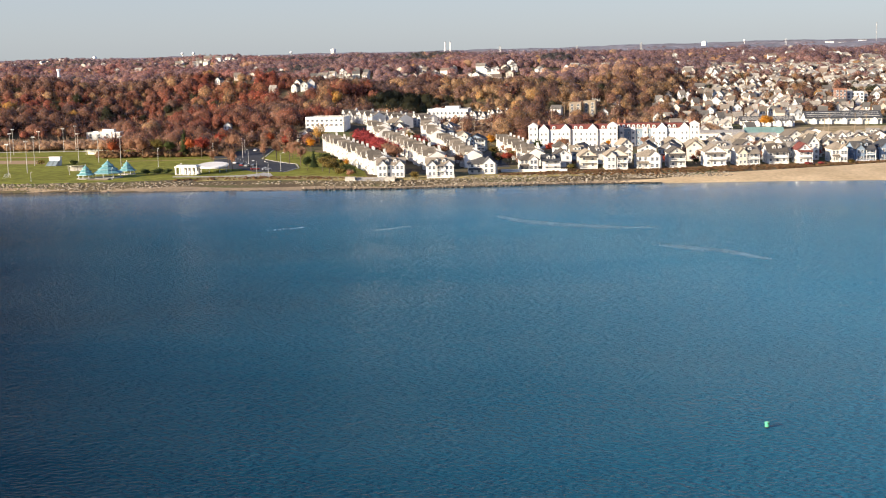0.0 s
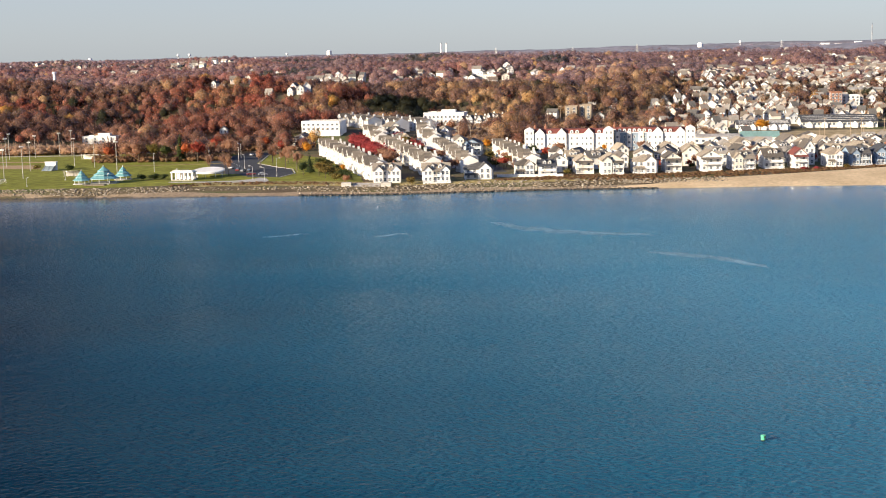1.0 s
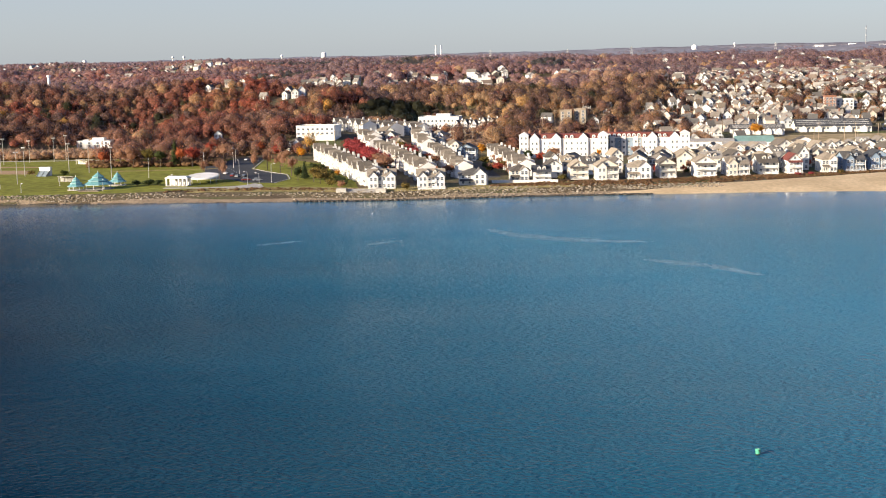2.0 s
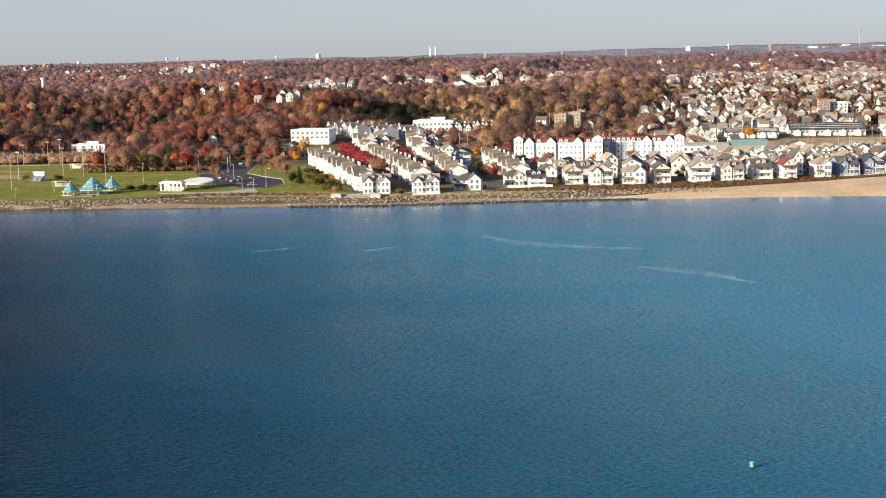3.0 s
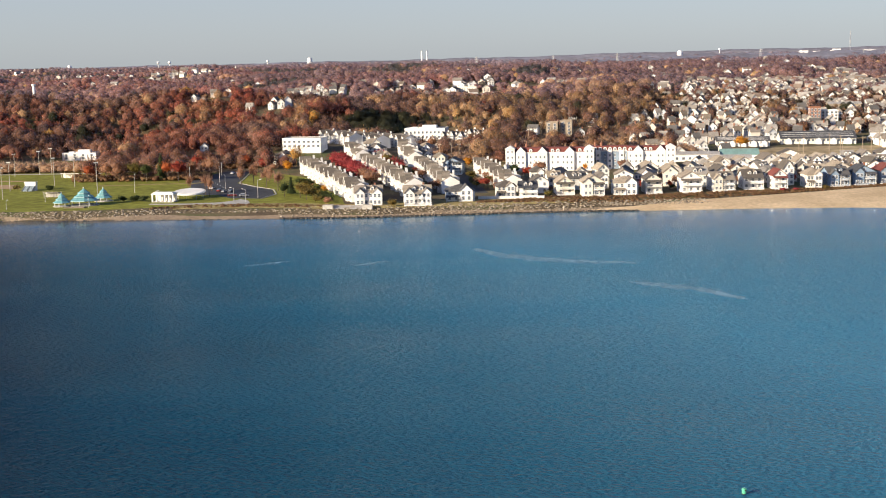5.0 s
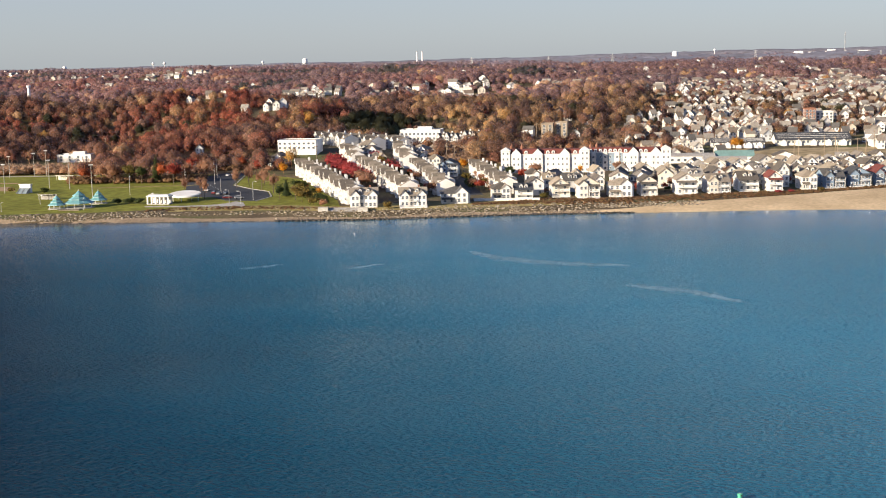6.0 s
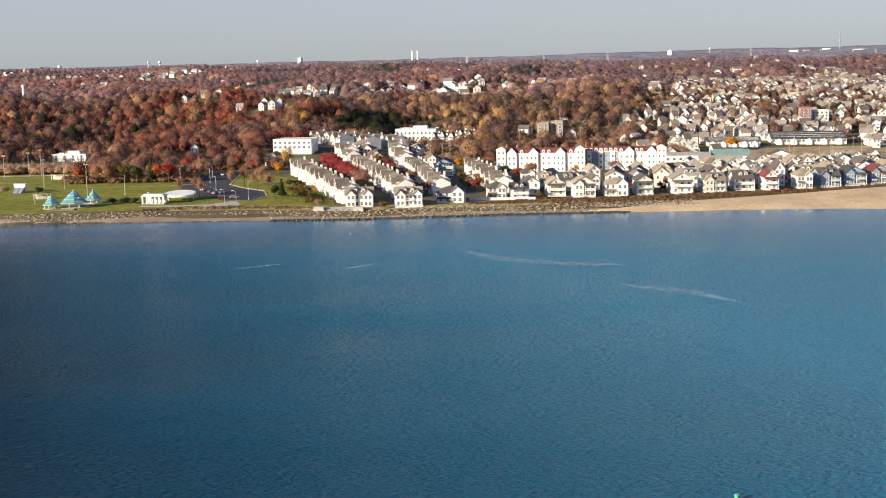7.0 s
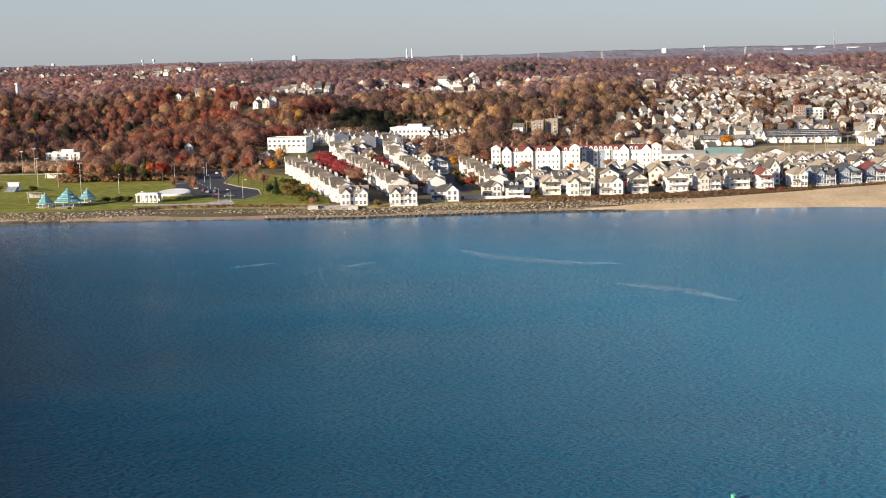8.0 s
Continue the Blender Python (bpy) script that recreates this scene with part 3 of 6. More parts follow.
sheet("street", [(-28.5, 596), (-21, 594), (-50, 772), (-57.5, 772)], ASPHALT, "grey street between townhouse rows", "street")
sheet("street", [(-1.5, 604), (4, 604), (-14.5, 772), (-20, 772)], ASPHALT, "grey street between townhouse rows", "street")
sheet("street", [(25, 610), (33, 610), (24, 760), (16, 760)], ASPHALT, "grey street between townhouse rows", "street")
sheet("lawn", [(-27, 563.5), (60, 567), (60, 584), (26, 582), (8, 582), (-20, 582)], DRYLAWN, "dry yellowish lawn before the waterfront houses", "lawn")
sheet("street", [(56, 640), (150, 622), (262, 640), (262, 647), (150, 629), (56, 647)], ASPHALT, "grey street behind the beach houses", "street")
sheet("field", [(36, 738), (52, 738), (52, 776), (30, 776)], DRYLAWN, "dry grass field beside the hotel", "field")
drape("field", 204, 330, lambda x: 738, lambda x: 830, FIELD, "dry grass field beside the depot", "field", lift=0.12, nx=24, ny=16)


def ribbon(name, pts, wide, z0, z1, material, label, category, closed=False):
    """A band of constant width along a line."""
    P = [Vector((*p, 0)) for p in pts]
    n = len(P)
    L, R = [], []
    for i in range(n):
        a, b = (P[i - 1], P[(i + 1) % n]) if closed else (P[max(0, i - 1)], P[min(n - 1, i + 1)])
        t = (b - a).normalized()
        s = Vector((-t.y, t.x, 0)) * wide / 2
        L.append(P[i] + s), R.append(P[i] - s)
    bm = bmesh.new()
    V = [[bm.verts.new((q.x, q.y, z)) for q in side] for side, z in ((L, z0), (R, z0), (R, z1), (L, z1))]
    for i in range(n if closed else n - 1):
        j = (i + 1) % n
        for k in range(4):
            bm.faces.new((V[k][i], V[k][j], V[(k + 1) % 4][j], V[(k + 1) % 4][i]))
    return tagged(new(name, finish(name, bm, material)), label, category, kind="structure")


ribbon("kerb", [(-112, 780), (-99, 776), (-96, 690), (-85.3, 668), (-73.3, 650), (-69.3, 625), (-74.5, 605)], 0.5, FLAT, FLAT + 0.24, CONCRETE, "pale concrete kerb round the parking lot", "kerb")
ribbon("park_path", [(-88.5 + 6.5 * math.cos(a * 0.2618), 588 + 6.0 * math.sin(a * 0.2618)) for a in range(24)], 1.4, FLAT, FLAT + 0.13, CONCRETE, "oval concrete path beside the parking lot", "path", True)


# ---------------------------------------------------------------- trees
def lumps(rng, n, spread, size, sub, height, squash=0.8, rough=(0.66, 1.28)):
    """A crown's solid clumps, as triangles: vertices and faces."""
    V, F = [], []
    for i in range(n):
        bm = bmesh.new()
        bmesh.ops.create_icosphere(bm, subdivisions=sub, radius=1)
        a = rng.uniform(0, 2 * math.pi)
        r = spread * math.sqrt(rng.uniform(0, 1)) if i else 0
        c = np.array([r * math.cos(a), r * math.sin(a), height + rng.uniform(-0.18, 0.2) * height - r * 0.25])
        s = size * rng.uniform(0.75, 1.2)
        k = len(V)
        for v in bm.verts:
            j = s * rng.uniform(*rough)
            V.append((c[0] + v.co.x * j, c[1] + v.co.y * j, c[2] + v.co.z * j * squash))
        F += [tuple(k + q.index for q in f.verts) for f in bm.faces]
        bm.free()
    return V, F


def sprigs(rng, V, F, n, leaf, grow=1.12, twig=0.5):
    """Small leaf clusters and upright twigs on and just outside the clumps."""
    base = np.array(V)
    mid = base.mean(0)
    for _ in range(n):
        p = base[rng.integers(len(base))]
        p = mid + (p - mid) * rng.uniform(0.8, grow) + rng.normal(0, leaf * 0.4, 3)
        u, w = rng.normal(size=3), rng.normal(size=3)
        u, w = u / np.linalg.norm(u) * leaf * rng.uniform(0.5, 1.2), w / np.linalg.norm(w) * leaf * rng.uniform(0.5, 1.2)
        if rng.uniform() < twig:
            out = (p - mid) * 0.8 + np.array([0, 0, 0.25])
            u = out / np.linalg.norm(out) * leaf * rng.uniform(1.0, 2.0)
            w = w * 0.35
        k = len(V)
        V += [tuple(p), tuple(p + u), tuple(p + u * 0.5 + w)]
        F.append((k, k + 1, k + 2))
    return V, F


def tree_shape(seed, kind):
    """A unit tree about 1 high, with its foot at 0; crowns of clumps and leaves."""
    rng = np.random.default_rng(seed)
    if kind == "near":
        V, F = lumps(rng, 7, 0.24, 0.19, 1, 0.62)
        V, F = sprigs(rng, V, F, 420, 0.085, 1.2)
    elif kind == "bare":
        V, F = lumps(rng, 5, 0.2, 0.11, 1, 0.62, 1.3)
        V, F = sprigs(rng, V, F, 460, 0.07, 1.55)
    elif kind == "mid":
        V, F = lumps(rng, 7, 0.22, 0.17, 1, 0.52, 1.5, (0.74, 1.22))
        V, F = sprigs(rng, V, F, 300, 0.075, 1.3, 0.6)
    elif kind == "thicket":
        V, F = lumps(rng, 4, 0.2, 0.085, 1, 0.5, 2.6, (0.6, 1.3))
        V, F = sprigs(rng, V, F, 420, 0.085, 1.5, 0.9)
    elif kind == "conifer":
        V, F = [], []
        for i in range(9):
            z = 0.08 + 0.1 * i
            r = 0.26 * (1 - i / 9.5)
            k = len(V)
            m = 8
            V += [(r * rng.uniform(0.75, 1.2) * math.cos(2 * math.pi * j / m), r * rng.uniform(0.75, 1.2) * math.sin(2 * math.pi * j / m), z + rng.uniform(-0.02, 0.02)) for j in range(m)]
            V.append((0, 0, z + 0.17))
            F += [(k + j, k + (j + 1) % m, k + m) for j in range(m)]
        V, F = sprigs(rng, V, F, 160, 0.07, 1.1)
    else:
        V, F = lumps(rng, 2 if kind == "far" else 1, 0.18, 0.28 if kind == "far" else 0.40, 1, 0.5, 1.35, (0.76, 1.2))
        V, F = sprigs(rng, V, F, 44 if kind == "far" else 12, 0.10 if kind == "far" else 0.15, 1.3)
    # trunk with two limbs
    for a, b, r in (((0, 0, 0), (0, 0, 0.6), 0.018), ((0, 0, 0.3), (0.12, 0.05, 0.6), 0.010), ((0, 0, 0.34), (-0.1, -0.08, 0.62), 0.010)):
        if kind in ("dot", "far", "near", "bare", "conifer"):
            break
        k = len(V)
        for p, s in ((a, r), (b, r * 0.5)):
            V += [(p[0] + s * math.cos(j * 2.094), p[1] + s * math.sin(j * 2.094), p[2]) for j in range(3)]
        F += [t for j in range(3) for t in ((k + j, k + (j + 1) % 3, k + 3 + (j + 1) % 3), (k + j, k + 3 + (j + 1) % 3, k + 3 + j))]
    return np.array(V, np.float32), np.array(F, np.int32)


def scatter(name, shapes, places, material, label, category, smooth=True, dome=0.0):
    """Many small plants as one mesh. places: x, y, z, size, width factor, tone."""
    rng = np.random.default_rng(5)
    Vs, Fs, Ts, Ns, k = [], [], [], [], 0
    for x, y, z, s, wf, tone in places:
        V, F = shapes[rng.integers(len(shapes))]
        a = rng.uniform(0, 6.283)
        c, d = math.cos(a) * s * wf, math.sin(a) * s * wf
        W = np.empty_like(V)
        W[:, 0], W[:, 1], W[:, 2] = x + V[:, 0] * c - V[:, 1] * d, y + V[:, 0] * d + V[:, 1] * c, z + V[:, 2] * s
        Vs.append(W), Fs.append(F + k), Ts.append(np.full(len(V), tone, np.float32))
        k += len(V)
        if dome:
            # leaves shade with the round of their crown
            N = W - np.array((x, y, z), np.float32)
            N[:, 2] = N[:, 2] * 0.6 + 0.05 * s
            N = N / np.maximum(np.linalg.norm(N, axis=1, keepdims=True), 1e-6) * dome
            N[:, 2] += 1 - dome
            Ns.append(N / np.linalg.norm(N, axis=1, keepdims=True))
    V, F, T = np.concatenate(Vs), np.concatenate(Fs), np.concatenate(Ts)
    me = bpy.data.meshes.new(name)
    me.vertices.add(len(V)), me.loops.add(F.size), me.polygons.add(len(F))
    me.vertices.foreach_set("co", V.ravel())
    me.loops.foreach_set("vertex_index", F.ravel())
    me.polygons.foreach_set("loop_start", np.arange(0, F.size, 3, dtype=np.int32))
    me.attributes.new("tone", "FLOAT", "POINT").data.foreach_set("value", T)
    me.polygons.foreach_set("use_smooth", np.full(len(F), smooth))
    me.update(calc_edges=True)
    if dome:
        me.attributes.new("custom_normal", "FLOAT_VECTOR", "POINT").data.foreach_set("vector", np.concatenate(Ns).astype(np.float32).ravel())
    me.materials.append(material)
    return tagged(new(name, me), label, category, kind="stuff")


TREE_MESH = {}


def tree(x, y, h, leaf, shape="near", wide=1.0, name="tree", label="", group=""):
    """One tree: a tapered trunk with limbs and a crown."""
    key = leaf, shape, random.randrange(3)
    if key not in TREE_MESH:
        V, F = tree_shape(11 * key[2] + len(shape), shape)
        me = bpy.data.meshes.new("crown")
        me.from_pydata([tuple(map(float, v)) for v in V], [], [tuple(map(int, f)) for f in F])
        me.materials.append(LEAF[leaf])
        bm = bmesh.new()
        rod(bm, (0, 0, -0.01), (0, 0, 0.72), 0.022, 0.008)
        for a in range(5):
            t = a * 1.257 + key[2]
            rod(bm, (0, 0, 0.26 + 0.07 * a), (0.2 * math.cos(t), 0.2 * math.sin(t), 0.56 + 0.06 * a), 0.009, 0.003, 4)
        TREE_MESH[key] = me, finish("trunk", bm, BARK)
    crown, trunk = TREE_MESH[key]
    e = thing(name, pose(x, y, hz(x, y) - (0.24 * h if h < 6 and shape == "near" else 0.0), 0, 0, random.uniform(0, 360)) @ Matrix.Diagonal((h * wide, h * wide, h, 1)), label, "tree", group)
    for n, me in (("trunk", trunk), ("crown", crown)):
        o = new(n, me)
        o.parent = e
    return e


KEEP_OUT = []


def clear_of(x, y, gap=3.0):
    return all(abs(x - a) > w + gap or abs(y - b) > d + gap for a, b, w, d in KEEP_OUT)


# ---------------------------------------------------------------- houses
def gable_house(name, m, w, d, eave, ridge, wall, roof, label, group, axis="y", dormers=0, porch=True, storeys=3, chimney=False, bay=True):
    """A seaside house; its front looks along -y."""
    h = thing(name, m, label, "house", group)
    part_of("wall", lambda b: gable_body(b, -w / 2, w / 2, -d / 2, d / 2, -0.4, eave, ridge, axis), wall, h)
    part_of("roof", lambda b: gable_roof(b, -w / 2, w / 2, -d / 2, d / 2, eave, ridge, axis), roof, h)
    step = eave / storeys
    cols = [-1.0, 1.0] if w > 12 else [0.06 * w, w * 0.2, w * 0.38] if bay and w > 9.5 else [-w * 0.33, 0, w * 0.33] if w > 9 else [-w * 0.25, w * 0.25]
    for s in range(storeys):
        win_row(h, FRONT, -d / 2, cols, s * step + 0.8, 1.1, 1.4)
        win_row(h, LEFT, -w / 2, [-d * 0.28, d * 0.05, d * 0.33], s * step + 0.8, 1.0, 1.5)
        if m.translation.x < 30:
            win_row(h, RIGHT, w / 2, [-d * 0.28, d * 0.2], s * step + 0.8, 1.0, 1.5)
    if axis == "y":
        win_row(h, FRONT, -d / 2, [0], eave + 0.35, 1.0, 1.2)
    twin = w > 12
    for bx, bw in (((-w * 0.31, w * 0.34), (w * 0.31, w * 0.34)) if twin else ((-w * 0.24, w * 0.42),)) if bay else ():
        # gabled bays stand before the front
        part_of("bay", lambda b: gable_body(b, bx - bw / 2, bx + bw / 2, -d / 2 - 1.3, -d / 2 + (3.0 if axis == "x" else 0.0), -0.4, eave - 0.2, eave - 0.2 + bw * 0.5, "y"), wall, h)
        part_of("bay_roof", lambda b: gable_roof(b, bx - bw / 2, bx + bw / 2, -d / 2 - 1.3, -d / 2 + (3.4 if axis == "x" else 0.2), eave - 0.2, eave - 0.2 + bw * 0.5, "y", 0.35, 0.22), roof, h)
        for s in range(storeys):
            win_row(h, FRONT, -d / 2 - 1.3, [bx - bw * 0.22, bx + bw * 0.22], s * step + 0.8, 1.0, 1.4)
    if porch:
        # open balconies on posts
        px0, px1 = (-0.13 * w, 0.13 * w) if twin else (0.02 * w, w / 2) if bay else (-w / 2, w / 2)
        for s in range(1, storeys):
            bal = part_of("balcony", lambda b: box(b, px0, px1, -d / 2 - 2.2, -d / 2, s * step - 0.2, s * step + 0.05), TRIM, h)

            def rails(b):
                box(b, px0, px1, -d / 2 - 2.2, -d / 2 - 2.1, s * step + 0.95, s * step + 1.05)
                for k in range(9):
                    x = px0 + 0.05 + (px1 - px0 - 0.1) * k / 8
                    box(b, x - 0.04, x + 0.04, -d / 2 - 2.18, -d / 2 - 2.12, s * step + 0.05, s * step + 0.95)
            part_of("railing", rails, TRIM, bal)
        for x in (px0 + 0.1, px1 - 0.1):
            part_of("post", lambda b: box(b, x - 0.11, x + 0.11, -d / 2 - 2.2, -d / 2 - 1.98, -0.4, step * (storeys - 1) + 2.3), TRIM, h)
        part_of("porch_roof", lambda b: extrude_poly(b, [(-d / 2 - 2.6, step * (storeys - 1) + 2.2), (-d / 2 - 2.6, step * (storeys - 1) + 2.38), (-d / 2, step * (storeys - 1) + 3.0), (-d / 2, step * (storeys - 1) + 2.8)], "x", px0 - 0.2, px1 + 0.2), roof, h)
        deck = part_of("deck", lambda b: box(b, -w / 2, w / 2, -d / 2 - 3.4, -d / 2, -0.6, 0.3), TRIM, h)

        def fence(b):
            box(b, -w / 2, w / 2, -d / 2 - 3.4, -d / 2 - 3.3, 1.1, 1.2)
            for k in range(15):
                x = -w / 2 + 0.06 + (w - 0.12) * k / 14
                box(b, x - 0.05, x + 0.05, -d / 2 - 3.38, -d / 2 - 3.32, 0.3, 1.1)
        part_of("railing", fence, TRIM, deck)
    for k in range(dormers):
        x = w * (-0.28 + 0.56 * (k + 0.5) / dormers)
        if axis == "x":
            dz = eave + (ridge - eave) * 0.30
            dm = part_of("dormer", lambda b: gable_body(b, x - 0.8, x + 0.8, -d / 2 + d * 0.12, -d / 2 + d * 0.42, dz - 0.6, dz + 1.2, dz + 1.9, "y"), wall, h)
            part_of("dormer_roof", lambda b: gable_roof(b, x - 0.8, x + 0.8, -d / 2 + d * 0.12, -d / 2 + d * 0.42, dz + 1.2, dz + 1.9, "y", 0.22, 0.14), roof, dm)
            window(dm, pose(x, -d / 2 + d * 0.12, dz - 0.1), 0.9, 1.1)
    if chimney:
        part_of("chimney", lambda b: box(b, w * 0.2, w * 0.2 + 0.8, 1.5, 2.6, eave, ridge + 1.0), BRICK, h)
    return h


def hip_house(name, m, w, d, eave, ridge, wall, roof, label, group, storeys=2):
    """A house with a hipped roof, a front gable and a porch."""
    h = thing(name, m, label, "house", group)
    part_of("wall", lambda b: box(b, -w / 2, w / 2, -d / 2, d / 2, -0.4, eave), wall, h)
    part_of("roof", lambda b: hip_roof(b, -w / 2, w / 2, -d / 2, d / 2, eave, ridge), roof, h)
    gx, gw = w * 0.2, w * 0.45
    part_of("bay", lambda b: gable_body(b, gx - gw / 2, gx + gw / 2, -d / 2 - 1.4, 0, -0.4, eave + 0.2, eave + 0.2 + gw * 0.45, "y"), wall, h)
    part_of("bay_roof", lambda b: gable_roof(b, gx - gw / 2, gx + gw / 2, -d / 2 - 1.4, 0, eave + 0.2, eave + 0.2 + gw * 0.45, "y", 0.35, 0.22), roof, h)
    step = eave / storeys
    for s in range(storeys):
        win_row(h, FRONT, -d / 2, [-w * 0.38, -w * 0.16], s * step + 0.8, 1.1, 1.5)
        win_row(h, FRONT, -d / 2 - 1.4, [gx - gw * 0.22, gx + gw * 0.22], s * step + 0.8, 1.1, 1.5)
        win_row(h, LEFT, -w / 2, [-d * 0.28, d * 0.2], s * step + 0.8, 1.0, 1.5)
        if m.translation.x < 30:
            win_row(h, RIGHT, w / 2, [-d * 0.28, d * 0.2], s * step + 0.8, 1.0, 1.5)
    part_of("porch_roof", lambda b: extrude_poly(b, [(-d / 2 - 2.0, step - 0.35), (-d / 2 - 2.0, step - 0.15), (-d / 2, step + 0.5), (-d / 2, step + 0.25)], "x", -w / 2 - 0.1, gx - gw / 2), roof, h)
    for x in (-w / 2 + 0.15, -w * 0.2, gx - gw / 2 - 0.2):
        part_of("post", lambda b: box(b, x - 0.1, x + 0.1, -d / 2 - 1.9, -d / 2 - 1.7, -0.4, step - 0.3), TRIM, h)
    return h


def townhouse(name, m, w, d, eave, ridge, label, group, wall=None, roof=None):
    """One unit of a row: the front looks along -y, the ridge runs along the row."""
    wall, roof = wall or WHITE, roof or ROWROOF
    h = thing(name, m, label, "townhouse", group)
    part_of("wall", lambda b: gable_body(b, -w / 2 + 0.01, w / 2 - 0.01, -d / 2, d / 2, -1.5, eave, ridge - 0.4, "x"), wall, h)
    part_of("roof", lambda b: gable_roof(b, -w / 2 + 0.3, w / 2 - 0.3, -d / 2, d / 2, eave, ridge - 0.4, "x", 0.3, 0.25), roof, h)
    bw = w * 0.46
    bx = -w * 0.2
    # a gable across the row sets each unit apart
    part_of("cross_gable", lambda b: gable_body(b, bx - bw / 2, bx + bw / 2, -d / 2 - 1.4, 0.2, -1.5, eave + 0.4, ridge - 0.1, "y"), wall, h)
    part_of("cross_roof", lambda b: gable_roof(b, bx - bw / 2, bx + bw / 2, -d / 2 - 1.4, 0.2, eave + 0.4, ridge - 0.1, "y", 0.3, 0.22), roof, h)
    g0, g1, gz, gr = bx - bw / 2 - 0.3, bx + bw / 2 + 0.3, eave + 0.1, ridge + 0.1
    part_of("bargeboard", lambda b: extrude_poly(b, [(g0, gz - 0.3), (bx, gr - 0.3), (g1, gz - 0.3), (g1, gz + 0.12), (bx, gr + 0.12), (g0, gz + 0.12)], "y", -d / 2 - 1.78, -d / 2 - 1.7), TRIM, h)
    dm = part_of("dormer", lambda b: gable_body(b, w * 0.28 - 0.8, w * 0.28 + 0.8, -d / 2 + 0.6, -d / 2 + 4.0, eave - 0.3, eave + 1.7, eave + 2.5, "y"), wall, h)
    part_of("dormer_roof", lambda b: gable_roof(b, w * 0.28 - 0.8, w * 0.28 + 0.8, -d / 2 + 0.6, -d / 2 + 4.0, eave + 1.7, eave + 2.5, "y", 0.2, 0.15), roof, dm)
    part_of("chimney", lambda b: box(b, w * 0.12, w * 0.12 + 0.9, 1.2, 2.2, ridge - 3.0, ridge + 0.9), TRIM, h)
    for s in range(3):
        z = 0.7 + s * eave / 3
        win_row(h, FRONT, -d / 2 - 1.4, [bx - bw * 0.22, bx + bw * 0.22], z, 1.1, 1.3)
        win_row(h, FRONT, -d / 2, [w * 0.2, w * 0.38], z, 1.0, 1.3)
    part_of("balcony", lambda b: (box(b, w * 0.08, w * 0.48, -d / 2 - 1.3, -d / 2, eave / 3 - 0.15, eave / 3), box(b, w * 0.08, w * 0.48, -d / 2 - 1.3, -d / 2 - 1.2, eave / 3, eave / 3 + 1.0)), TRIM, h)
    return h


def cottage(name, m, w, d, eave, ridge, wall, roof, label, group, axis, porch):
    """A small town house."""
    h = thing(name, m, label, "house", group)
    part_of("wall", lambda b: gable_body(b, -w / 2, w / 2, -d / 2, d / 2, -2.5, eave, ridge, axis), wall, h)
    part_of("roof", lambda b: gable_roof(b, -w / 2, w / 2, -d / 2, d / 2, eave, ridge, axis), roof, h)
    win_row(h, FRONT, -d / 2, [-w * 0.25, w * 0.25], eave - 2.0, 1.1, 1.5)
    win_row(h, FRONT, -d / 2, [w * 0.25], 0.9, 1.1, 1.5)
    win_row(h, LEFT, -w / 2, [-d * 0.2, d * 0.25], eave - 2.2, 1.0, 1.4)
    if porch:
        part_of("porch", lambda b: (extrude_poly(b, [(-d / 2 - 2.2, 2.3), (-d / 2 - 2.2, 2.5), (-d / 2, 3.3), (-d / 2, 3.0)], "x", -w / 2, w / 2), box(b, -w / 2, -w / 2 + 0.25, -d / 2 - 2.1, -d / 2 - 1.85, -2.5, 2.4), box(b, w / 2 - 0.25, w / 2, -d / 2 - 2.1, -d / 2 - 1.85, -2.5, 2.4), box(b, -w / 2, w / 2, -d / 2 - 2.1, -d / 2, -2.5, 0.1)), TRIM, h)
    else:
        part_of("chimney", lambda b: box(b, w * 0.15, w * 0.15 + 0.8, 0.8, 1.6, eave, ridge + 0.9), BRICK, h)
    return h


# ---------------------------------------------------------------- houses on the shore
SEA = "houses along the beach"
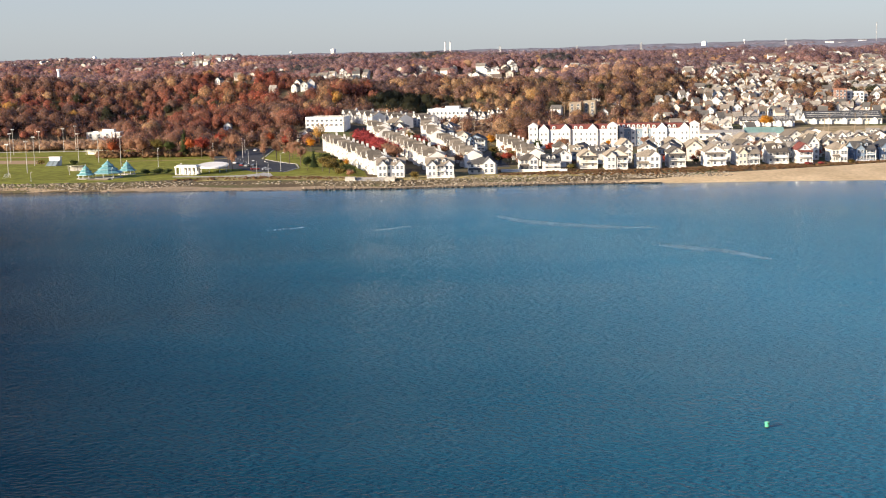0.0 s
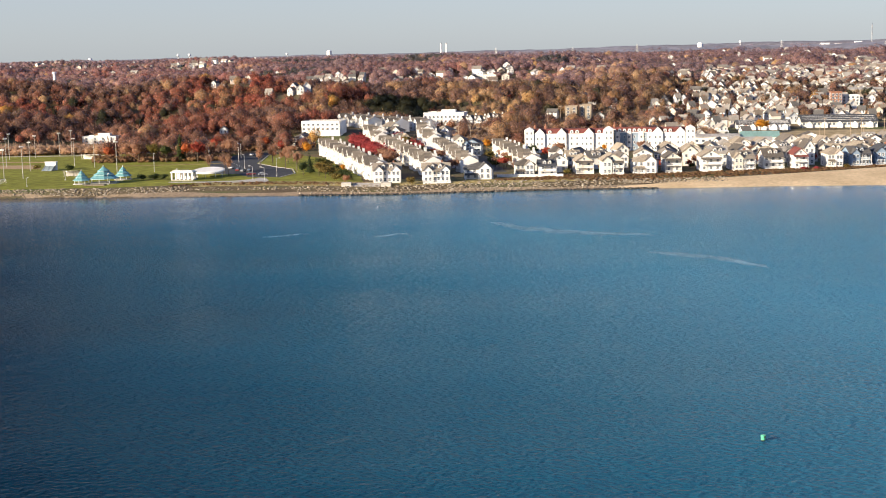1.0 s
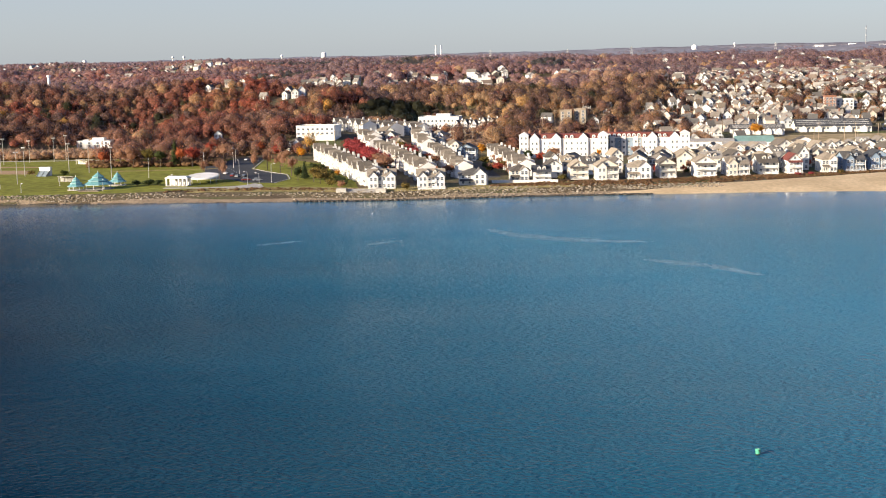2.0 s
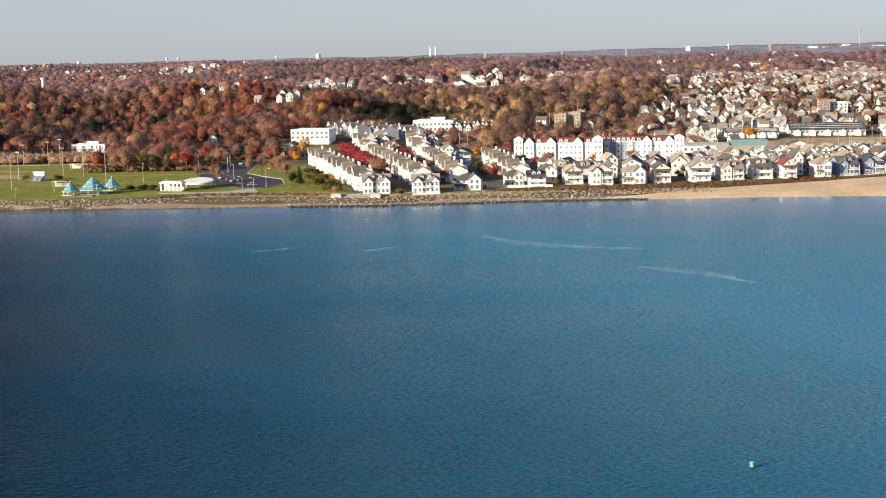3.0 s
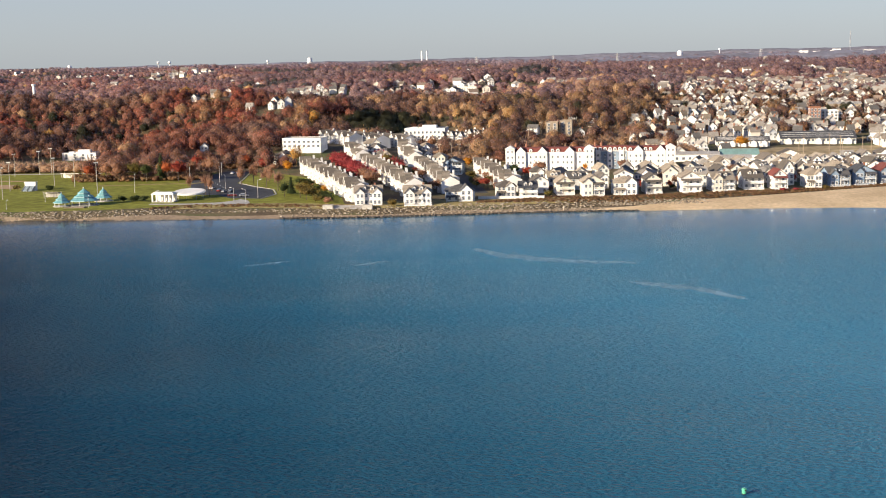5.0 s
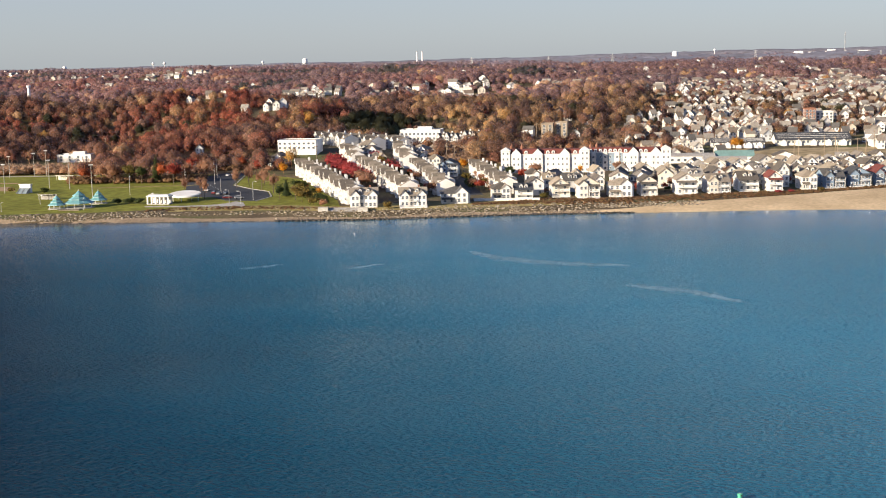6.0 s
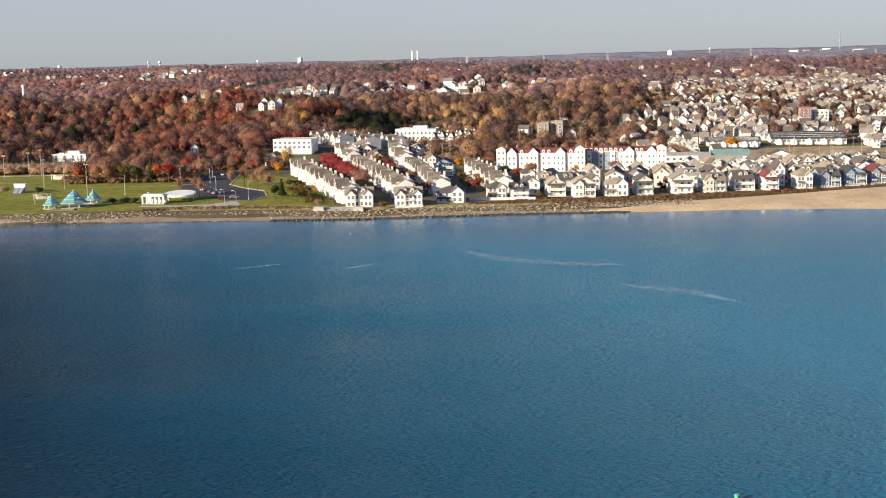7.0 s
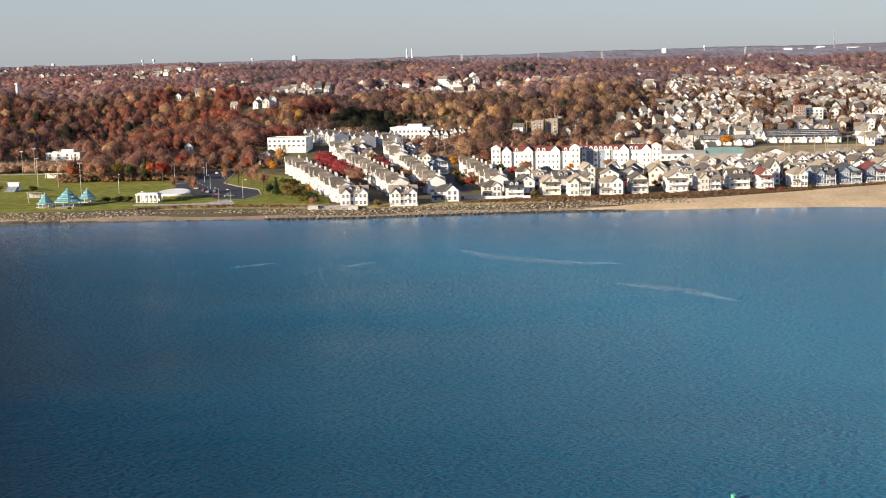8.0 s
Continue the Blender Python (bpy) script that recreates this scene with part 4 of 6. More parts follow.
BEACH = [
    # x from, x to, y of the front, eave, ridge, wall, roof, shape, words
    (53.0, 61.5, 600, 6.4, 9.2, SIDING, SHINGLE, "gy", "cream clapboard house with a grey-brown gable roof"),
    (63.5, 72.5, 592, 6.2, 9.4, SIDING, SHINGLE, "gyp", "cream gabled house above the rock bank"),
    (74.6, 85.4, 583, 7.2, 10.6, SIDING, SHINGLE, "gyp", "cream three-storey beach house with stacked white balconies"),
    (89.4, 101.4, 584, 6.4, 9.6, WHITE, SHINGLE, "hip", "white beach house with a hipped roof and front gable"),
    (104.4, 112.6, 588, 7.4, 10.2, SIDING, SHINGLE, "gyp", "narrow cream beach house with stacked white balconies"),
    (121.3, 131.4, 589, 7.6, 10.8, WHITE, SHINGLE, "gyp", "broad white beach house with a front gable"),
    (136.2, 147.2, 592, 6.6, 9.6, SIDING, SHINGLE, "gxp", "cream beach house with side gable roof and dormers"),
    (152.5, 162.5, 598, 6.6, 9.8, SIDING, SHINGLE, "gxp", "cream beach house with dormers and balconies"),
    (165.5, 172.5, 594, 7.2, 10.4, WHITE, REDROOF, "gyp", "white beach house with a red shingle roof"),
    (182.5, 190.6, 598, 6.8, 10.2, SIDING, SHINGLE, "hip", "yellowish beach house with a hipped brown roof"),
    (194.1, 204.6, 603, 6.6, 9.8, BLUE, DARKROOF, "gxp", "blue beach house with white trim and dark roof"),
    (207.6, 218.6, 607, 7.0, 10.2, BLUE, DARKROOF, "gyp", "blue beach house with white balconies"),
    (221.5, 232.0, 611, 7.0, 10.4, SLATE, REDROOF, "gyp", "slate blue beach house with a red roof"),
    (235.5, 246.0, 616, 6.8, 10.0, WHITE, DARKROOF, "gxp", "white beach house with a dark roof"),
    (250.0, 261.0, 621, 6.8, 10.0, SIDING, SHINGLE, "hip", "cream beach house with a hipped roof"),
]


def seaside(x0, x1, y, eave, ridge, wall, roof, shape, words, group=SEA, turn=(-4, 2)):
    x0, x1, eave, ridge = x0 + 0.4, x1 - 0.4, eave * 0.9, eave * 0.9 + (ridge - eave) * 0.85
    w, d = x1 - x0, 11.5
    m = pose((x0 + x1) / 2, y + d / 2 + 2.2, hz((x0 + x1) / 2, y + d / 2), 0, 0, random.uniform(*turn))
    KEEP_OUT.append(((x0 + x1) / 2, y + d / 2, w / 2, d / 2 + 3))
    if shape == "hip":
        return hip_house("house", m, w, d, eave, ridge, wall, roof, words, group)
    return gable_house("house", m, w, d, eave, ridge, wall, roof, words, group, axis=shape[1], porch="p" in shape, dormers=2 if shape[1] == "x" else 0, chimney=w > 10, bay=w > 9.5, storeys=3 if eave > 6.9 else 2)


for row in BEACH:
    seaside(*row)
seaside(175.5, 181.5, 612, 9.0, 13.5, WHITE, SHINGLE, "gy", "tall narrow white house with a steep gable", "houses behind the beach")
for row in [
    (-28.9, -15.9, 565, 6.4, 9.3, WHITE, SHINGLE, "gx", "white waterfront end house with dormers and a steep front gable"),
    (-7.1, 5.8, 564, 6.0, 9.0, WHITE, SHINGLE, "gxp", "white waterfront house with two dormers and balconies"),
    (11.8, 25.4, 573, 5.2, 8.2, WHITE, DARKROOF, "hip", "white waterfront house with a dark hipped roof"),
    (35.5, 45.0, 585, 5.6, 8.6, SIDING, SHINGLE, "hip", "low cream waterfront house with hipped roof"),
    (46.0, 55.0, 585, 4.8, 7.6, SIDING, DARKROOF, "gxp", "low cream waterfront house with a dark roof"),
]:
    seaside(*row, group="houses on the rock bank")

# rows of houses close behind the beach
PLAIN[0] = True
rng = random.Random(3)
BEHIND = []
for k, (dy, x_from, x_to) in enumerate([(24, 62, 262), (48, 56, 268), (74, 64, 275), (98, 150, 262)]):
    x = x_from
    while x < x_to:
        w = rng.uniform(6.2, 10.4)
        y = float(np.interp(x, [55, 130, 200, 262], [592, 590, 605, 622])) + dy + rng.uniform(-6, 6)
        if k < 2 or x > 96:
            BEHIND.append((x, x + w, y, rng.uniform(5.6, 7.8) if x < 150 else rng.uniform(5.0, 7.0), 0, SIDING if rng.random() < 0.45 else WHITE, rng.choice([SHINGLE, SHINGLE, SHINGLE, TOWNROOF]), rng.choice(["gy", "gy", "gy", "gy", "gx", "hip"]), "cream house with a weathered shingle roof behind the beach"))
        x += w + rng.uniform(1.8, 4.0)
for a in BEHIND:
    seaside(*a[:4], a[3] + rng.uniform(2.6, 3.6), *a[5:], group="houses behind the beach", turn=(-26, 12))

# ---------------------------------------------------------------- townhouse rows
UNIT = {}


def town_row(start, end, w, d, eave, ridge, words, group, flip=False):
    a, b = Vector((*start, 0)), Vector((*end, 0))
    u = (b - a).normalized()
    n = Vector((-u.y, u.x, 0))
    count = int((b - a).length // w)
    turn = math.degrees(math.atan2(n.x, -n.y))
    key = w, d, eave, ridge
    for i in range(count):
        c = a + u * (i + 0.5) * w - n * (d / 2 + (0.0, 1.3, 0.4)[i % 3])
        m = pose(c.x, c.y, hz(c.x, c.y) + (0.0, 0.7, -0.5, 0.3)[i % 4], 0, 0, turn)
        KEEP_OUT.append((c.x, c.y, d / 2 + 1, w / 2 + 1))
        if key not in UNIT:
            UNIT[key] = townhouse("townhouse", m, w, d, eave, ridge, words, group)
        else:
            tagged(copy_thing(UNIT[key], m), words, "townhouse", group)


WORDS = "white three-storey townhouse with gables and grey-brown shingles"
town_row((-30.5, 581), (-70, 757), 10.4, 8.8, 6.4, 9.2, WORDS, "townhouses facing the park")
town_row((-6, 598), (-34, 768), 10.4, 8.8, 6.4, 9.2, WORDS, "townhouses on the second street")
town_row((11, 610), (-1, 748), 10.6, 8.6, 5.8, 8.5, WORDS, "townhouses on the third street")
town_row((41, 612), (30.5, 738), 10.6, 8.6, 5.8, 8.5, WORDS, "townhouses on the fourth street")
town_row((-38, 790), (-47, 830), 13.0, 9.0, 6.2, 9.2, WORDS, "townhouses up the slope")
town_row((-6, 775), (-14, 850), 13.0, 9.0, 6.2, 9.2, WORDS, "townhouses up the slope")
town_row((-46, 868), (-70, 905), 10.0, 11.0, 6.0, 8.8, WORDS, "townhouses behind the office")
town_row((-28, 862), (-50, 905), 10.0, 11.0, 6.0, 8.8, WORDS, "townhouses behind the office")
town_row((-10, 872), (-30, 912), 10.0, 11.0, 6.0, 8.8, WORDS, "townhouses behind the office")
town_row((47, 902), (15, 910), 6.4, 10.0, 6.0, 9.0, WORDS, "townhouses below the apartment block")
gable_house("house", pose(20, 722, FLAT, 0, 0, -8), 11, 12, 6.2, 9.0, BLUE, DARKROOF, "blue house with white trim among townhouses", "", axis="y", bay=True, porch=True, storeys=3)
KEEP_OUT.append((20, 722, 7, 8))


for x, y, w, d, e, turn in ((-23, 800, 11, 10, 4.6, 20), (-27, 828, 12, 10, 4.4, -14), (3, 803, 10, 11, 4.8, 12), (5, 832, 12, 10, 4.6, -20), (13, 786, 10, 10, 4.8, -8), (17, 846, 11, 9, 4.4, 10), (-82, 797, 9, 12, 6.0, -20), (-30, 848, 11, 9, 4.6, 8)):
    hip_house("house", pose(x, y, hz(x, y), 0, 0, turn), w, d, e, e + 3.0, SIDING, SHINGLE, "cream hipped-roof house on the slope behind the rows", "houses on the slope")
    KEEP_OUT.append((x, y, w / 2 + 1, d / 2 + 1))


# ---------------------------------------------------------------- larger buildings
def block(name, m, w, d, h, wall, roof, words, category, rows, cols, parapet=0.8, ww=1.6, wh=1.6, plant=True):
    """A flat-roofed building with a parapet and rows of windows."""
    t = thing(name, m, words, category)
    part_of("wall", lambda b: box(b, -w / 2, w / 2, -d / 2, d / 2, -3, h), wall, t)
    part_of("roof", lambda b: box(b, -w / 2 + 0.4, w / 2 - 0.4, -d / 2 + 0.4, d / 2 - 0.4, h, h + 0.15), roof, t)

    def rim(b):
        box(b, -w / 2 - 0.1, w / 2 + 0.1, -d / 2 - 0.1, -d / 2 + 0.3, h, h + parapet), box(b, -w / 2 - 0.1, w / 2 + 0.1, d / 2 - 0.3, d / 2 + 0.1, h, h + parapet)
        box(b, -w / 2 - 0.1, -w / 2 + 0.3, -d / 2 + 0.3, d / 2 - 0.3, h, h + parapet), box(b, w / 2 - 0.3, w / 2 + 0.1, -d / 2 + 0.3, d / 2 - 0.3, h, h + parapet)
    part_of("parapet", rim, wall, t)
    if plant:
        part_of("plant_room", lambda b: (box(b, -w * 0.1, w * 0.25, -d * 0.1, d * 0.3, h, h + 2.6), box(b, -w * 0.35, -w * 0.2, -d * 0.2, d * 0.1, h, h + 1.4)), wall, t)
    for r in range(rows):
        z = 0.9 + r * (h - 0.6) / rows
        win_row(t, FRONT, -d / 2, [-w / 2 + w * (c + 0.5) / cols for c in range(cols)], z, ww, wh)
        k = max(2, int(d / 4))
        win_row(t, LEFT, -w / 2, [-d / 2 + d * (c + 0.5) / k for c in range(k)], z, ww, wh)
    KEEP_OUT.append((m.translation.x, m.translation.y - 12, w / 2 + 2, d / 2 + 14))
    return t


def put(x, y, turn=0, up=0.0):
    return pose(x, y, hz(x, y) + up, 0, 0, turn)


block("office_building", put(-73, 838, -12, 1.8), 25.5, 16, 6.2, WHITE, FLATROOF, "long white flat-roofed building with square windows", "office building", 2, 8, parapet=0.5, wh=1.3, plant=False)
block("apartment_block", pose(7, 958, 2.2, 0, 0, -10), 30, 18, 14.4, WHITE, FLATROOF, "white flat-roofed five-storey apartment block", "apartment building", 4, 10, ww=1.4)
block("park_building", put(-234, 902, -6), 24, 12, 4.6, WHITE, FLATROOF, "low white flat-roofed building at the wood's edge", "building", 2, 4)
for dx, dy, hh in ((0, 0, 9.5), (10.5, 3, 10.0)):
    block("apartment_block", put(97 + dx, 924 + dy, -10), 8.5, 14, hh, TANBRICK, FLATROOF, "tan brick apartment block above bare trees", "apartment building", 4, 2, plant=False)
block("apartment_block", put(305, 986, -8), 8, 11, 10.5, BRICK, FLATROOF, "red brick apartment tower in the town", "apartment building", 4, 3, plant=False)
block("apartment_block", put(317, 990, -8), 13, 12, 7.5, SIDING, FLATROOF, "cream apartment house in the town", "apartment building", 3, 4, plant=False)
block("long_building", put(57, 1466, -8), 23, 12, 6.0, SIDING, REDROOF, "cream building with reddish roof on the hill", "building", 2, 8, plant=False, ww=1.2, wh=1.2)


def resort():
    """A white hotel of two wings under red roofs; the slate blue of the recessed middle includes its shade."""
    t = thing("hotel", pose(98.3, 726, FLAT, 0, 0, -8), "long white hotel with red roofs, gabled pavilions and dormers", "hotel")
    eave, top, storey = 10.4, 13.0, 3.1

    def wing(x0, x1, y0, y1, wall, gables, nwin, name):
        part_of(name, lambda b: box(b, x0, x1, y0, y1, -1, eave), wall, t)
        pts = [(y0 - 0.3, eave), (y0 + 2.4, top), (y1 - 2.4, top), (y1 + 0.3, eave)]
        part_of("mansard_roof", lambda b: extrude_poly(b, pts, "x", x0 - 0.2, x1 + 0.2), REDROOF, t)
        part_of("cornice", lambda b: box(b, x0 - 0.2, x1 + 0.2, y0 - 0.45, y0, eave - 0.35, eave + 0.1), TRIM, t)
        for g in gables:
            part_of("gable", lambda b: gable_body(b, g - 2.7, g + 2.7, y0 - 1.2, y0 + 5, -1, eave + 0.3, eave + 3.1, "y"), wall, t)
            part_of("gable_roof", lambda b: gable_roof(b, g - 2.7, g + 2.7, y0 - 1.1, y0 + 5, eave + 0.3, eave + 3.1, "y", 0.1, 0.2), DARKROOF, t)
            for s in range(3):
                win_row(t, FRONT, y0 - 1.2, [g - 1.2, g + 1.2], 1.0 + s * storey, 0.8, 1.2)
        xs = [x0 + (x1 - x0) * (i + 0.5) / nwin for i in range(nwin)]
        for s in range(3):
            win_row(t, FRONT, y0, [x for x in xs if all(abs(x - g) > 3.4 for g in gables)], 1.0 + s * storey, 0.8, 1.2)
        for x in xs:
            if all(abs(x - g) > 3.8 for g in gables):
                dm = part_of("dormer", lambda b: extrude_poly(b, [(x - 0.95, eave + 0.2), (x + 0.95, eave + 0.2), (x + 0.95, eave + 1.3), (x + 0.5, eave + 1.9), (x - 0.5, eave + 1.9), (x - 0.95, eave + 1.3)], "y", y0 + 0.1, y0 + 3.0), TRIM, t)
                window(dm, pose(x, y0 + 0.1, eave + 0.45), 0.8, 1.0)

    wing(-45, -2, -4, 9, WHITE, (-39.8, -27.6, -12.4), 14, "wing")
    # the slate wall colour also holds the shade on this recessed wing
    wing(0.7, 20, 4, 16, SLATE, (), 7, "middle_wing")
    for x in (3.6, 10.2, 17.0):
        part_of("bay_window", lambda b: extrude_poly(b, [(x - 1.4, 4), (x - 1.0, 3.1), (x + 1.0, 3.1), (x + 1.4, 4)], "z", -1, eave + 0.4), WHITE, t)
        for s in range(3):
            win_row(t, FRONT, 3.1, [x], 1.0 + s * storey, 1.1, 1.2)
    wing(20.2, 42.8, -1, 12, WHITE, (26.0, 38.4), 8, "wing")
    for x, y, roof in ((-45.8, -3.5, WHITE), (-1.2, -3.5, WHITE), (44.0, -0.5, WHITE)):
        part_of("corner_tower", lambda b: box(b, x - 2.6, x + 2.6, y - 2.2, y + 5, -1, eave + 2.2), WHITE, t)
        part_of("tower_roof", lambda b: hip_roof(b, x - 2.6, x + 2.6, y - 2.2, y + 5, eave + 2.2, eave + 4.0, 0.3), roof, t)
        for s in range(4):
            win_row(t, FRONT, y - 2.2, [x - 1.2, x + 1.2], 1.0 + s * storey, 0.8, 1.2)
    # red cupolas stand on the roofs behind the towers
    for x, y in ((-43.0, 4.0), (-37.0, 4.0), (2.0, 7.0), (5.5, 8.0), (42.0, 4.0)):
        part_of("cupola", lambda b: lathe(b, [(0.7, top - 1.2), (0.7, top + 0.7), (1.0, top + 0.8), (0.55, top + 1.7), (0.1, top + 2.4), (0.05, top + 3.4)], 8, x, y), BRICK, t)
    KEEP_OUT.append((96, 726, 52, 18))


resort()


def shed(name, m, w, d, eave, ridge, wall, roof, words, category, axis="x", cols=0):
    t = thing(name, m, words, category)
    part_of("wall", lambda b: gable_body(b, -w / 2, w / 2, -d / 2, d / 2, -2, eave, ridge, axis), wall, t)
    part_of("roof", lambda b: gable_roof(b, -w / 2, w / 2, -d / 2, d / 2, eave, ridge, axis, 0.6, 0.3), roof, t)
    if name == "depot":
        for k in range(1, 4):
            q = k / 4
            y, z = -d / 2 * (1 - q), eave + (ridge - eave) * q + 0.34
            part_of("skylight", lambda b: box(b, -w / 2 + 1, w / 2 - 1, y - 0.22, y + 0.22, z - 0.3, z + 0.02), TRIM, t)
        for k in range(5):
            x = -w / 2 + w * (k + 0.5) / 5
            part_of("entrance_gable", lambda b: gable_body(b, x - 1.8, x + 1.8, -d / 2 - 1.6, -d / 2 + 2, -2, 2.2, 3.6, "y"), TRIM, t)
    if cols:
        win_row(t, FRONT, -d / 2, [-w / 2 + w * (c + 0.5) / cols for c in range(cols)], 1.2, 1.6, 1.5)
    KEEP_OUT.append((m.translation.x, m.translation.y - 8, w / 2 + 2, d / 2 + 10))
    return t


shed("warehouse", put(194, 774, -9), 22, 16, 3.6, 6.4, WHITE, GREENROOF, "white hall with a pale green metal roof", "warehouse")
shed("chapel", put(226, 780, -9), 13, 11, 2.6, 5.2, WHITE, SHINGLE, "white hall with a broad grey gable", "hall", axis="y")
shed("depot", put(266, 856, -9), 48, 26, 3.2, 7.2, SIDING, DARKROOF, "long pale depot with a dark striped roof", "depot", cols=20)
shed("depot", put(214, 846, -9), 34, 16, 3.2, 5.6, SIDING, DARKROOF, "long pale depot with a dark roof", "depot", cols=10)
shed("long_building", put(162, 774, -9), 38, 14, 4.2, 5.4, SIDING, FLATROOF, "long cream building behind the hotel", "building", cols=10)
shed("shop", put(183, 752, -9), 24, 12, 3.2, 4.6, SIDING, FLATROOF, "low cream building behind the houses", "building", cols=6)
shed("shop", put(352, 1060, -9), 26, 12, 5.5, 7.0, TANBRICK, FLATROOF, "long tan brick building in the town", "building", cols=10)

# ---------------------------------------------------------------- town on the hill
rng = random.Random(11)
COTTAGES = []
for i in range(8):
    COTTAGES.append((rng.uniform(4.4, 6.2), rng.uniform(6.0, 8.5), rng.uniform(4.0, 5.8), rng.choice("xyyy"), rng.random() < 0.5))
MADE = {}


def add_cottage(x, y, words, group):
    k = rng.randrange(8)
    turn = rng.choice([0, 0, 0, -90]) + rng.uniform(-28, 14)
    m = put(x, y, turn)
    if k not in MADE:
        w, d, e, ax, po = COTTAGES[k]
        MADE[k] = cottage("house", m, w, d, e, e + rng.uniform(2.2, 3.2), TOWN, TOWNROOF, words, group, ax, po)
    else:
        tagged(copy_thing(MADE[k], m), words, "house", group)
    if "woods" in group:
        KEEP_OUT.append((x, y - 4, 5, 9))
    else:
        KEEP_OUT.append((x, y - 0.5, 1.5, 2.6))


spots = []
KEEP_OUT.append((256, 770, 56, 46))
y = 775.0
while y < 1500 and len(spots) < 1300:
    x = 0.165 * y + rng.uniform(0, 10) + max(0, 880 - y) * 0.2
    while x < 0.40 * y + 30:
        px, py = x + rng.uniform(-3, 3), y + rng.uniform(-4, 4)
        if rng.random() < (0.58 if x > 0.21 * y else 0.36) and clear_of(px, py, 4.0):
            spots.append((px, py))
        x += rng.uniform(8.5, 13)
    y += rng.uniform(12, 17) * (1 if y < 1100 else 1.3)
for x, y in spots[:190]:
    add_cottage(x, y, "pale clapboard house with shingle roof among town trees", "houses of the town")
for cx, cy, n, sx, sy in ((-112, 1122, 14, 13, 12), (-104, 1400, 26, 24, 28), (-6, 1385, 22, 24, 26), (-430, 2250, 9, 120, 130), (60, 1500, 10, 90, 80), (140, 960, 8, 30, 30), (-190, 1230, 5, 20, 25)):
    for _ in range(n):
        x, y = cx + rng.gauss(0, sx), cy + rng.gauss(0, sy)
        if clear_of(x, y, 2):
            add_cottage(x, y, "pale house with shingle roof among wooded hills", "houses in the woods")
add_cottage(-143, 868, "white house at the edge of the woods", "houses in the woods")


def small_houses(name, places, label):
    """Far small houses as one object: walls and gable roofs."""
    V, F, M = [], [], []
    for x, y, w, d, e, r, turn in places:
        c, s, z = math.cos(turn), math.sin(turn), hz(x, y)

        def add(pts, faces, mat):
            k = len(V)
            V.extend((x + a * c - b * s, y + a * s + b * c, z + q) for a, b, q in pts)
            F.extend(tuple(k + i for i in f) for f in faces)
            M.extend([mat] * len(faces))
        h, g, o = w / 2, d / 2, 0.5
        add([(-h, -g, -3), (h, -g, -3), (h, g, -3), (-h, g, -3), (-h, -g, e), (h, -g, e), (h, g, e), (-h, g, e), (0, -g, r), (0, g, r)], [(0, 1, 5, 8, 4), (2, 3, 7, 9, 6), (1, 2, 6, 5), (3, 0, 4, 7)], 0)
        k = (r - e) / h * o
        add([(-h - o, -g - o, e - k), (0, -g - o, r + 0.1), (h + o, -g - o, e - k), (-h - o, g + o, e - k), (0, g + o, r + 0.1), (h + o, g + o, e - k), (-h - o, -g - o, e - k + 0.3), (0, -g - o, r + 0.4), (h + o, -g - o, e - k + 0.3), (-h - o, g + o, e - k + 0.3), (0, g + o, r + 0.4), (h + o, g + o, e - k + 0.3)], [(6, 7, 10, 9), (7, 8, 11, 10), (0, 1, 7, 6), (1, 2, 8, 7), (3, 9, 10, 4), (4, 10, 11, 5), (0, 6, 9, 3), (2, 5, 11, 8), (0, 3, 4, 1), (1, 4, 5, 2)], 1)
        for q in (0.8, e - 2.0):
            for a in (-h * 0.5, h * 0.5):
                add([(a - 0.6, -g - 0.04, q), (a + 0.6, -g - 0.04, q), (a + 0.6, -g - 0.04, q + 1.4), (a - 0.6, -g - 0.04, q + 1.4)], [(0, 1, 2, 3)], 2)
    me = bpy.data.meshes.new(name)
    me.from_pydata(V, [], F)
    for mat in (FARWALL, FARROOF, GLASS):
        me.materials.append(mat)
    me.polygons.foreach_set("material_index", M)
    tagged(new(name, me), label, "houses", kind="stuff")


far = []
for x, y in spots[190:]:
    far.append((x, y, rng.uniform(4.4, 6.2), rng.uniform(6.0, 9.0), rng.uniform(3.8, 5.2), rng.uniform(6.2, 7.8), rng.choice([0, 0, 0, 1.57]) + rng.uniform(-0.45, 0.25)))
    KEEP_OUT.append((x, y - 0.5, 1.5, 2.6))
for cx, cy, n, sx, sy in ((-260, 1330, 7, 30, 30), (-420, 2310, 60, 150, 50), (-800, 3080, 45, 200, 70), (200, 2000, 30, 200, 160), (700, 2300, 50, 250, 300), (60, 1480, 34, 110, 45), (500, 1560, 130, 120, 110), (-600, 3600, 40, 500, 300), (300, 3300, 40, 500, 400), (-330, 1750, 16, 120, 90)):
    for _ in range(n):
        x, y = cx + rng.gauss(0, sx), cy + rng.gauss(0, sy)
        e = rng.uniform(4.5, 6.5)
        far.append((x, y, rng.uniform(6, 9), rng.uniform(8, 11), e, e + rng.uniform(2, 3), rng.choice([0, 0, 1.57]) + rng.uniform(-0.5, 0.3)))
        KEEP_OUT.append((x, y - 5, 4, 9))
small_houses("far_houses", far, "small pale houses scattered through far woods and town")
KEEP_OUT.append((-424, 1420, 9, 30))


# ---------------------------------------------------------------- woods
rng = np.random.default_rng(8)
MID = [tree_shape(20 + i, "mid") for i in range(4)] + [tree_shape(30 + i, "thicket") for i in range(3)]
FAR = [tree_shape(40 + i, "far") for i in range(5)]
DOT = [tree_shape(60 + i, "dot") for i in range(5)]


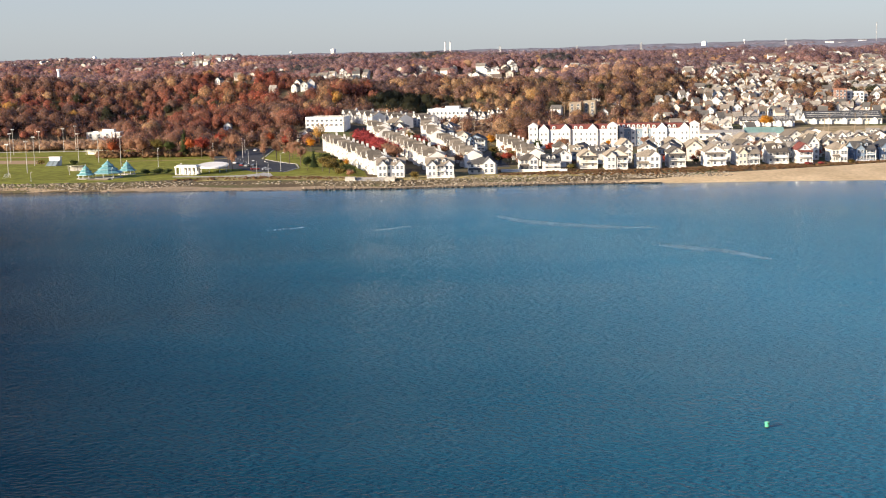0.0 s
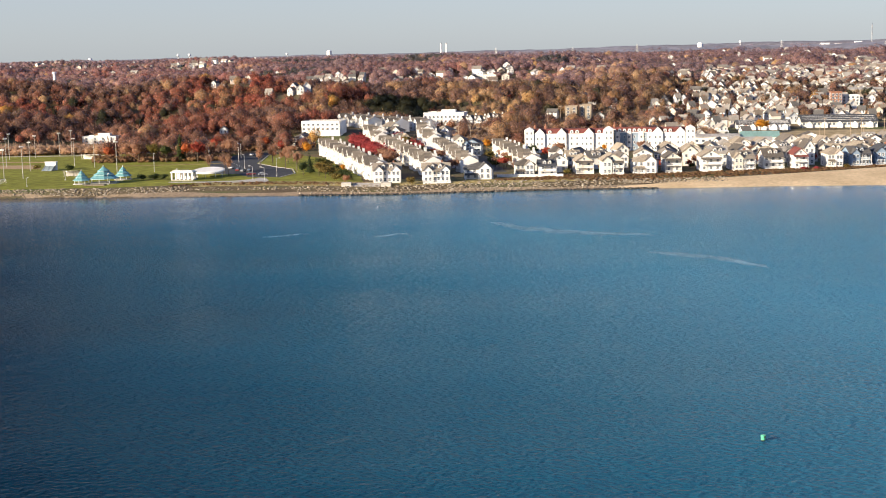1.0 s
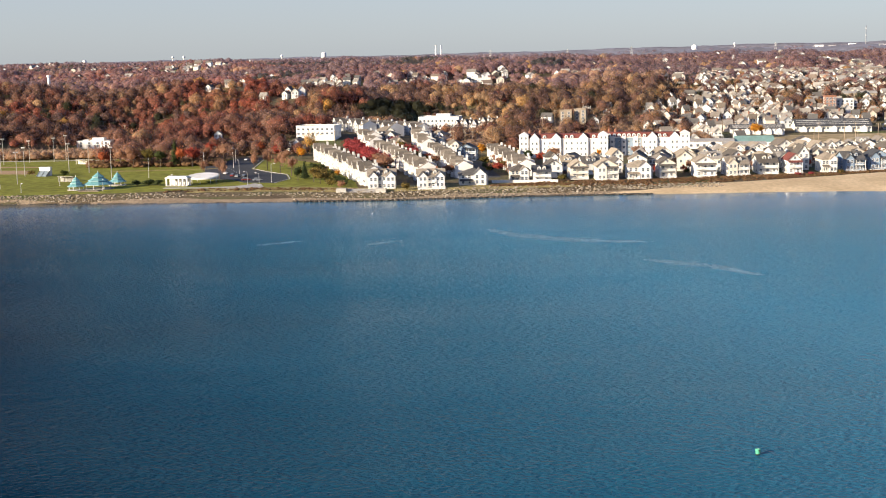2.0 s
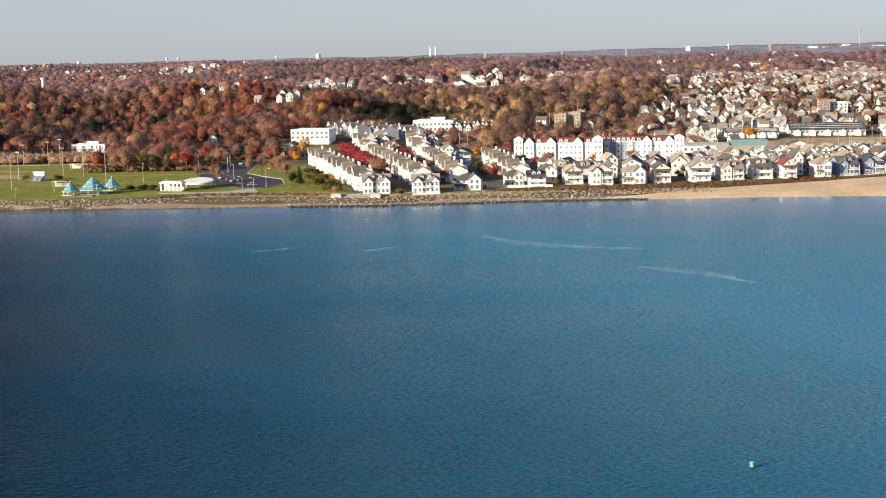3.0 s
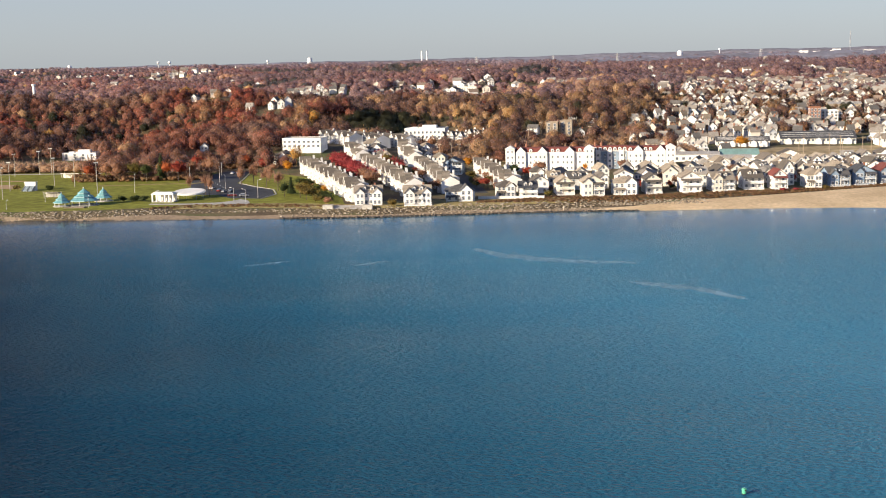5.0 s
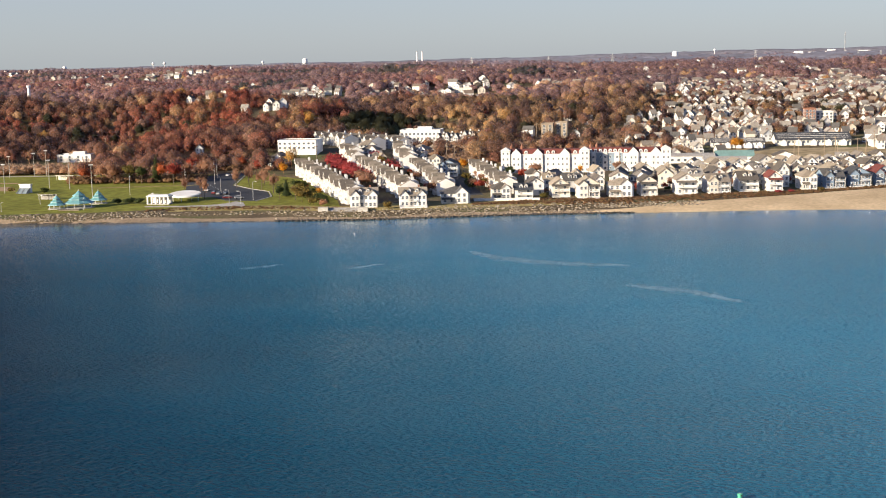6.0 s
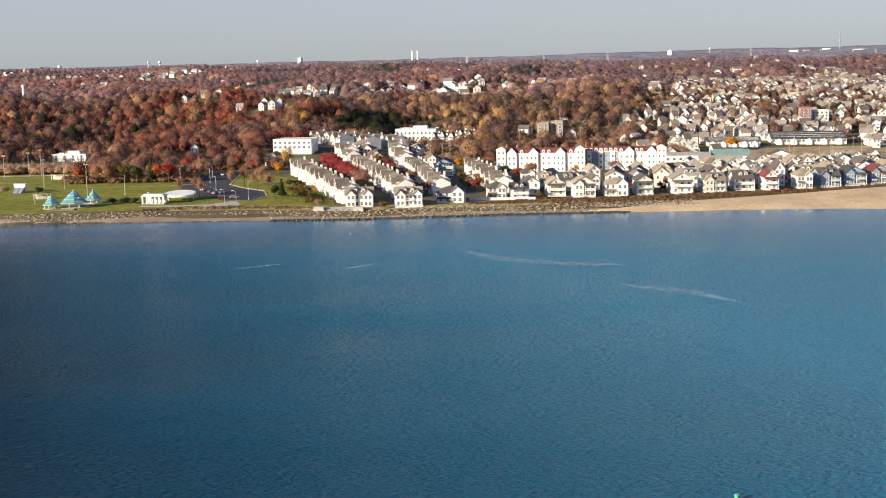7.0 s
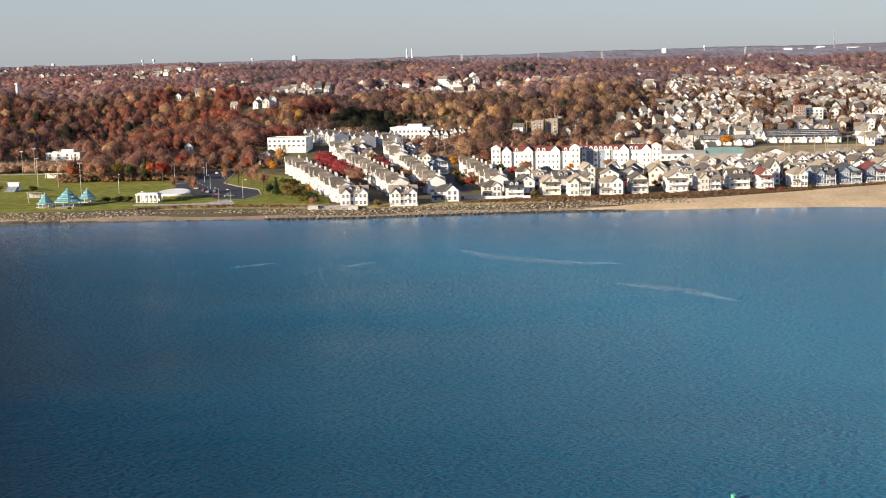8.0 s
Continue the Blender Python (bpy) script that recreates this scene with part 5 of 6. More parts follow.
# thin places in the woods, where houses show
OPENINGS = [(10, 925, 26, 34, 0.06), (-72, 815, 25, 22, 0.25), (-112, 1086, 30, 50, 0.25), (-104, 1350, 46, 80, 0.16), (-6, 1330, 42, 80, 0.16), (57, 1430, 34, 45, 0.1), (-190, 1205, 26, 50, 0.15), (104, 898, 26, 38, 0.12), (-142, 838, 14, 40, 0.0), (60, 1440, 120, 75, 0.3), (-420, 2230, 260, 150, 0.2), (-800, 3000, 320, 160, 0.25), (-424, 1400, 14, 60, 0.1), (-2, 985, 40, 45, 0.5), (140, 945, 40, 40, 0.4)]


def woodland(x, y):
    """How thickly trees stand at a place, 0 to 1."""
    u = x / y
    edge = np.interp(x, [-420, -300, -196, -190, -150, -118, -112, -97, -94, -72, -66, -20, 40, 60, 150, 200], [880, 872, 902, 728, 725, 735, 785, 785, 764, 772, 925, 830, 788, 778, 790, 900])
    if y < edge:
        return 0.0
    for cx, cy, rx, ry, k in OPENINGS:
        if ((x - cx) / rx) ** 2 + ((y - cy) / ry) ** 2 < 1:
            return k
    if -0.075 < u < 0.045 and y < 925:
        return 0.22
    if 40 < x < 180 and y < 890:
        return 0.35
    if u > 0.19 and y < 1500:
        return 0.85
    if u > 0.16 and y < 1500:
        return 0.7
    return 1.0


def tone_at(x, y):
    """Autumn colour: redder on the western hills, tan and grey to the east, a few golden or evergreen; dark tones paint
    the shade of two hollows.
    """
    patch = noise.noise(Vector((x * 0.008, y * 0.005, 3.0)))
    r = rng.uniform()
    if r < 0.010:
        return 0.9
    # a few evergreens anywhere; in the hollow the dark tone stands in for shade
    if r < 0.03 or (math.hypot((x + 14) / 42, (y - 1010) / 80) < 1 and r < 0.88):
        return 1.0
    if y > 1700 and x < 0.1 * y and noise.noise(Vector((x * 0.0035, y * 0.0022, 5.0))) > 0.22 and r < 0.75:
        return 1.0
    # darker crowns put the western ravine's shade into their colour
    if ((x + 248) / 80) ** 2 + ((y - 1020) / 90) ** 2 < 1 and r < 0.3:
        return 1.0 if r < 0.12 else rng.uniform(0.0, 0.12)
    east = np.clip((x / y + 0.08) / 0.2, 0, 1)
    base = 0.27 + 0.62 * patch + rng.normal(0, 0.055) + 0.55 * max(0.0, noise.noise(Vector((x * 0.02, y * 0.012, 9.0))) - 0.25)
    if x > -70 and y < 925:
        return float(rng.choice([0.05, 0.15, 0.2, 0.3, 0.62, 0.7]))
    if base < 0.5 and rng.uniform() < 0.06:
        base = 0.74
    if x > 0.19 * y and y < 1500:
        return float(rng.choice([0.05, 0.15, 0.25, 0.66, 0.72, 0.8, 1.0], p=[0.2, 0.2, 0.15, 0.16, 0.1, 0.07, 0.12]))
    # far eastern woods keep to the mauver, more hazed tones
    if y > 1400 and x > 0.02 * y:
        base = 0.88 if r > 0.96 else min(base, 0.34) * 0.8
    if east > 0.4 and y < 1450:
        base = rng.choice([0.05, 0.15, 0.22, 0.46, 0.68, 0.78, 0.88], p=[0.12, 0.18, 0.14, 0.03, 0.16, 0.32, 0.05])
    return float(np.clip(base, 0.0, 0.84))


# keep-out areas sorted into cells, for speed
CELLS = {}
for a, b, w, d in KEEP_OUT:
    for i in range(int((a - w - 2) // 60), int((a + w + 2) // 60) + 1):
        for j in range(int((b - d - 2) // 60), int((b + d + 2) // 60) + 1):
            CELLS.setdefault((i, j), []).append((a, b, w, d))


def free(x, y):
    return all(abs(x - a) > w + 1 or abs(y - b) > d + 1 for a, b, w, d in CELLS.get((int(x // 60), int(y // 60)), ()))


places = []
for y0, y1, step, shapes, s0, s1 in ((690, 1250, 9.7, "mid", 7, 16), (1250, 2000, 9.6, "far", 6.5, 12.5), (2000, 4850, 11.0, "dot", 7.0, 12.0)):
    got = []
    y = y0
    while y < y1:
        st = step * (1 + max(0, y - 2000) / 3000)
        for x in np.arange(-0.37 * y - 20, 0.40 * y + 20, st):
            px, py = x + rng.uniform(-0.5, 0.5) * st, y + rng.uniform(-0.5, 0.5) * st
            if rng.uniform() < woodland(px, py) and free(px, py):
                s = rng.uniform(s0, s1) * (1 + 0.45 * noise.noise(Vector((px * 0.013, py * 0.009, 1.0)))) * (0.68 if px / py > 0.18 and py < 1500 else 1.0)
                got.append((px, py, hz(px, py) - 0.3, s, rng.uniform(1.0, 1.45) * 1.12, tone_at(px, py)))
        y += st
    places.append(got)
for _ in range(26):
    # a knoll of tall russet trees over the dark hollow
    px, py = -74 + rng.normal(0, 15), 1050 + rng.normal(0, 20)
    places[0].append((px, py, hz(px, py) - 0.3, rng.uniform(15, 20), rng.uniform(1.0, 1.3), float(rng.choice([0.40, 0.44, 0.62, 0.68]))))
scatter("woods", MID, places[0], WOODS, "autumn woods in rust, brown and gold behind the shore", "woods", dome=0.85)
scatter("woods", FAR, places[1], FARWOODS, "rust-brown autumn woods on the hills, some haze in their colour", "woods", dome=0.68)
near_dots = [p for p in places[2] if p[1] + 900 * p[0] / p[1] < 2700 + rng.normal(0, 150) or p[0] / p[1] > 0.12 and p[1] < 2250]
# the painted haze tone grows with distance and towards the east
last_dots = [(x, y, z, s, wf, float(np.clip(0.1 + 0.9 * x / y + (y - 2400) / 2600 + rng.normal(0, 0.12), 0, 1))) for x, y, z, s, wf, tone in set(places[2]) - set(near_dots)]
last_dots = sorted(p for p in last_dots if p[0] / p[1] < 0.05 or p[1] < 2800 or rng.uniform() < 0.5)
scatter("woods", DOT, near_dots, FARWOODS, "far wooded hills in autumn colours paled by painted haze", "woods", dome=0.62)
scatter("woods", DOT, last_dots, HAZEDHILL, "last bare wooded hills, grey mauve of haze in their colour", "woods", dome=0.6)


# ---------------------------------------------------------------- trees of the park and streets
random.seed(4)
PARK = "trees of the waterfront park"
for x, y, h, leaf, shape, wide, words in [
    (-132, 709, 13, "red", "near", 1.0, "broad tree with scarlet autumn leaves beside the parking lot"),
    (-139, 716, 12, "orange", "near", 0.9, "tree with orange autumn leaves in the park"),
    (-184, 722, 10, "orange", "near", 0.75, "cone-shaped tree with orange-red leaves"),
    (-174, 720, 12, "brown", "near", 0.9, "brown-leaved tree at the lawn's edge"),
    (-166, 716, 13, "brown", "near", 0.95, "tan-leaved tree at the lawn's edge"),
    (-158, 718, 12, "olive", "near", 0.9, "olive-tan tree at the lawn's edge"),
    (-150, 712, 11, "green", "near", 0.9, "dark green tree at the lawn's edge"),
    (-144, 722, 14, "green", "conifer", 1.0, "dark evergreen at the lawn's edge"),
    (-126, 716, 12, "brown", "bare", 1.0, "bare brown tree beside the parking lot"),
    (-120, 742, 12, "brown", "near", 1.0, "brown tree behind the parking lot"),
    (-128, 752, 12, "red", "near", 1.0, "dark red tree behind the parking lot"),
    (-105, 790, 9, "orange", "near", 0.9, "orange tree behind the parking lot"),
    (-92, 772, 8, "red", "near", 1.2, "red-orange tree behind the parking lot"),
    (-112.5, 633, 11, "brown", "bare", 0.75, "bare grey-brown tree by the canopy"),
    (-101, 620, 11, "brown", "bare", 0.7, "bare grey-brown tree by the canopy"),
    (-105, 634, 11, "brown", "bare", 0.8, "bare grey-brown tree by the canopy"),
    (-93, 676, 11, "brown", "bare", 0.95, "tall bare tree at the bend of the lot"),
    (-87, 680, 10.5, "brown", "bare", 0.9, "tall bare tree at the bend of the lot"),
    (-80, 690, 9.5, "brown", "bare", 1.0, "tall bare tree beside the townhouses"),
    (-90, 702, 11, "brown", "bare", 1.0, "tall bare tree beside the townhouses"),
    (-77.5, 656, 12, "brown", "bare", 0.9, "bare tree on the grass by the lot"),
    (-70, 640, 11, "brown", "bare", 1.0, "bare tree on the grass by the lot"),
    (-75, 742, 8.5, "yellow", "near", 0.95, "golden-leaved tree beside the townhouses"),
    (-84, 748, 6.5, "brown", "near", 1.0, "brown tree beside the townhouses"),
    (-62, 624, 8.5, "green", "conifer", 1.3, "dark evergreen beside the townhouses"),
    (-64, 612, 7.5, "green", "near", 1.0, "dark green tree beside the townhouses"),
    (-56, 606, 8, "olive", "near", 1.1, "olive shrubby tree beside the townhouses"),
    (-52, 595, 6.5, "olive", "near", 1.3, "olive shrub before the townhouses"),
    (-46, 584, 5.5, "olive", "near", 1.3, "olive shrub before the townhouses"),
    (-41, 577, 4.5, "brown", "near", 1.4, "brown shrub before the townhouses"),
    (-45, 612, 6, "yellow", "bare", 1.0, "thin golden tree before the townhouses"),
    (-12, 562, 5.5, "olive", "near", 1.1, "yellow-green bush between white waterfront houses"),
    (59, 582, 5.5, "olive", "near", 1.0, "yellow-green bush on the rock bank"),
    (29, 748, 8, "yellow", "near", 1.1, "golden tree beside a blue house"),
    (38, 650, 6, "brown", "near", 1.5, "dark leafless tree between townhouse rows"),
    (36, 668, 6, "brown", "near", 1.5, "dark leafless tree between townhouse rows"),
    (35, 686, 6, "brown", "near", 1.5, "dark leafless tree between townhouse rows"),
    (62, 652, 8, "brown", "near", 1.2, "brown tree behind the waterfront houses"),
    (58, 672, 8, "red", "near", 1.2, "russet tree behind the waterfront houses"),
    (52, 690, 8, "green", "near", 1.0, "dark green tree near the hotel"),
    (66, 694, 9, "brown", "near", 1.2, "brown tree before the hotel"),
    (90, 692, 7.5, "yellow", "bare", 0.7, "thin golden tree before the hotel"),
    (112, 695, 9, "brown", "near", 1.2, "brown tree before the hotel"),
    (206, 818, 11, "yellow", "near", 1.2, "golden tree before the depot"),
    (168, 587, 2.6, "crimson", "near", 1.6, "crimson bush at the top of the beach"),
    (174, 588, 2.4, "crimson", "near", 1.7, "crimson bush at the top of the beach"),
    (189, 591, 3.2, "olive", "near", 1.4, "yellow-green bush at the top of the beach"),
    (-140, 607, 4.4, "green", "near", 1.7, "dark clipped hedge bush beside the pavilion"),
    (-134, 606, 4.6, "green", "near", 1.7, "dark clipped hedge bush beside the pavilion"),
    (-129, 605, 4.4, "green", "near", 1.6, "dark clipped hedge bush beside the pavilion"),
    (-191, 668, 5.0, "green", "near", 1.3, "dark bush beside the bleachers"),
    (-210, 675, 5.0, "olive", "near", 1.2, "olive bush beside the bleachers"),
]:
    tree(x, y, h, leaf, shape, wide, label=words, group=PARK)
random.seed(14)
for i in range(34):
    y = random.uniform(584, 668)
    x = -37.5 - (y - 580) * 0.22 - random.uniform(0, 8)
    tree(x, y, random.uniform(3.0, 5.8), random.choice(["olive", "green", "green", "olive", "green", "brown"]), random.choice(["near", "near", "bare"]), random.uniform(1.1, 1.6), label="brown and olive shrubby tree beside the townhouses", group="shrubs beside the townhouses")
for i in range(13):
    y = 640 + i * 11.5
    tree(-23.5 - (y - 650) * 0.2 + random.uniform(-2, 2), y, random.uniform(8.5, 11), "crimson" if i > 2 else "brown", "near", 1.45, label="crimson street tree between rows of townhouses", group="street trees between the townhouses")
for i in range(9):
    y = 690 + i * 14
    tree(-3.5 - (y - 650) * 0.12 + random.uniform(-2, 2), y, random.uniform(7, 9.5), "crimson" if i % 3 else "olive", "near", 1.2, label="red-leaved street tree between rows of townhouses", group="street trees between the townhouses")

random.seed(27)
for i in range(22):
    y = random.uniform(596, 720)
    x = 33 - (y - 610) * 0.09 + random.uniform(-1.5, 9) if i % 3 else 6 + (600 - y) * 0.1 + random.uniform(-1, 6)
    if clear_of(x, y, 0.5):
        tree(x, y, random.uniform(4.0, 7.5), random.choice(["brown", "brown", "green", "olive", "red"]), random.choice(["near", "bare"]), random.uniform(1.0, 1.5), label="small tree in a yard between townhouse rows", group="yard trees between the townhouses")
random.seed(31)
for i in range(84):
    x = random.uniform(60, 258)
    y = float(np.interp(x, [55, 130, 200, 262], [592, 590, 605, 622])) + random.choice([17, 20, 42, 45, 68, 70]) + random.uniform(-2, 2)
    tree(x, y, random.uniform(3.5, 7.5), random.choice(["brown", "brown", "brown", "olive", "red", "green", "yellow"]), random.choice(["near", "bare"]), random.uniform(1.0, 1.4), label="small autumn tree between houses behind the beach", group="trees between the beach houses")

# ---------------------------------------------------------------- shore
rng = np.random.default_rng(21)


def boulder(seed):
    g = np.random.default_rng(seed)
    bm = bmesh.new()
    bmesh.ops.create_icosphere(bm, subdivisions=1, radius=0.5)
    V = np.array([tuple(v.co * g.uniform(0.75, 1.25)) for v in bm.verts], np.float32)
    F = np.array([[v.index for v in f.verts] for f in bm.faces], np.int32)
    bm.free()
    V[:, 2] = V[:, 2] * 0.75 + 0.2
    return V, F


STONES = [boulder(i) for i in range(8)]
rocks = []
for _ in range(4400):
    x = rng.uniform(-300, 128)
    wide = float(bank(x))
    lo, hi = wide * float(np.interp(x, [-115, -40], [0.36, 0.04])), wide * 1.0
    if x < -62:
        if rng.uniform() < 0.35:
            continue
        lo, hi = wide * float(np.interp(x, [-150, -110], [0.12, 0.42])), wide * float(np.interp(x, [-150, -110], [0.98, 0.8]))
    if -112 < x < -42 and rng.uniform() < 0.6:
        continue
    if -112 < x < -62:
        lo, hi = wide * 0.42, wide * 0.66
    if x > 80:
        lo, hi = wide * 0.4, wide * 0.8
    y = float(shore(x)) + rng.uniform(lo, hi)
    rocks.append((x, y, hz(x, y) - 0.15, rng.uniform(0.4, 1.15), rng.uniform(0.9, 1.5), rng.uniform()))
scatter("riprap", STONES, rocks, ROCK, "tan and grey boulders piled along the shore", "rocks", False)
wet = []
for _ in range(900):
    x = rng.uniform(-60, 95)
    y = float(shore(x)) + rng.uniform(-1.2, 1.0)
    wet.append((x, y, -0.15, rng.uniform(0.7, 1.6), rng.uniform(0.9, 1.4), 0.5))
for _ in range(700):
    x = rng.uniform(-300, -60)
    y = float(shore(x)) + rng.uniform(-0.6, 1.0)
    wet.append((x, y, -0.1, rng.uniform(0.3, 0.75), rng.uniform(1.0, 2.2), 0.5))
scatter("wet_rocks", STONES, wet, WETROCK, "dark wet boulders at the waterline", "rocks", False)


def shrub(seed):
    g = np.random.default_rng(seed)
    V, F = lumps(g, 3, 0.35, 0.3, 1, 0.35)
    V, F = sprigs(g, V, F, 24, 0.2, 1.35, 0.7)
    return np.array(V, np.float32), np.array(F, np.int32)


SHRUBS = [shrub(i) for i in range(6)]
brush = []
for _ in range(2100):
    x = rng.uniform(26, 262)
    top = float(np.interp(x, [26, 60, 96, 116, 149, 186, 228, 262], [567, 566, 564, 567, 575, 586, 602, 616]))
    house = float(np.interp(x, [26, 57, 60, 75, 104, 150, 190, 262], [571, 583, 588, 581, 585, 592, 596, 622]))
    y = rng.uniform(top, max(house, top + 6))
    brush.append((x, y, hz(x, y) - 0.1, rng.uniform(0.45, 1.2), rng.uniform(1.3, 2.4), rng.uniform()))
for _ in range(260):
    x = rng.uniform(-120, -30)
    y = float(shore(x)) + float(bank(x)) * rng.uniform(0.85, 1.15)
    brush.append((x, y, hz(x, y) - 0.1, rng.uniform(0.5, 1.1), rng.uniform(1.2, 2.0), rng.uniform()))
scatter("shore_brush", SHRUBS, brush, BRUSH, "low brown and olive brush above the shore", "brush")
# hedgerow of grey bare shrubs at the back of the ball field
hedge = []
for _ in range(420):
    x = rng.uniform(-360, -190)
    y = rng.uniform(788, 806)
    hedge.append((x, y, hz(x, y) - 0.2, rng.uniform(5, 9), rng.uniform(0.9, 1.4), rng.choice([0.1, 0.3, 0.4, 0.45, 0.7])))
scatter("hedgerow", SHRUBS, hedge, THICKET, "grey-tan bare thicket behind the ball field", "brush")

# pale leafless growth on the rough ground behind the hotel
bare = []
for _ in range(900):
    x, y = rng.uniform(14, 176), rng.uniform(778, 905)
    if free(x, y) and y > 790 + max(0.0, x - 60) * 0.1:
        bare.append((x, y, hz(x, y) - 0.2, rng.uniform(4.5, 9.0), rng.uniform(0.7, 1.2), rng.uniform()))
scatter("thicket", SHRUBS, bare, THICKET, "pale tan leafless thicket behind the hotel", "brush", dome=0.9)
edge = []
for _ in range(230):
    x = rng.uniform(-195, -96)
    y = rng.uniform(714, 742) if x < -118 else rng.uniform(784, 800)
    edge.append((x, y, hz(x, y) - 0.2, rng.uniform(2.5, 5.5), rng.uniform(0.9, 1.5), rng.uniform()))
scatter("undergrowth", SHRUBS, edge, BRUSH, "brown undergrowth along the edge of the woods", "brush")

# landing of concrete by the rocks
for x, y in ((-40, 565), (-22.5, 562)):
    b = thing("concrete_block", pose(x, y - 1.5, 1.6, 0, 0, -6), "pale concrete block on the rock bank", "block", "blocks of the landing")
    part_of("block", lambda bm: extrude_poly(bm, [(-1.6, 0), (1.6, 0), (1.5, 2.6), (-1.5, 2.6)], "x", -2.2, 2.2), CONCRETE, b)
ld = thing("landing", pose(-31.3, 562.5, 1.7, 0, 0, -8), "grey concrete landing between two blocks", "landing")
part_of("slab", lambda bm: extrude_poly(bm, [(-2.2, -0.6), (2.6, -0.6), (2.6, 2.0), (-2.2, 0.6)], "x", -6.4, 6.4), FLATROOF, ld)
fw = thing("garden_wall", pose(42, 581.5, FLAT, 0, 0, -6), "low white garden wall before waterfront houses", "wall")
part_of("wall", lambda bm: box(bm, -15, 15, -0.25, 0.25, -0.4, 1.1), WHITE, fw)
part_of("coping", lambda bm: box(bm, -15.1, 15.1, -0.35, 0.35, 1.1, 1.25), TRIM, fw)


# ---------------------------------------------------------------- park things
def kiosk(x, y, r, h, words):
    """A turquoise pavilion: posts under a roof of three stepped tiers."""
    t = thing("pavilion", put(x, y, 15), words, "pavilion", "turquoise pavilions of the park")
    part_of("deck", lambda b: lathe(b, [(r * 1.02, -0.3), (r * 1.02, 0.35)], 8), CONCRETE, t)
    post_h = h * 0.30
    for i in range(8):
        a = 2 * math.pi * (i + 0.5) / 8
        px, py = r * 0.86 * math.cos(a), r * 0.86 * math.sin(a)
        part_of("post", lambda b: box(b, px - 0.14, px + 0.14, py - 0.14, py + 0.14, 0.3, post_h + 0.25), TRIM, t)
    z = post_h
    tiers = [(1.0, 0.60, 0.19), (0.66, 0.34, 0.19), (0.40, 0.02, 0.28)]
    for r0, r1, dh in tiers:
        rf = part_of("roof_tier", lambda b: lathe(b, [(r * r0 - 0.1, z), (r * r0, z + 0.02), (r * r0, z + 0.16), (r * (r0 * 0.55 + r1 * 0.45), z + h * dh * 0.42), (r * r1, z + h * dh), (r * r1 * 0.9, z + h * dh)], 8), TEAL, t)
        part_of("fascia", lambda b: lathe(b, [(r * r0 + 0.05, z - 0.12), (r * r0 + 0.05, z + 0.14)], 8), PALETEAL, rf)
        z += h * dh - 0.05
        if r1 > 0.1:
            part_of("louvre_band", lambda b: lathe(b, [(r * r1 * 0.8, z - 0.4), (r * r1 * 0.8, z + 0.28)], 8), SLATE, rf)
            z += 0.22
    part_of("finial", lambda b: lathe(b, [(0.16, z - 0.1), (0.2, z + 0.2), (0.05, z + 0.6)], 8), TRIM, t)


kiosk(-154.5, 594.5, 6.9, 7.9, "large turquoise pavilion with a three-tiered roof on the lawn")
kiosk(-164.0, 591.5, 4.0, 6.2, "small turquoise pavilion with a stepped roof on the lawn")
kiosk(-149.6, 611, 4.2, 6.2, "small turquoise pavilion behind the large one")
st = thing("stone_terrace", put(-156, 584, -6), "low tan stone terrace before the pavilion", "terrace")
part_of("terrace", lambda b: (box(b, -4.5, 4.5, -1.6, 1.6, -0.5, 0.5), box(b, -4.9, 4.9, -2.0, 2.0, -0.5, 0.25)), ROCK, st)

rs = thing("park_shelter", put(-119, 602, -12), "white park shelter with open bays", "shelter")
part_of("base", lambda b: box(b, -5.4, 5.4, -2.6, 2.6, -0.3, 0.4), CONCRETE, rs)
part_of("back_wall", lambda b: box(b, -5.2, 5.2, 1.9, 2.4, 0.4, 3.6), WHITE, rs)
for i in range(6):
    x = -5.1 + i * 2.04
    part_of("pier", lambda b: box(b, x - 0.32, x + 0.32, -2.4, -1.8, 0.4, 3.6), WHITE, rs)
part_of("roof", lambda b: (box(b, -5.6, 5.6, -2.8, 2.8, 3.6, 4.1), box(b, -4.8, 4.8, -2.0, 2.0, 4.1, 4.6)), TRIM, rs)
cn = thing("canopy", put(-109.5, 616, -8) @ pose(0, 0, 0, 7), "white oval canopy roof on thin posts", "canopy")


def oval(b, rx, ry, z0, z1, n=28):
    lo = [b.verts.new((rx * math.cos(2 * math.pi * i / n), ry * math.sin(2 * math.pi * i / n), z0)) for i in range(n)]
    hi = [b.verts.new((v.co.x, v.co.y, z1)) for v in lo]
    b.faces.new(lo[::-1]), b.faces.new(hi)
    for i in range(n):
        b.faces.new((lo[i], lo[(i + 1) % n], hi[(i + 1) % n], hi[i]))


part_of("roof", lambda b: oval(b, 7.6, 7.0, 2.85, 3.45), TRIM, cn)
part_of("roof_deck", lambda b: oval(b, 7.0, 6.4, 3.45, 3.6), TRIM, cn)
for i in range(8):
    a = 2 * math.pi * i / 8
    part_of("post", lambda b: rod(b, (6.4 * math.cos(a), 5.8 * math.sin(a), -0.2), (6.4 * math.cos(a), 5.8 * math.sin(a), 3.1), 0.1), TRIM, cn)
bl = thing("bleachers", put(-203, 671, -14) @ Matrix.Scale(0.8, 4), "blue-grey bleachers with a white press booth on top", "bleachers")
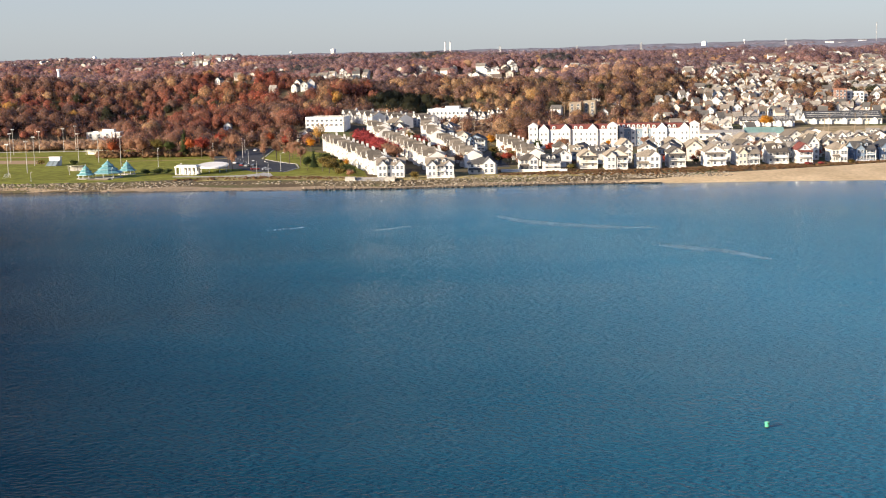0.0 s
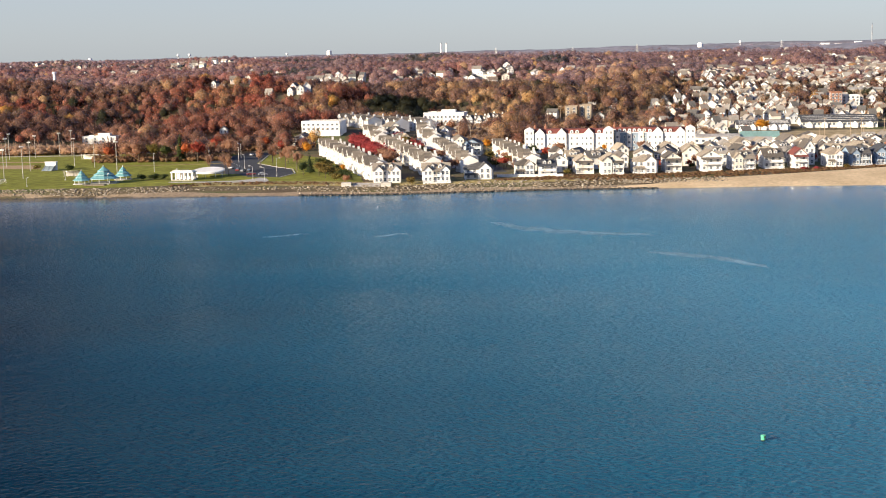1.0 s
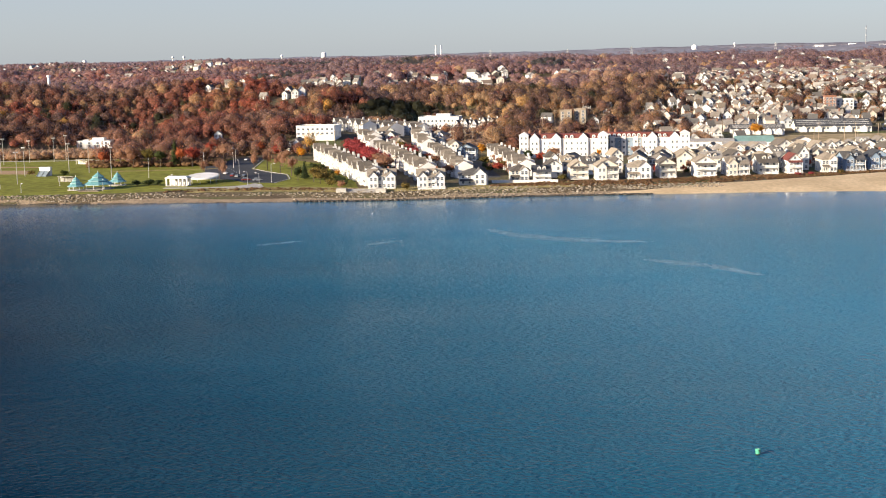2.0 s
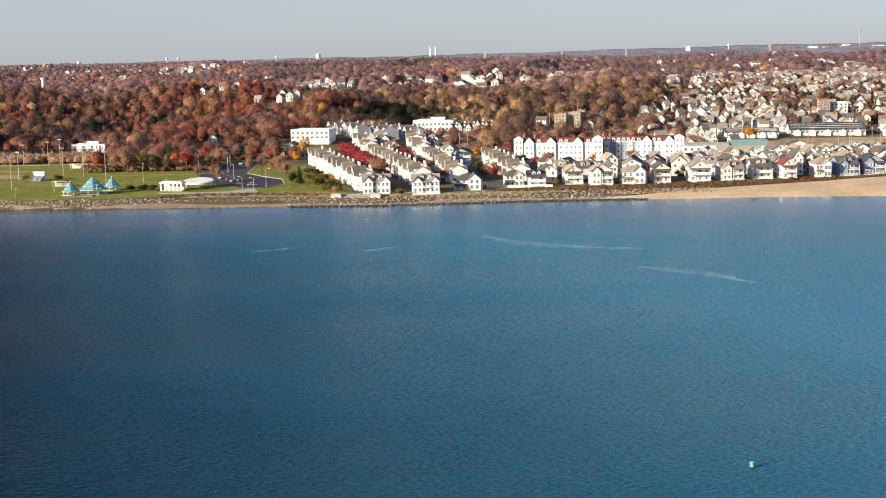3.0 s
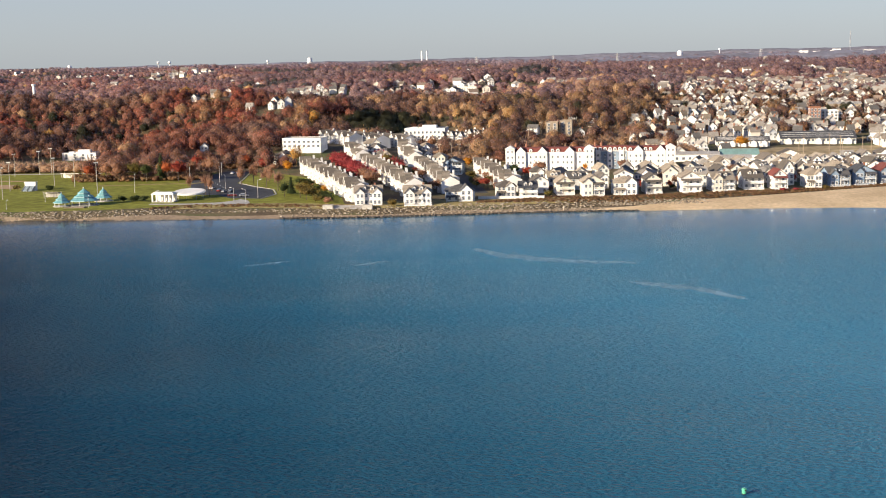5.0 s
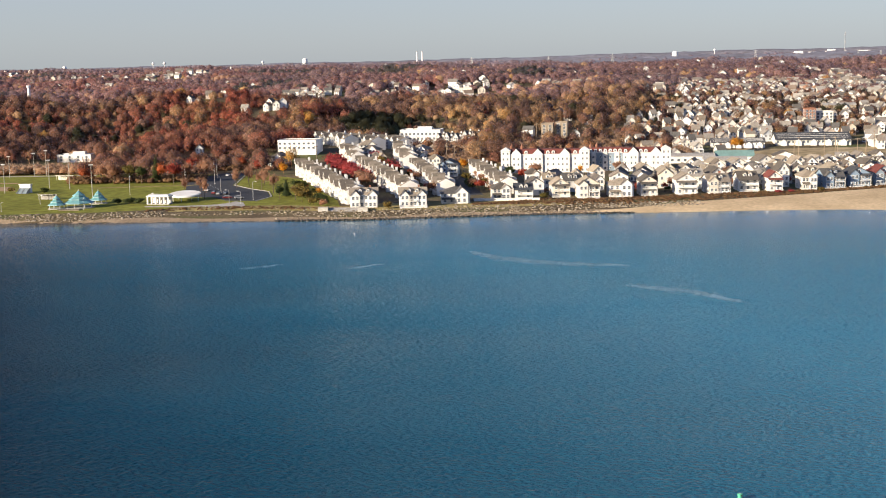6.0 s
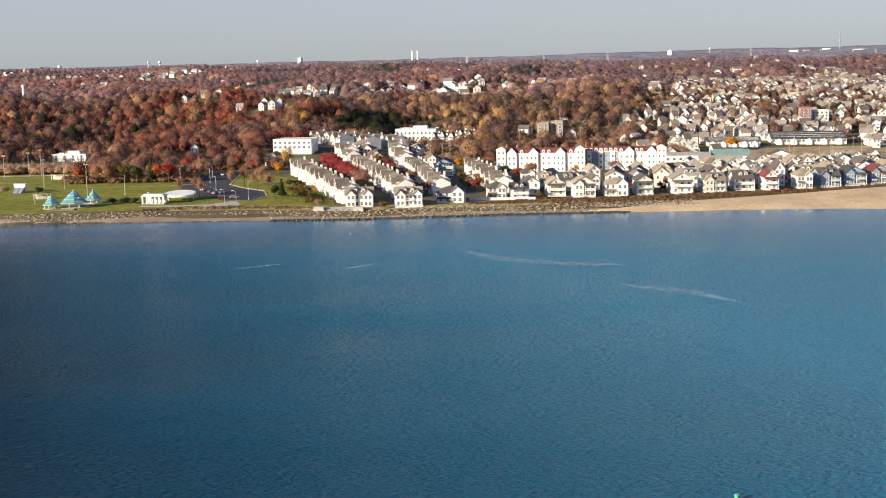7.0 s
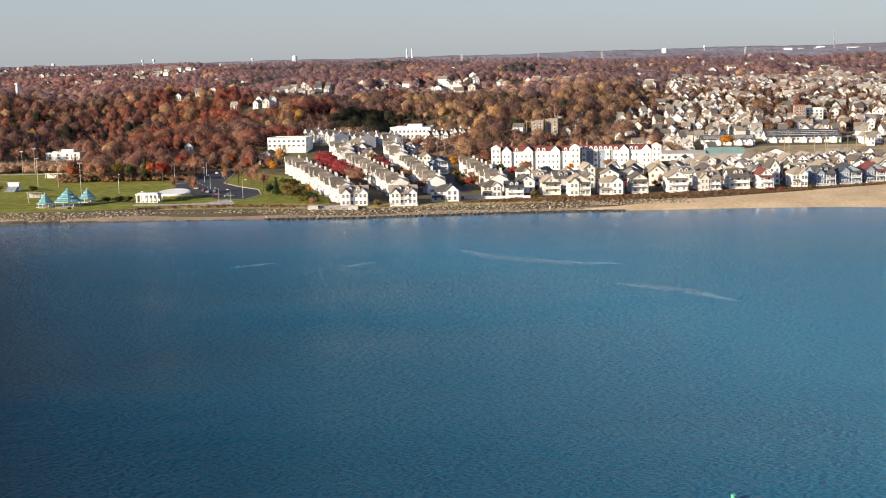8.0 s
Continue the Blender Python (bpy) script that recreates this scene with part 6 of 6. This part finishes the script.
for i in range(6):
    part_of("bench", lambda b: (box(b, -3.6, 3.6, -2.5 + i * 0.8, -1.9 + i * 0.8, 0.5 + i * 0.55, 0.6 + i * 0.55), box(b, -3.6, 3.6, -1.95 + i * 0.8, -1.75 + i * 0.8, i * 0.55 - 0.1, 0.5 + i * 0.55)), SLATE, bl)
for x in (-3.5, 0, 3.5):
    part_of("frame", lambda b: extrude_poly(b, [(-2.6, -0.3), (2.6, -0.3), (2.6, 3.6), (-2.6, 0.4)], "x", x - 0.08, x + 0.08), STEEL, bl)
part_of("press_booth", lambda b: (box(b, -3.9, 3.9, 2.6, 4.8, -0.3, 5.4), box(b, -4.3, 4.3, 2.2, 5.2, 5.4, 5.8)), WHITE, bl)
for x, y, w, mat, words in ((-180.5, 635, 8, CONCRETE, "grey block dugout on the ball field"), (-201, 748, 11, SIDING, "low beige dugout behind the field")):
    dg = thing("dugout", put(x, y, -14), words, "dugout", "dugouts of the ball field")
    part_of("back_wall", lambda b: box(b, -w / 2, w / 2, 0.9, 1.2, -0.2, 2.5), mat, dg)
    part_of("roof", lambda b: extrude_poly(b, [(-1.6, 2.7), (1.5, 2.4), (1.5, 2.6), (-1.6, 2.9)], "x", -w / 2 - 0.3, w / 2 + 0.3), mat, dg)
    for i in range(5):
        px = -w / 2 + 0.2 + i * (w - 0.4) / 4
        part_of("post", lambda b: box(b, px - 0.1, px + 0.1, -1.3, -1.1, -0.2, 2.75), mat, dg)
gl = thing("goal", put(-203.6, 602, 70), "white framed goal with a net on the lawn", "goal")
part_of("frame", lambda b: (rod(b, (-1.8, 0, 0), (-1.8, 0, 2.1), 0.09), rod(b, (1.8, 0, 0), (1.8, 0, 2.1), 0.09), rod(b, (-1.8, 0, 2.1), (1.8, 0, 2.1), 0.09), rod(b, (-1.8, 0, 2.1), (-1.8, 1.6, 0), 0.06), rod(b, (1.8, 0, 2.1), (1.8, 1.6, 0), 0.06)), TRIM, gl)
part_of("net", lambda b: [rod(b, (-1.8 + 0.3 * i, 0, 2.1), (-1.8 + 0.3 * i, 1.6, 0), 0.02, n=3) for i in range(13)] + [rod(b, (-1.8, 1.6 * k, 2.1 - 2.1 * k), (1.8, 1.6 * k, 2.1 - 2.1 * k), 0.02, n=3) for k in (0.2, 0.4, 0.6, 0.8)], TRIM, gl)


def flood_pole(x, y, h, lamps=4):
    t = thing("floodlight_pole", put(x, y, random.uniform(-30, 30)), "tall steel floodlight pole at the ball field", "floodlight pole", "floodlights of the ball field")
    part_of("pole", lambda b: rod(b, (0, 0, -0.3), (0, 0, h), 0.19, 0.11, 8), CONCRETE, t)
    part_of("crossarm", lambda b: box(b, -1.0, 1.0, -0.06, 0.06, h - 0.3, h - 0.15), STEEL, t)
    for i in range(lamps):
        px = -0.85 + 1.7 * i / (lamps - 1)
        part_of("lamp", lambda b: (lathe(b, [(0.08, h - 0.12), (0.24, h + 0.05), (0.24, h + 0.3), (0.08, h + 0.42)], 8, px, -0.2)), TRIM, t)


for x, y, h in ((-227, 775, 14), (-196.5, 697, 15), (-222, 783, 15), (-183.3, 688, 15), (-161, 646, 15.8), (-202.6, 628, 15.5), (-213, 673, 15), (-234.3, 700, 15.5), (-251.4, 757, 15), (-239.5, 768, 13), (-207.5, 615, 15)):
    flood_pole(x, y, h)


def lamp_post(x, y, h, words="slim pale lamp post beside the parking lot"):
    t = thing("street_lamp", put(x, y, random.uniform(0, 360)), words, "street lamp", "lamp posts of the park")
    part_of("pole", lambda b: (rod(b, (0, 0, -0.2), (0, 0, h), 0.11, 0.07), lathe(b, [(0.22, -0.2), (0.2, 0.5)], 8)), STEEL, t)
    part_of("arm", lambda b: rod(b, (0, 0, h), (1.3, 0, h + 0.25), 0.06), STEEL, t)
    part_of("lamp_head", lambda b: extrude_poly(b, [(1.0, h + 0.15), (2.0, h + 0.3), (1.9, h + 0.45), (1.0, h + 0.4)], "y", -0.2, 0.2), TRIM, t)


for x, y, h in ((-86.2, 599, 6), (-80, 593, 5.8), (-76.5, 611, 8.5), (-143.2, 650, 9), (-99, 660, 7), (-108, 700, 8), (-112, 735, 8), (-124, 700, 8), (-123, 602, 5), (-150, 584, 5), (-187, 584, 4), (-178, 614, 4)):
    lamp_post(x, y, h)


def utility_pole(x, y, h, words="weathered wooden utility pole"):
    t = thing("utility_pole", put(x, y, random.uniform(-40, 40)), words, "utility pole", "utility poles")
    part_of("pole", lambda b: rod(b, (0, 0, -1), (0, 0, h), 0.24, 0.16), POLEWOOD, t)
    part_of("crossarm", lambda b: box(b, -1.3, 1.3, -0.08, 0.08, h - 0.9, h - 0.7), POLEWOOD, t)
    for px in (-1.1, 0, 1.1):
        part_of("insulator", lambda b: lathe(b, [(0.06, h - 0.7), (0.1, h - 0.5), (0.05, h - 0.4)], 6, px, 0), STEEL, t)


for x, y, h in ((224, 752, 13), (234, 776, 14), (254, 769, 14), (246, 741, 12), (262, 753, 14), (271, 764, 13), (296, 820, 12), (258, 802, 12), (13.6, 796, 12), (21, 803, 12), (26, 808, 10), (32, 812, 9), (-237, 1000, 14), (-60, 800, 12), (-35, 640, 8), (150, 800, 11), (118, 880, 12), (87, 905, 13), (76, 880, 12), (310, 780, 13), (280, 742, 12)):
    utility_pole(x, y, h)


def car(x, y, turn):
    t = thing("car", put(x, y, turn, 0.1), "parked car on the asphalt lot", "car", "cars on the parking lot")
    part_of("body", lambda b: extrude_poly(b, [(-2.2, 0.35), (2.2, 0.35), (2.25, 0.75), (1.4, 0.95), (-2.1, 1.0), (-2.25, 0.7)], "y", -0.85, 0.85), CARS, t)
    part_of("cabin", lambda b: extrude_poly(b, [(-1.8, 0.98), (1.2, 0.95), (0.5, 1.48), (-1.3, 1.5)], "y", -0.75, 0.75), GLASS, t)
    part_of("roof", lambda b: extrude_poly(b, [(-1.3, 1.5), (0.5, 1.48), (0.45, 1.54), (-1.25, 1.56)], "y", -0.72, 0.72), CARS, t)
    for px in (-1.4, 1.4):
        for py in (-0.8, 0.8):
            part_of("wheel", lambda b: rod(b, (px, py - 0.1, 0.33), (px, py + 0.1, 0.33), 0.33, n=10), RUBBER, t)


for x, y, a in ((-97, 640, 80), (-100, 645, 80), (-106, 660, 85), (-90, 620, 15), (-84, 617, 20), (-101, 735, 95), (-104, 742, 95), (-108, 750, 85), (-93, 637, 70)):
    car(x, y, a)
for i in range(9):
    sheet("parking_line", [(-96 - i * 2.6, 650 + i * 8), (-95.8 - i * 2.6, 650 + i * 8), (-97 - i * 2.6, 656 + i * 8), (-97.2 - i * 2.6, 656 + i * 8)], PAINT, "white painted parking line", "road marking", z=FLAT + 0.115, thick=0.01)


# ---------------------------------------------------------------- far landmarks
def water_tower(x, y, z, r, h, kind):
    """A white tank whose middle is at height z, on legs down to the ground."""
    g = hz(x, y)
    t = thing("water_tower", pose(x, y, g), "white water tower over far woods", "water tower", "water towers on the skyline")
    m = z - g
    if kind == "ball":
        part_of("tank", lambda b: lathe(b, [(r * 0.1, m - h / 2)] + [(r * math.cos(a), m + h / 2 * math.sin(a)) for a in (-1.1, -0.7, -0.3, 0.1, 0.5, 0.9, 1.3)] + [(0.1, m + h / 2)], 16), TANKWHITE, t, smooth=True)
        part_of("stem", lambda b: lathe(b, [(r * 0.45, 0), (r * 0.2, m * 0.3), (r * 0.2, m - h * 0.4)], 12), TANKWHITE, t)
    else:
        part_of("tank", lambda b: lathe(b, [(r * 0.5, m - h / 2), (r, m - h * 0.35), (r, m + h * 0.35), (r * 0.5, m + h * 0.48), (0.1, m + h / 2)], 16), TANKWHITE, t)
        for i in range(6):
            a = i * math.pi / 3
            part_of("leg", lambda b: rod(b, (r * 1.05 * math.cos(a), r * 1.05 * math.sin(a), -2), (r * 0.9 * math.cos(a), r * 0.9 * math.sin(a), m - h * 0.3), 0.7), STEEL, t)
        part_of("riser", lambda b: rod(b, (0, 0, -2), (0, 0, m - h * 0.4), 1.2), STEEL, t)


water_tower(-378.4, 4658, 80, 9, 20, "tank")
water_tower(795, 3900, 71, 8.8, 28, "tank")
water_tower(-1212.6, 4580, 72, 8, 16, "ball")
water_tower(-897, 4756, 83, 5.5, 11, "ball")
water_tower(-938, 4756, 83, 5, 9, "ball")
water_tower(-537, 4727, 80, 5, 9, "ball")
water_tower(1108, 4721, 90, 4.5, 9, "ball")
for x in (22, 41):
    t = thing("smokestack", pose(x, 4667, hz(x, 4667)), "slim white smokestack on the skyline", "smokestack", "pair of smokestacks")
    top = 106 - hz(x, 4667)
    part_of("shaft", lambda b: lathe(b, [(3.2, -5), (2.3, top)], 12), TANKWHITE, t)
    part_of("rim", lambda b: lathe(b, [(2.6, top - 1.5), (2.6, top)], 12), STEEL, t)
pl = thing("chimney_tower", pose(-424, 1447, hz(-424, 1447)), "white column-like tower above the woods", "tower")
ph = 50.0 - hz(-424, 1447)
part_of("shaft", lambda b: lathe(b, [(2.0, -4), (1.5, ph - 2)], 12), TANKWHITE, pl)
part_of("cap", lambda b: lathe(b, [(2.3, ph - 2), (2.5, ph - 1.4), (2.5, ph), (1.0, ph + 0.2)], 12), TANKWHITE, pl)


def pylon(x, y, top, words="steel lattice pylon over the woods"):
    g = hz(x, y)
    h = top - g
    t = thing("pylon", pose(x, y, g, 0, 0, random.uniform(-25, 25)), words, "pylon", "pylons across the woods")
    a = h * 0.11
    for sx in (-1, 1):
        for sy in (-1, 1):
            part_of("leg", lambda b: rod(b, (sx * a, sy * a, -2), (sx * 0.5, sy * 0.5, h), 0.42, 0.3, 4), STEEL, t)

    def lattice(b):
        n = 7
        for i in range(n):
            z0, z1 = h * i / n, h * (i + 1) / n
            r0, r1 = a + (0.5 - a) * i / n, a + (0.5 - a) * (i + 1) / n
            for s in (-1, 1):
                rod(b, (-r0, s * r0, z0), (r1, s * r1, z1), 0.2, n=3), rod(b, (r0, s * r0, z0), (-r1, s * r1, z1), 0.2, n=3)
                rod(b, (s * r0, -r0, z0), (s * r1, r1, z1), 0.2, n=3)
    part_of("bracing", lattice, STEEL, t)
    for k in (0.78, 0.9):
        part_of("crossarm", lambda b: rod(b, (-a * 1.3, 0, h * k), (a * 1.3, 0, h * k), 0.35, n=4), STEEL, t)


for x, y, top in ((136, 2902, 76), (350, 3302, 76), (420, 2702, 76), (800, 3002, 80), (445, 1902, 56), (1110, 3202, 74), (1203, 3302, 74), (-57, 2902, 66), (-415, 3002, 66)):
    pylon(x, y, top)
ms = thing("radio_mast", pose(1591, 4735, hz(1591, 4735)), "tall thin lattice radio mast on the skyline", "radio mast")
mh = 146 - hz(1591, 4735)
for i in range(3):
    a = i * 2.094
    part_of("leg", lambda b: rod(b, (1.6 * math.cos(a), 1.6 * math.sin(a), -3), (0.8 * math.cos(a), 0.8 * math.sin(a), mh), 0.45, n=4), STEEL, ms)
for k in (0.55, 0.85):
    part_of("antenna", lambda b: lathe(b, [(2.0, mh * k), (2.0, mh * k + 5)], 8), STEEL, ms)
random.seed(9)
for x, y, w in ((1340, 4480, 35), (1395, 4500, 24), (1545, 4480, 60), (1600, 4560, 50), (1450, 4600, 24), (1530, 4700, 30), (1440, 4380, 90), (1290, 4300, 30)):
    g = hz(x, y) + 10
    t = thing("warehouse", pose(x, y, g), "large white warehouse on far hills", "warehouse", "warehouses on the skyline")
    part_of("wall", lambda b: box(b, -w * 0.35, w * 0.35, -14, 14, -14, 3.5), TANKWHITE, t)
    part_of("roof", lambda b: box(b, -w * 0.35 - 0.5, w * 0.35 + 0.5, -14.5, 14.5, 3.5, 4.2), TRIM, t)


# ---------------------------------------------------------------- on the water
bu = thing("buoy", pose(48.0, 185.7, 0.0, 0, 3, 20), "green can buoy floating on the bay", "buoy")
part_of("can", lambda b: lathe(b, [(0.30, 0.10), (0.34, 0.13), (0.34, 0.48), (0.39, 0.52), (0.39, 0.82), (0.34, 0.88), (0.10, 0.88)], 20), BUOYGREEN, bu)
part_of("float_collar", lambda b: lathe(b, [(0.31, -0.5), (0.32, 0.16)], 20), RUST, bu, "dark weed-stained waterline")
part_of("lifting_ring", lambda b: (rod(b, (-0.1, 0, 0.88), (-0.1, 0, 0.98), 0.02), rod(b, (0.1, 0, 0.88), (0.1, 0, 0.98), 0.02), rod(b, (-0.12, 0, 0.98), (0.12, 0, 0.98), 0.02)), STEEL, bu)
part_of("plate", lambda b: box(b, -0.14, 0.14, -0.42, -0.36, 0.56, 0.76), RUST, bu, "dark number plate")
for x, y in ((149.5, 539), (155.4, 537.5), (-23.8, 502), (190.5, 531)):
    f = thing("marker_float", pose(x, y, 0), "small white marker float near the shore", "float", "marker floats")
    part_of("ball", lambda b: lathe(b, [(0.03, -0.14)] + [(0.2 * math.cos(a), 0.06 + 0.2 * math.sin(a)) for a in (-0.8, -0.3, 0.2, 0.7, 1.2)] + [(0.02, 0.27)], 10), TANKWHITE, f, smooth=True)
    part_of("eye", lambda b: rod(b, (0, 0, 0.24), (0, 0, 0.36), 0.03), STEEL, f)


def foam_line(pts, wide, count, words):
    """A soft streak of fine foam flecks lying on the water, thin at its ends."""
    g = np.random.default_rng(len(pts) + int(abs(pts[0][0])))
    P = np.array(pts, float)
    V, F = [], []
    for k in np.sort(g.uniform(0, 1, count)):
        s = k * (len(P) - 1)
        x, y = float(np.interp(s, range(len(P)), P[:, 0])), float(np.interp(s, range(len(P)), P[:, 1]))
        spread = wide * (0.25 + 0.75 * math.sin(math.pi * min(1.0, 0.15 + 0.9 * k)))
        if g.uniform() > math.sin(math.pi * (0.04 + 0.92 * k)) ** 0.6:
            continue
        cx, cy, lift = x + g.normal(0, 0.8), y + g.normal(0, spread) + 0.5 * math.sin(s * 9), g.uniform(0.005, 0.04)
        a, b = g.uniform(0.25, 0.7), g.uniform(0.08, 0.22)
        n = len(V)
        V += [(cx + a * math.cos(t) * g.uniform(0.7, 1.2), cy + b * math.sin(t) * g.uniform(0.7, 1.2), lift) for t in (0, 1.26, 2.51, 3.77, 5.03)]
        F.append((n, n + 1, n + 2, n + 3, n + 4))
    me = bpy.data.meshes.new("foam_line")
    me.from_pydata(V, [], F)
    me.materials.append(FOAM)
    tagged(new("foam_line", me), words, "foam", kind="stuff")


foam_line([(19, 448), (27, 432.5), (39, 422), (55, 413), (69, 409)], 2.8, 2700, "pale broken foam line drifting on the bay")
foam_line([(62.8, 372), (70, 366), (79, 358.7), (84, 350), (88, 342)], 2.4, 1700, "pale broken foam line drifting on the bay")
foam_line([(-22, 416), (-17, 420), (-11, 425)], 0.9, 130, "faint foam streak drifting on the bay")
foam_line([(-58, 421), (-51, 425), (-45, 428.5)], 0.9, 100, "faint foam streak drifting on the bay")
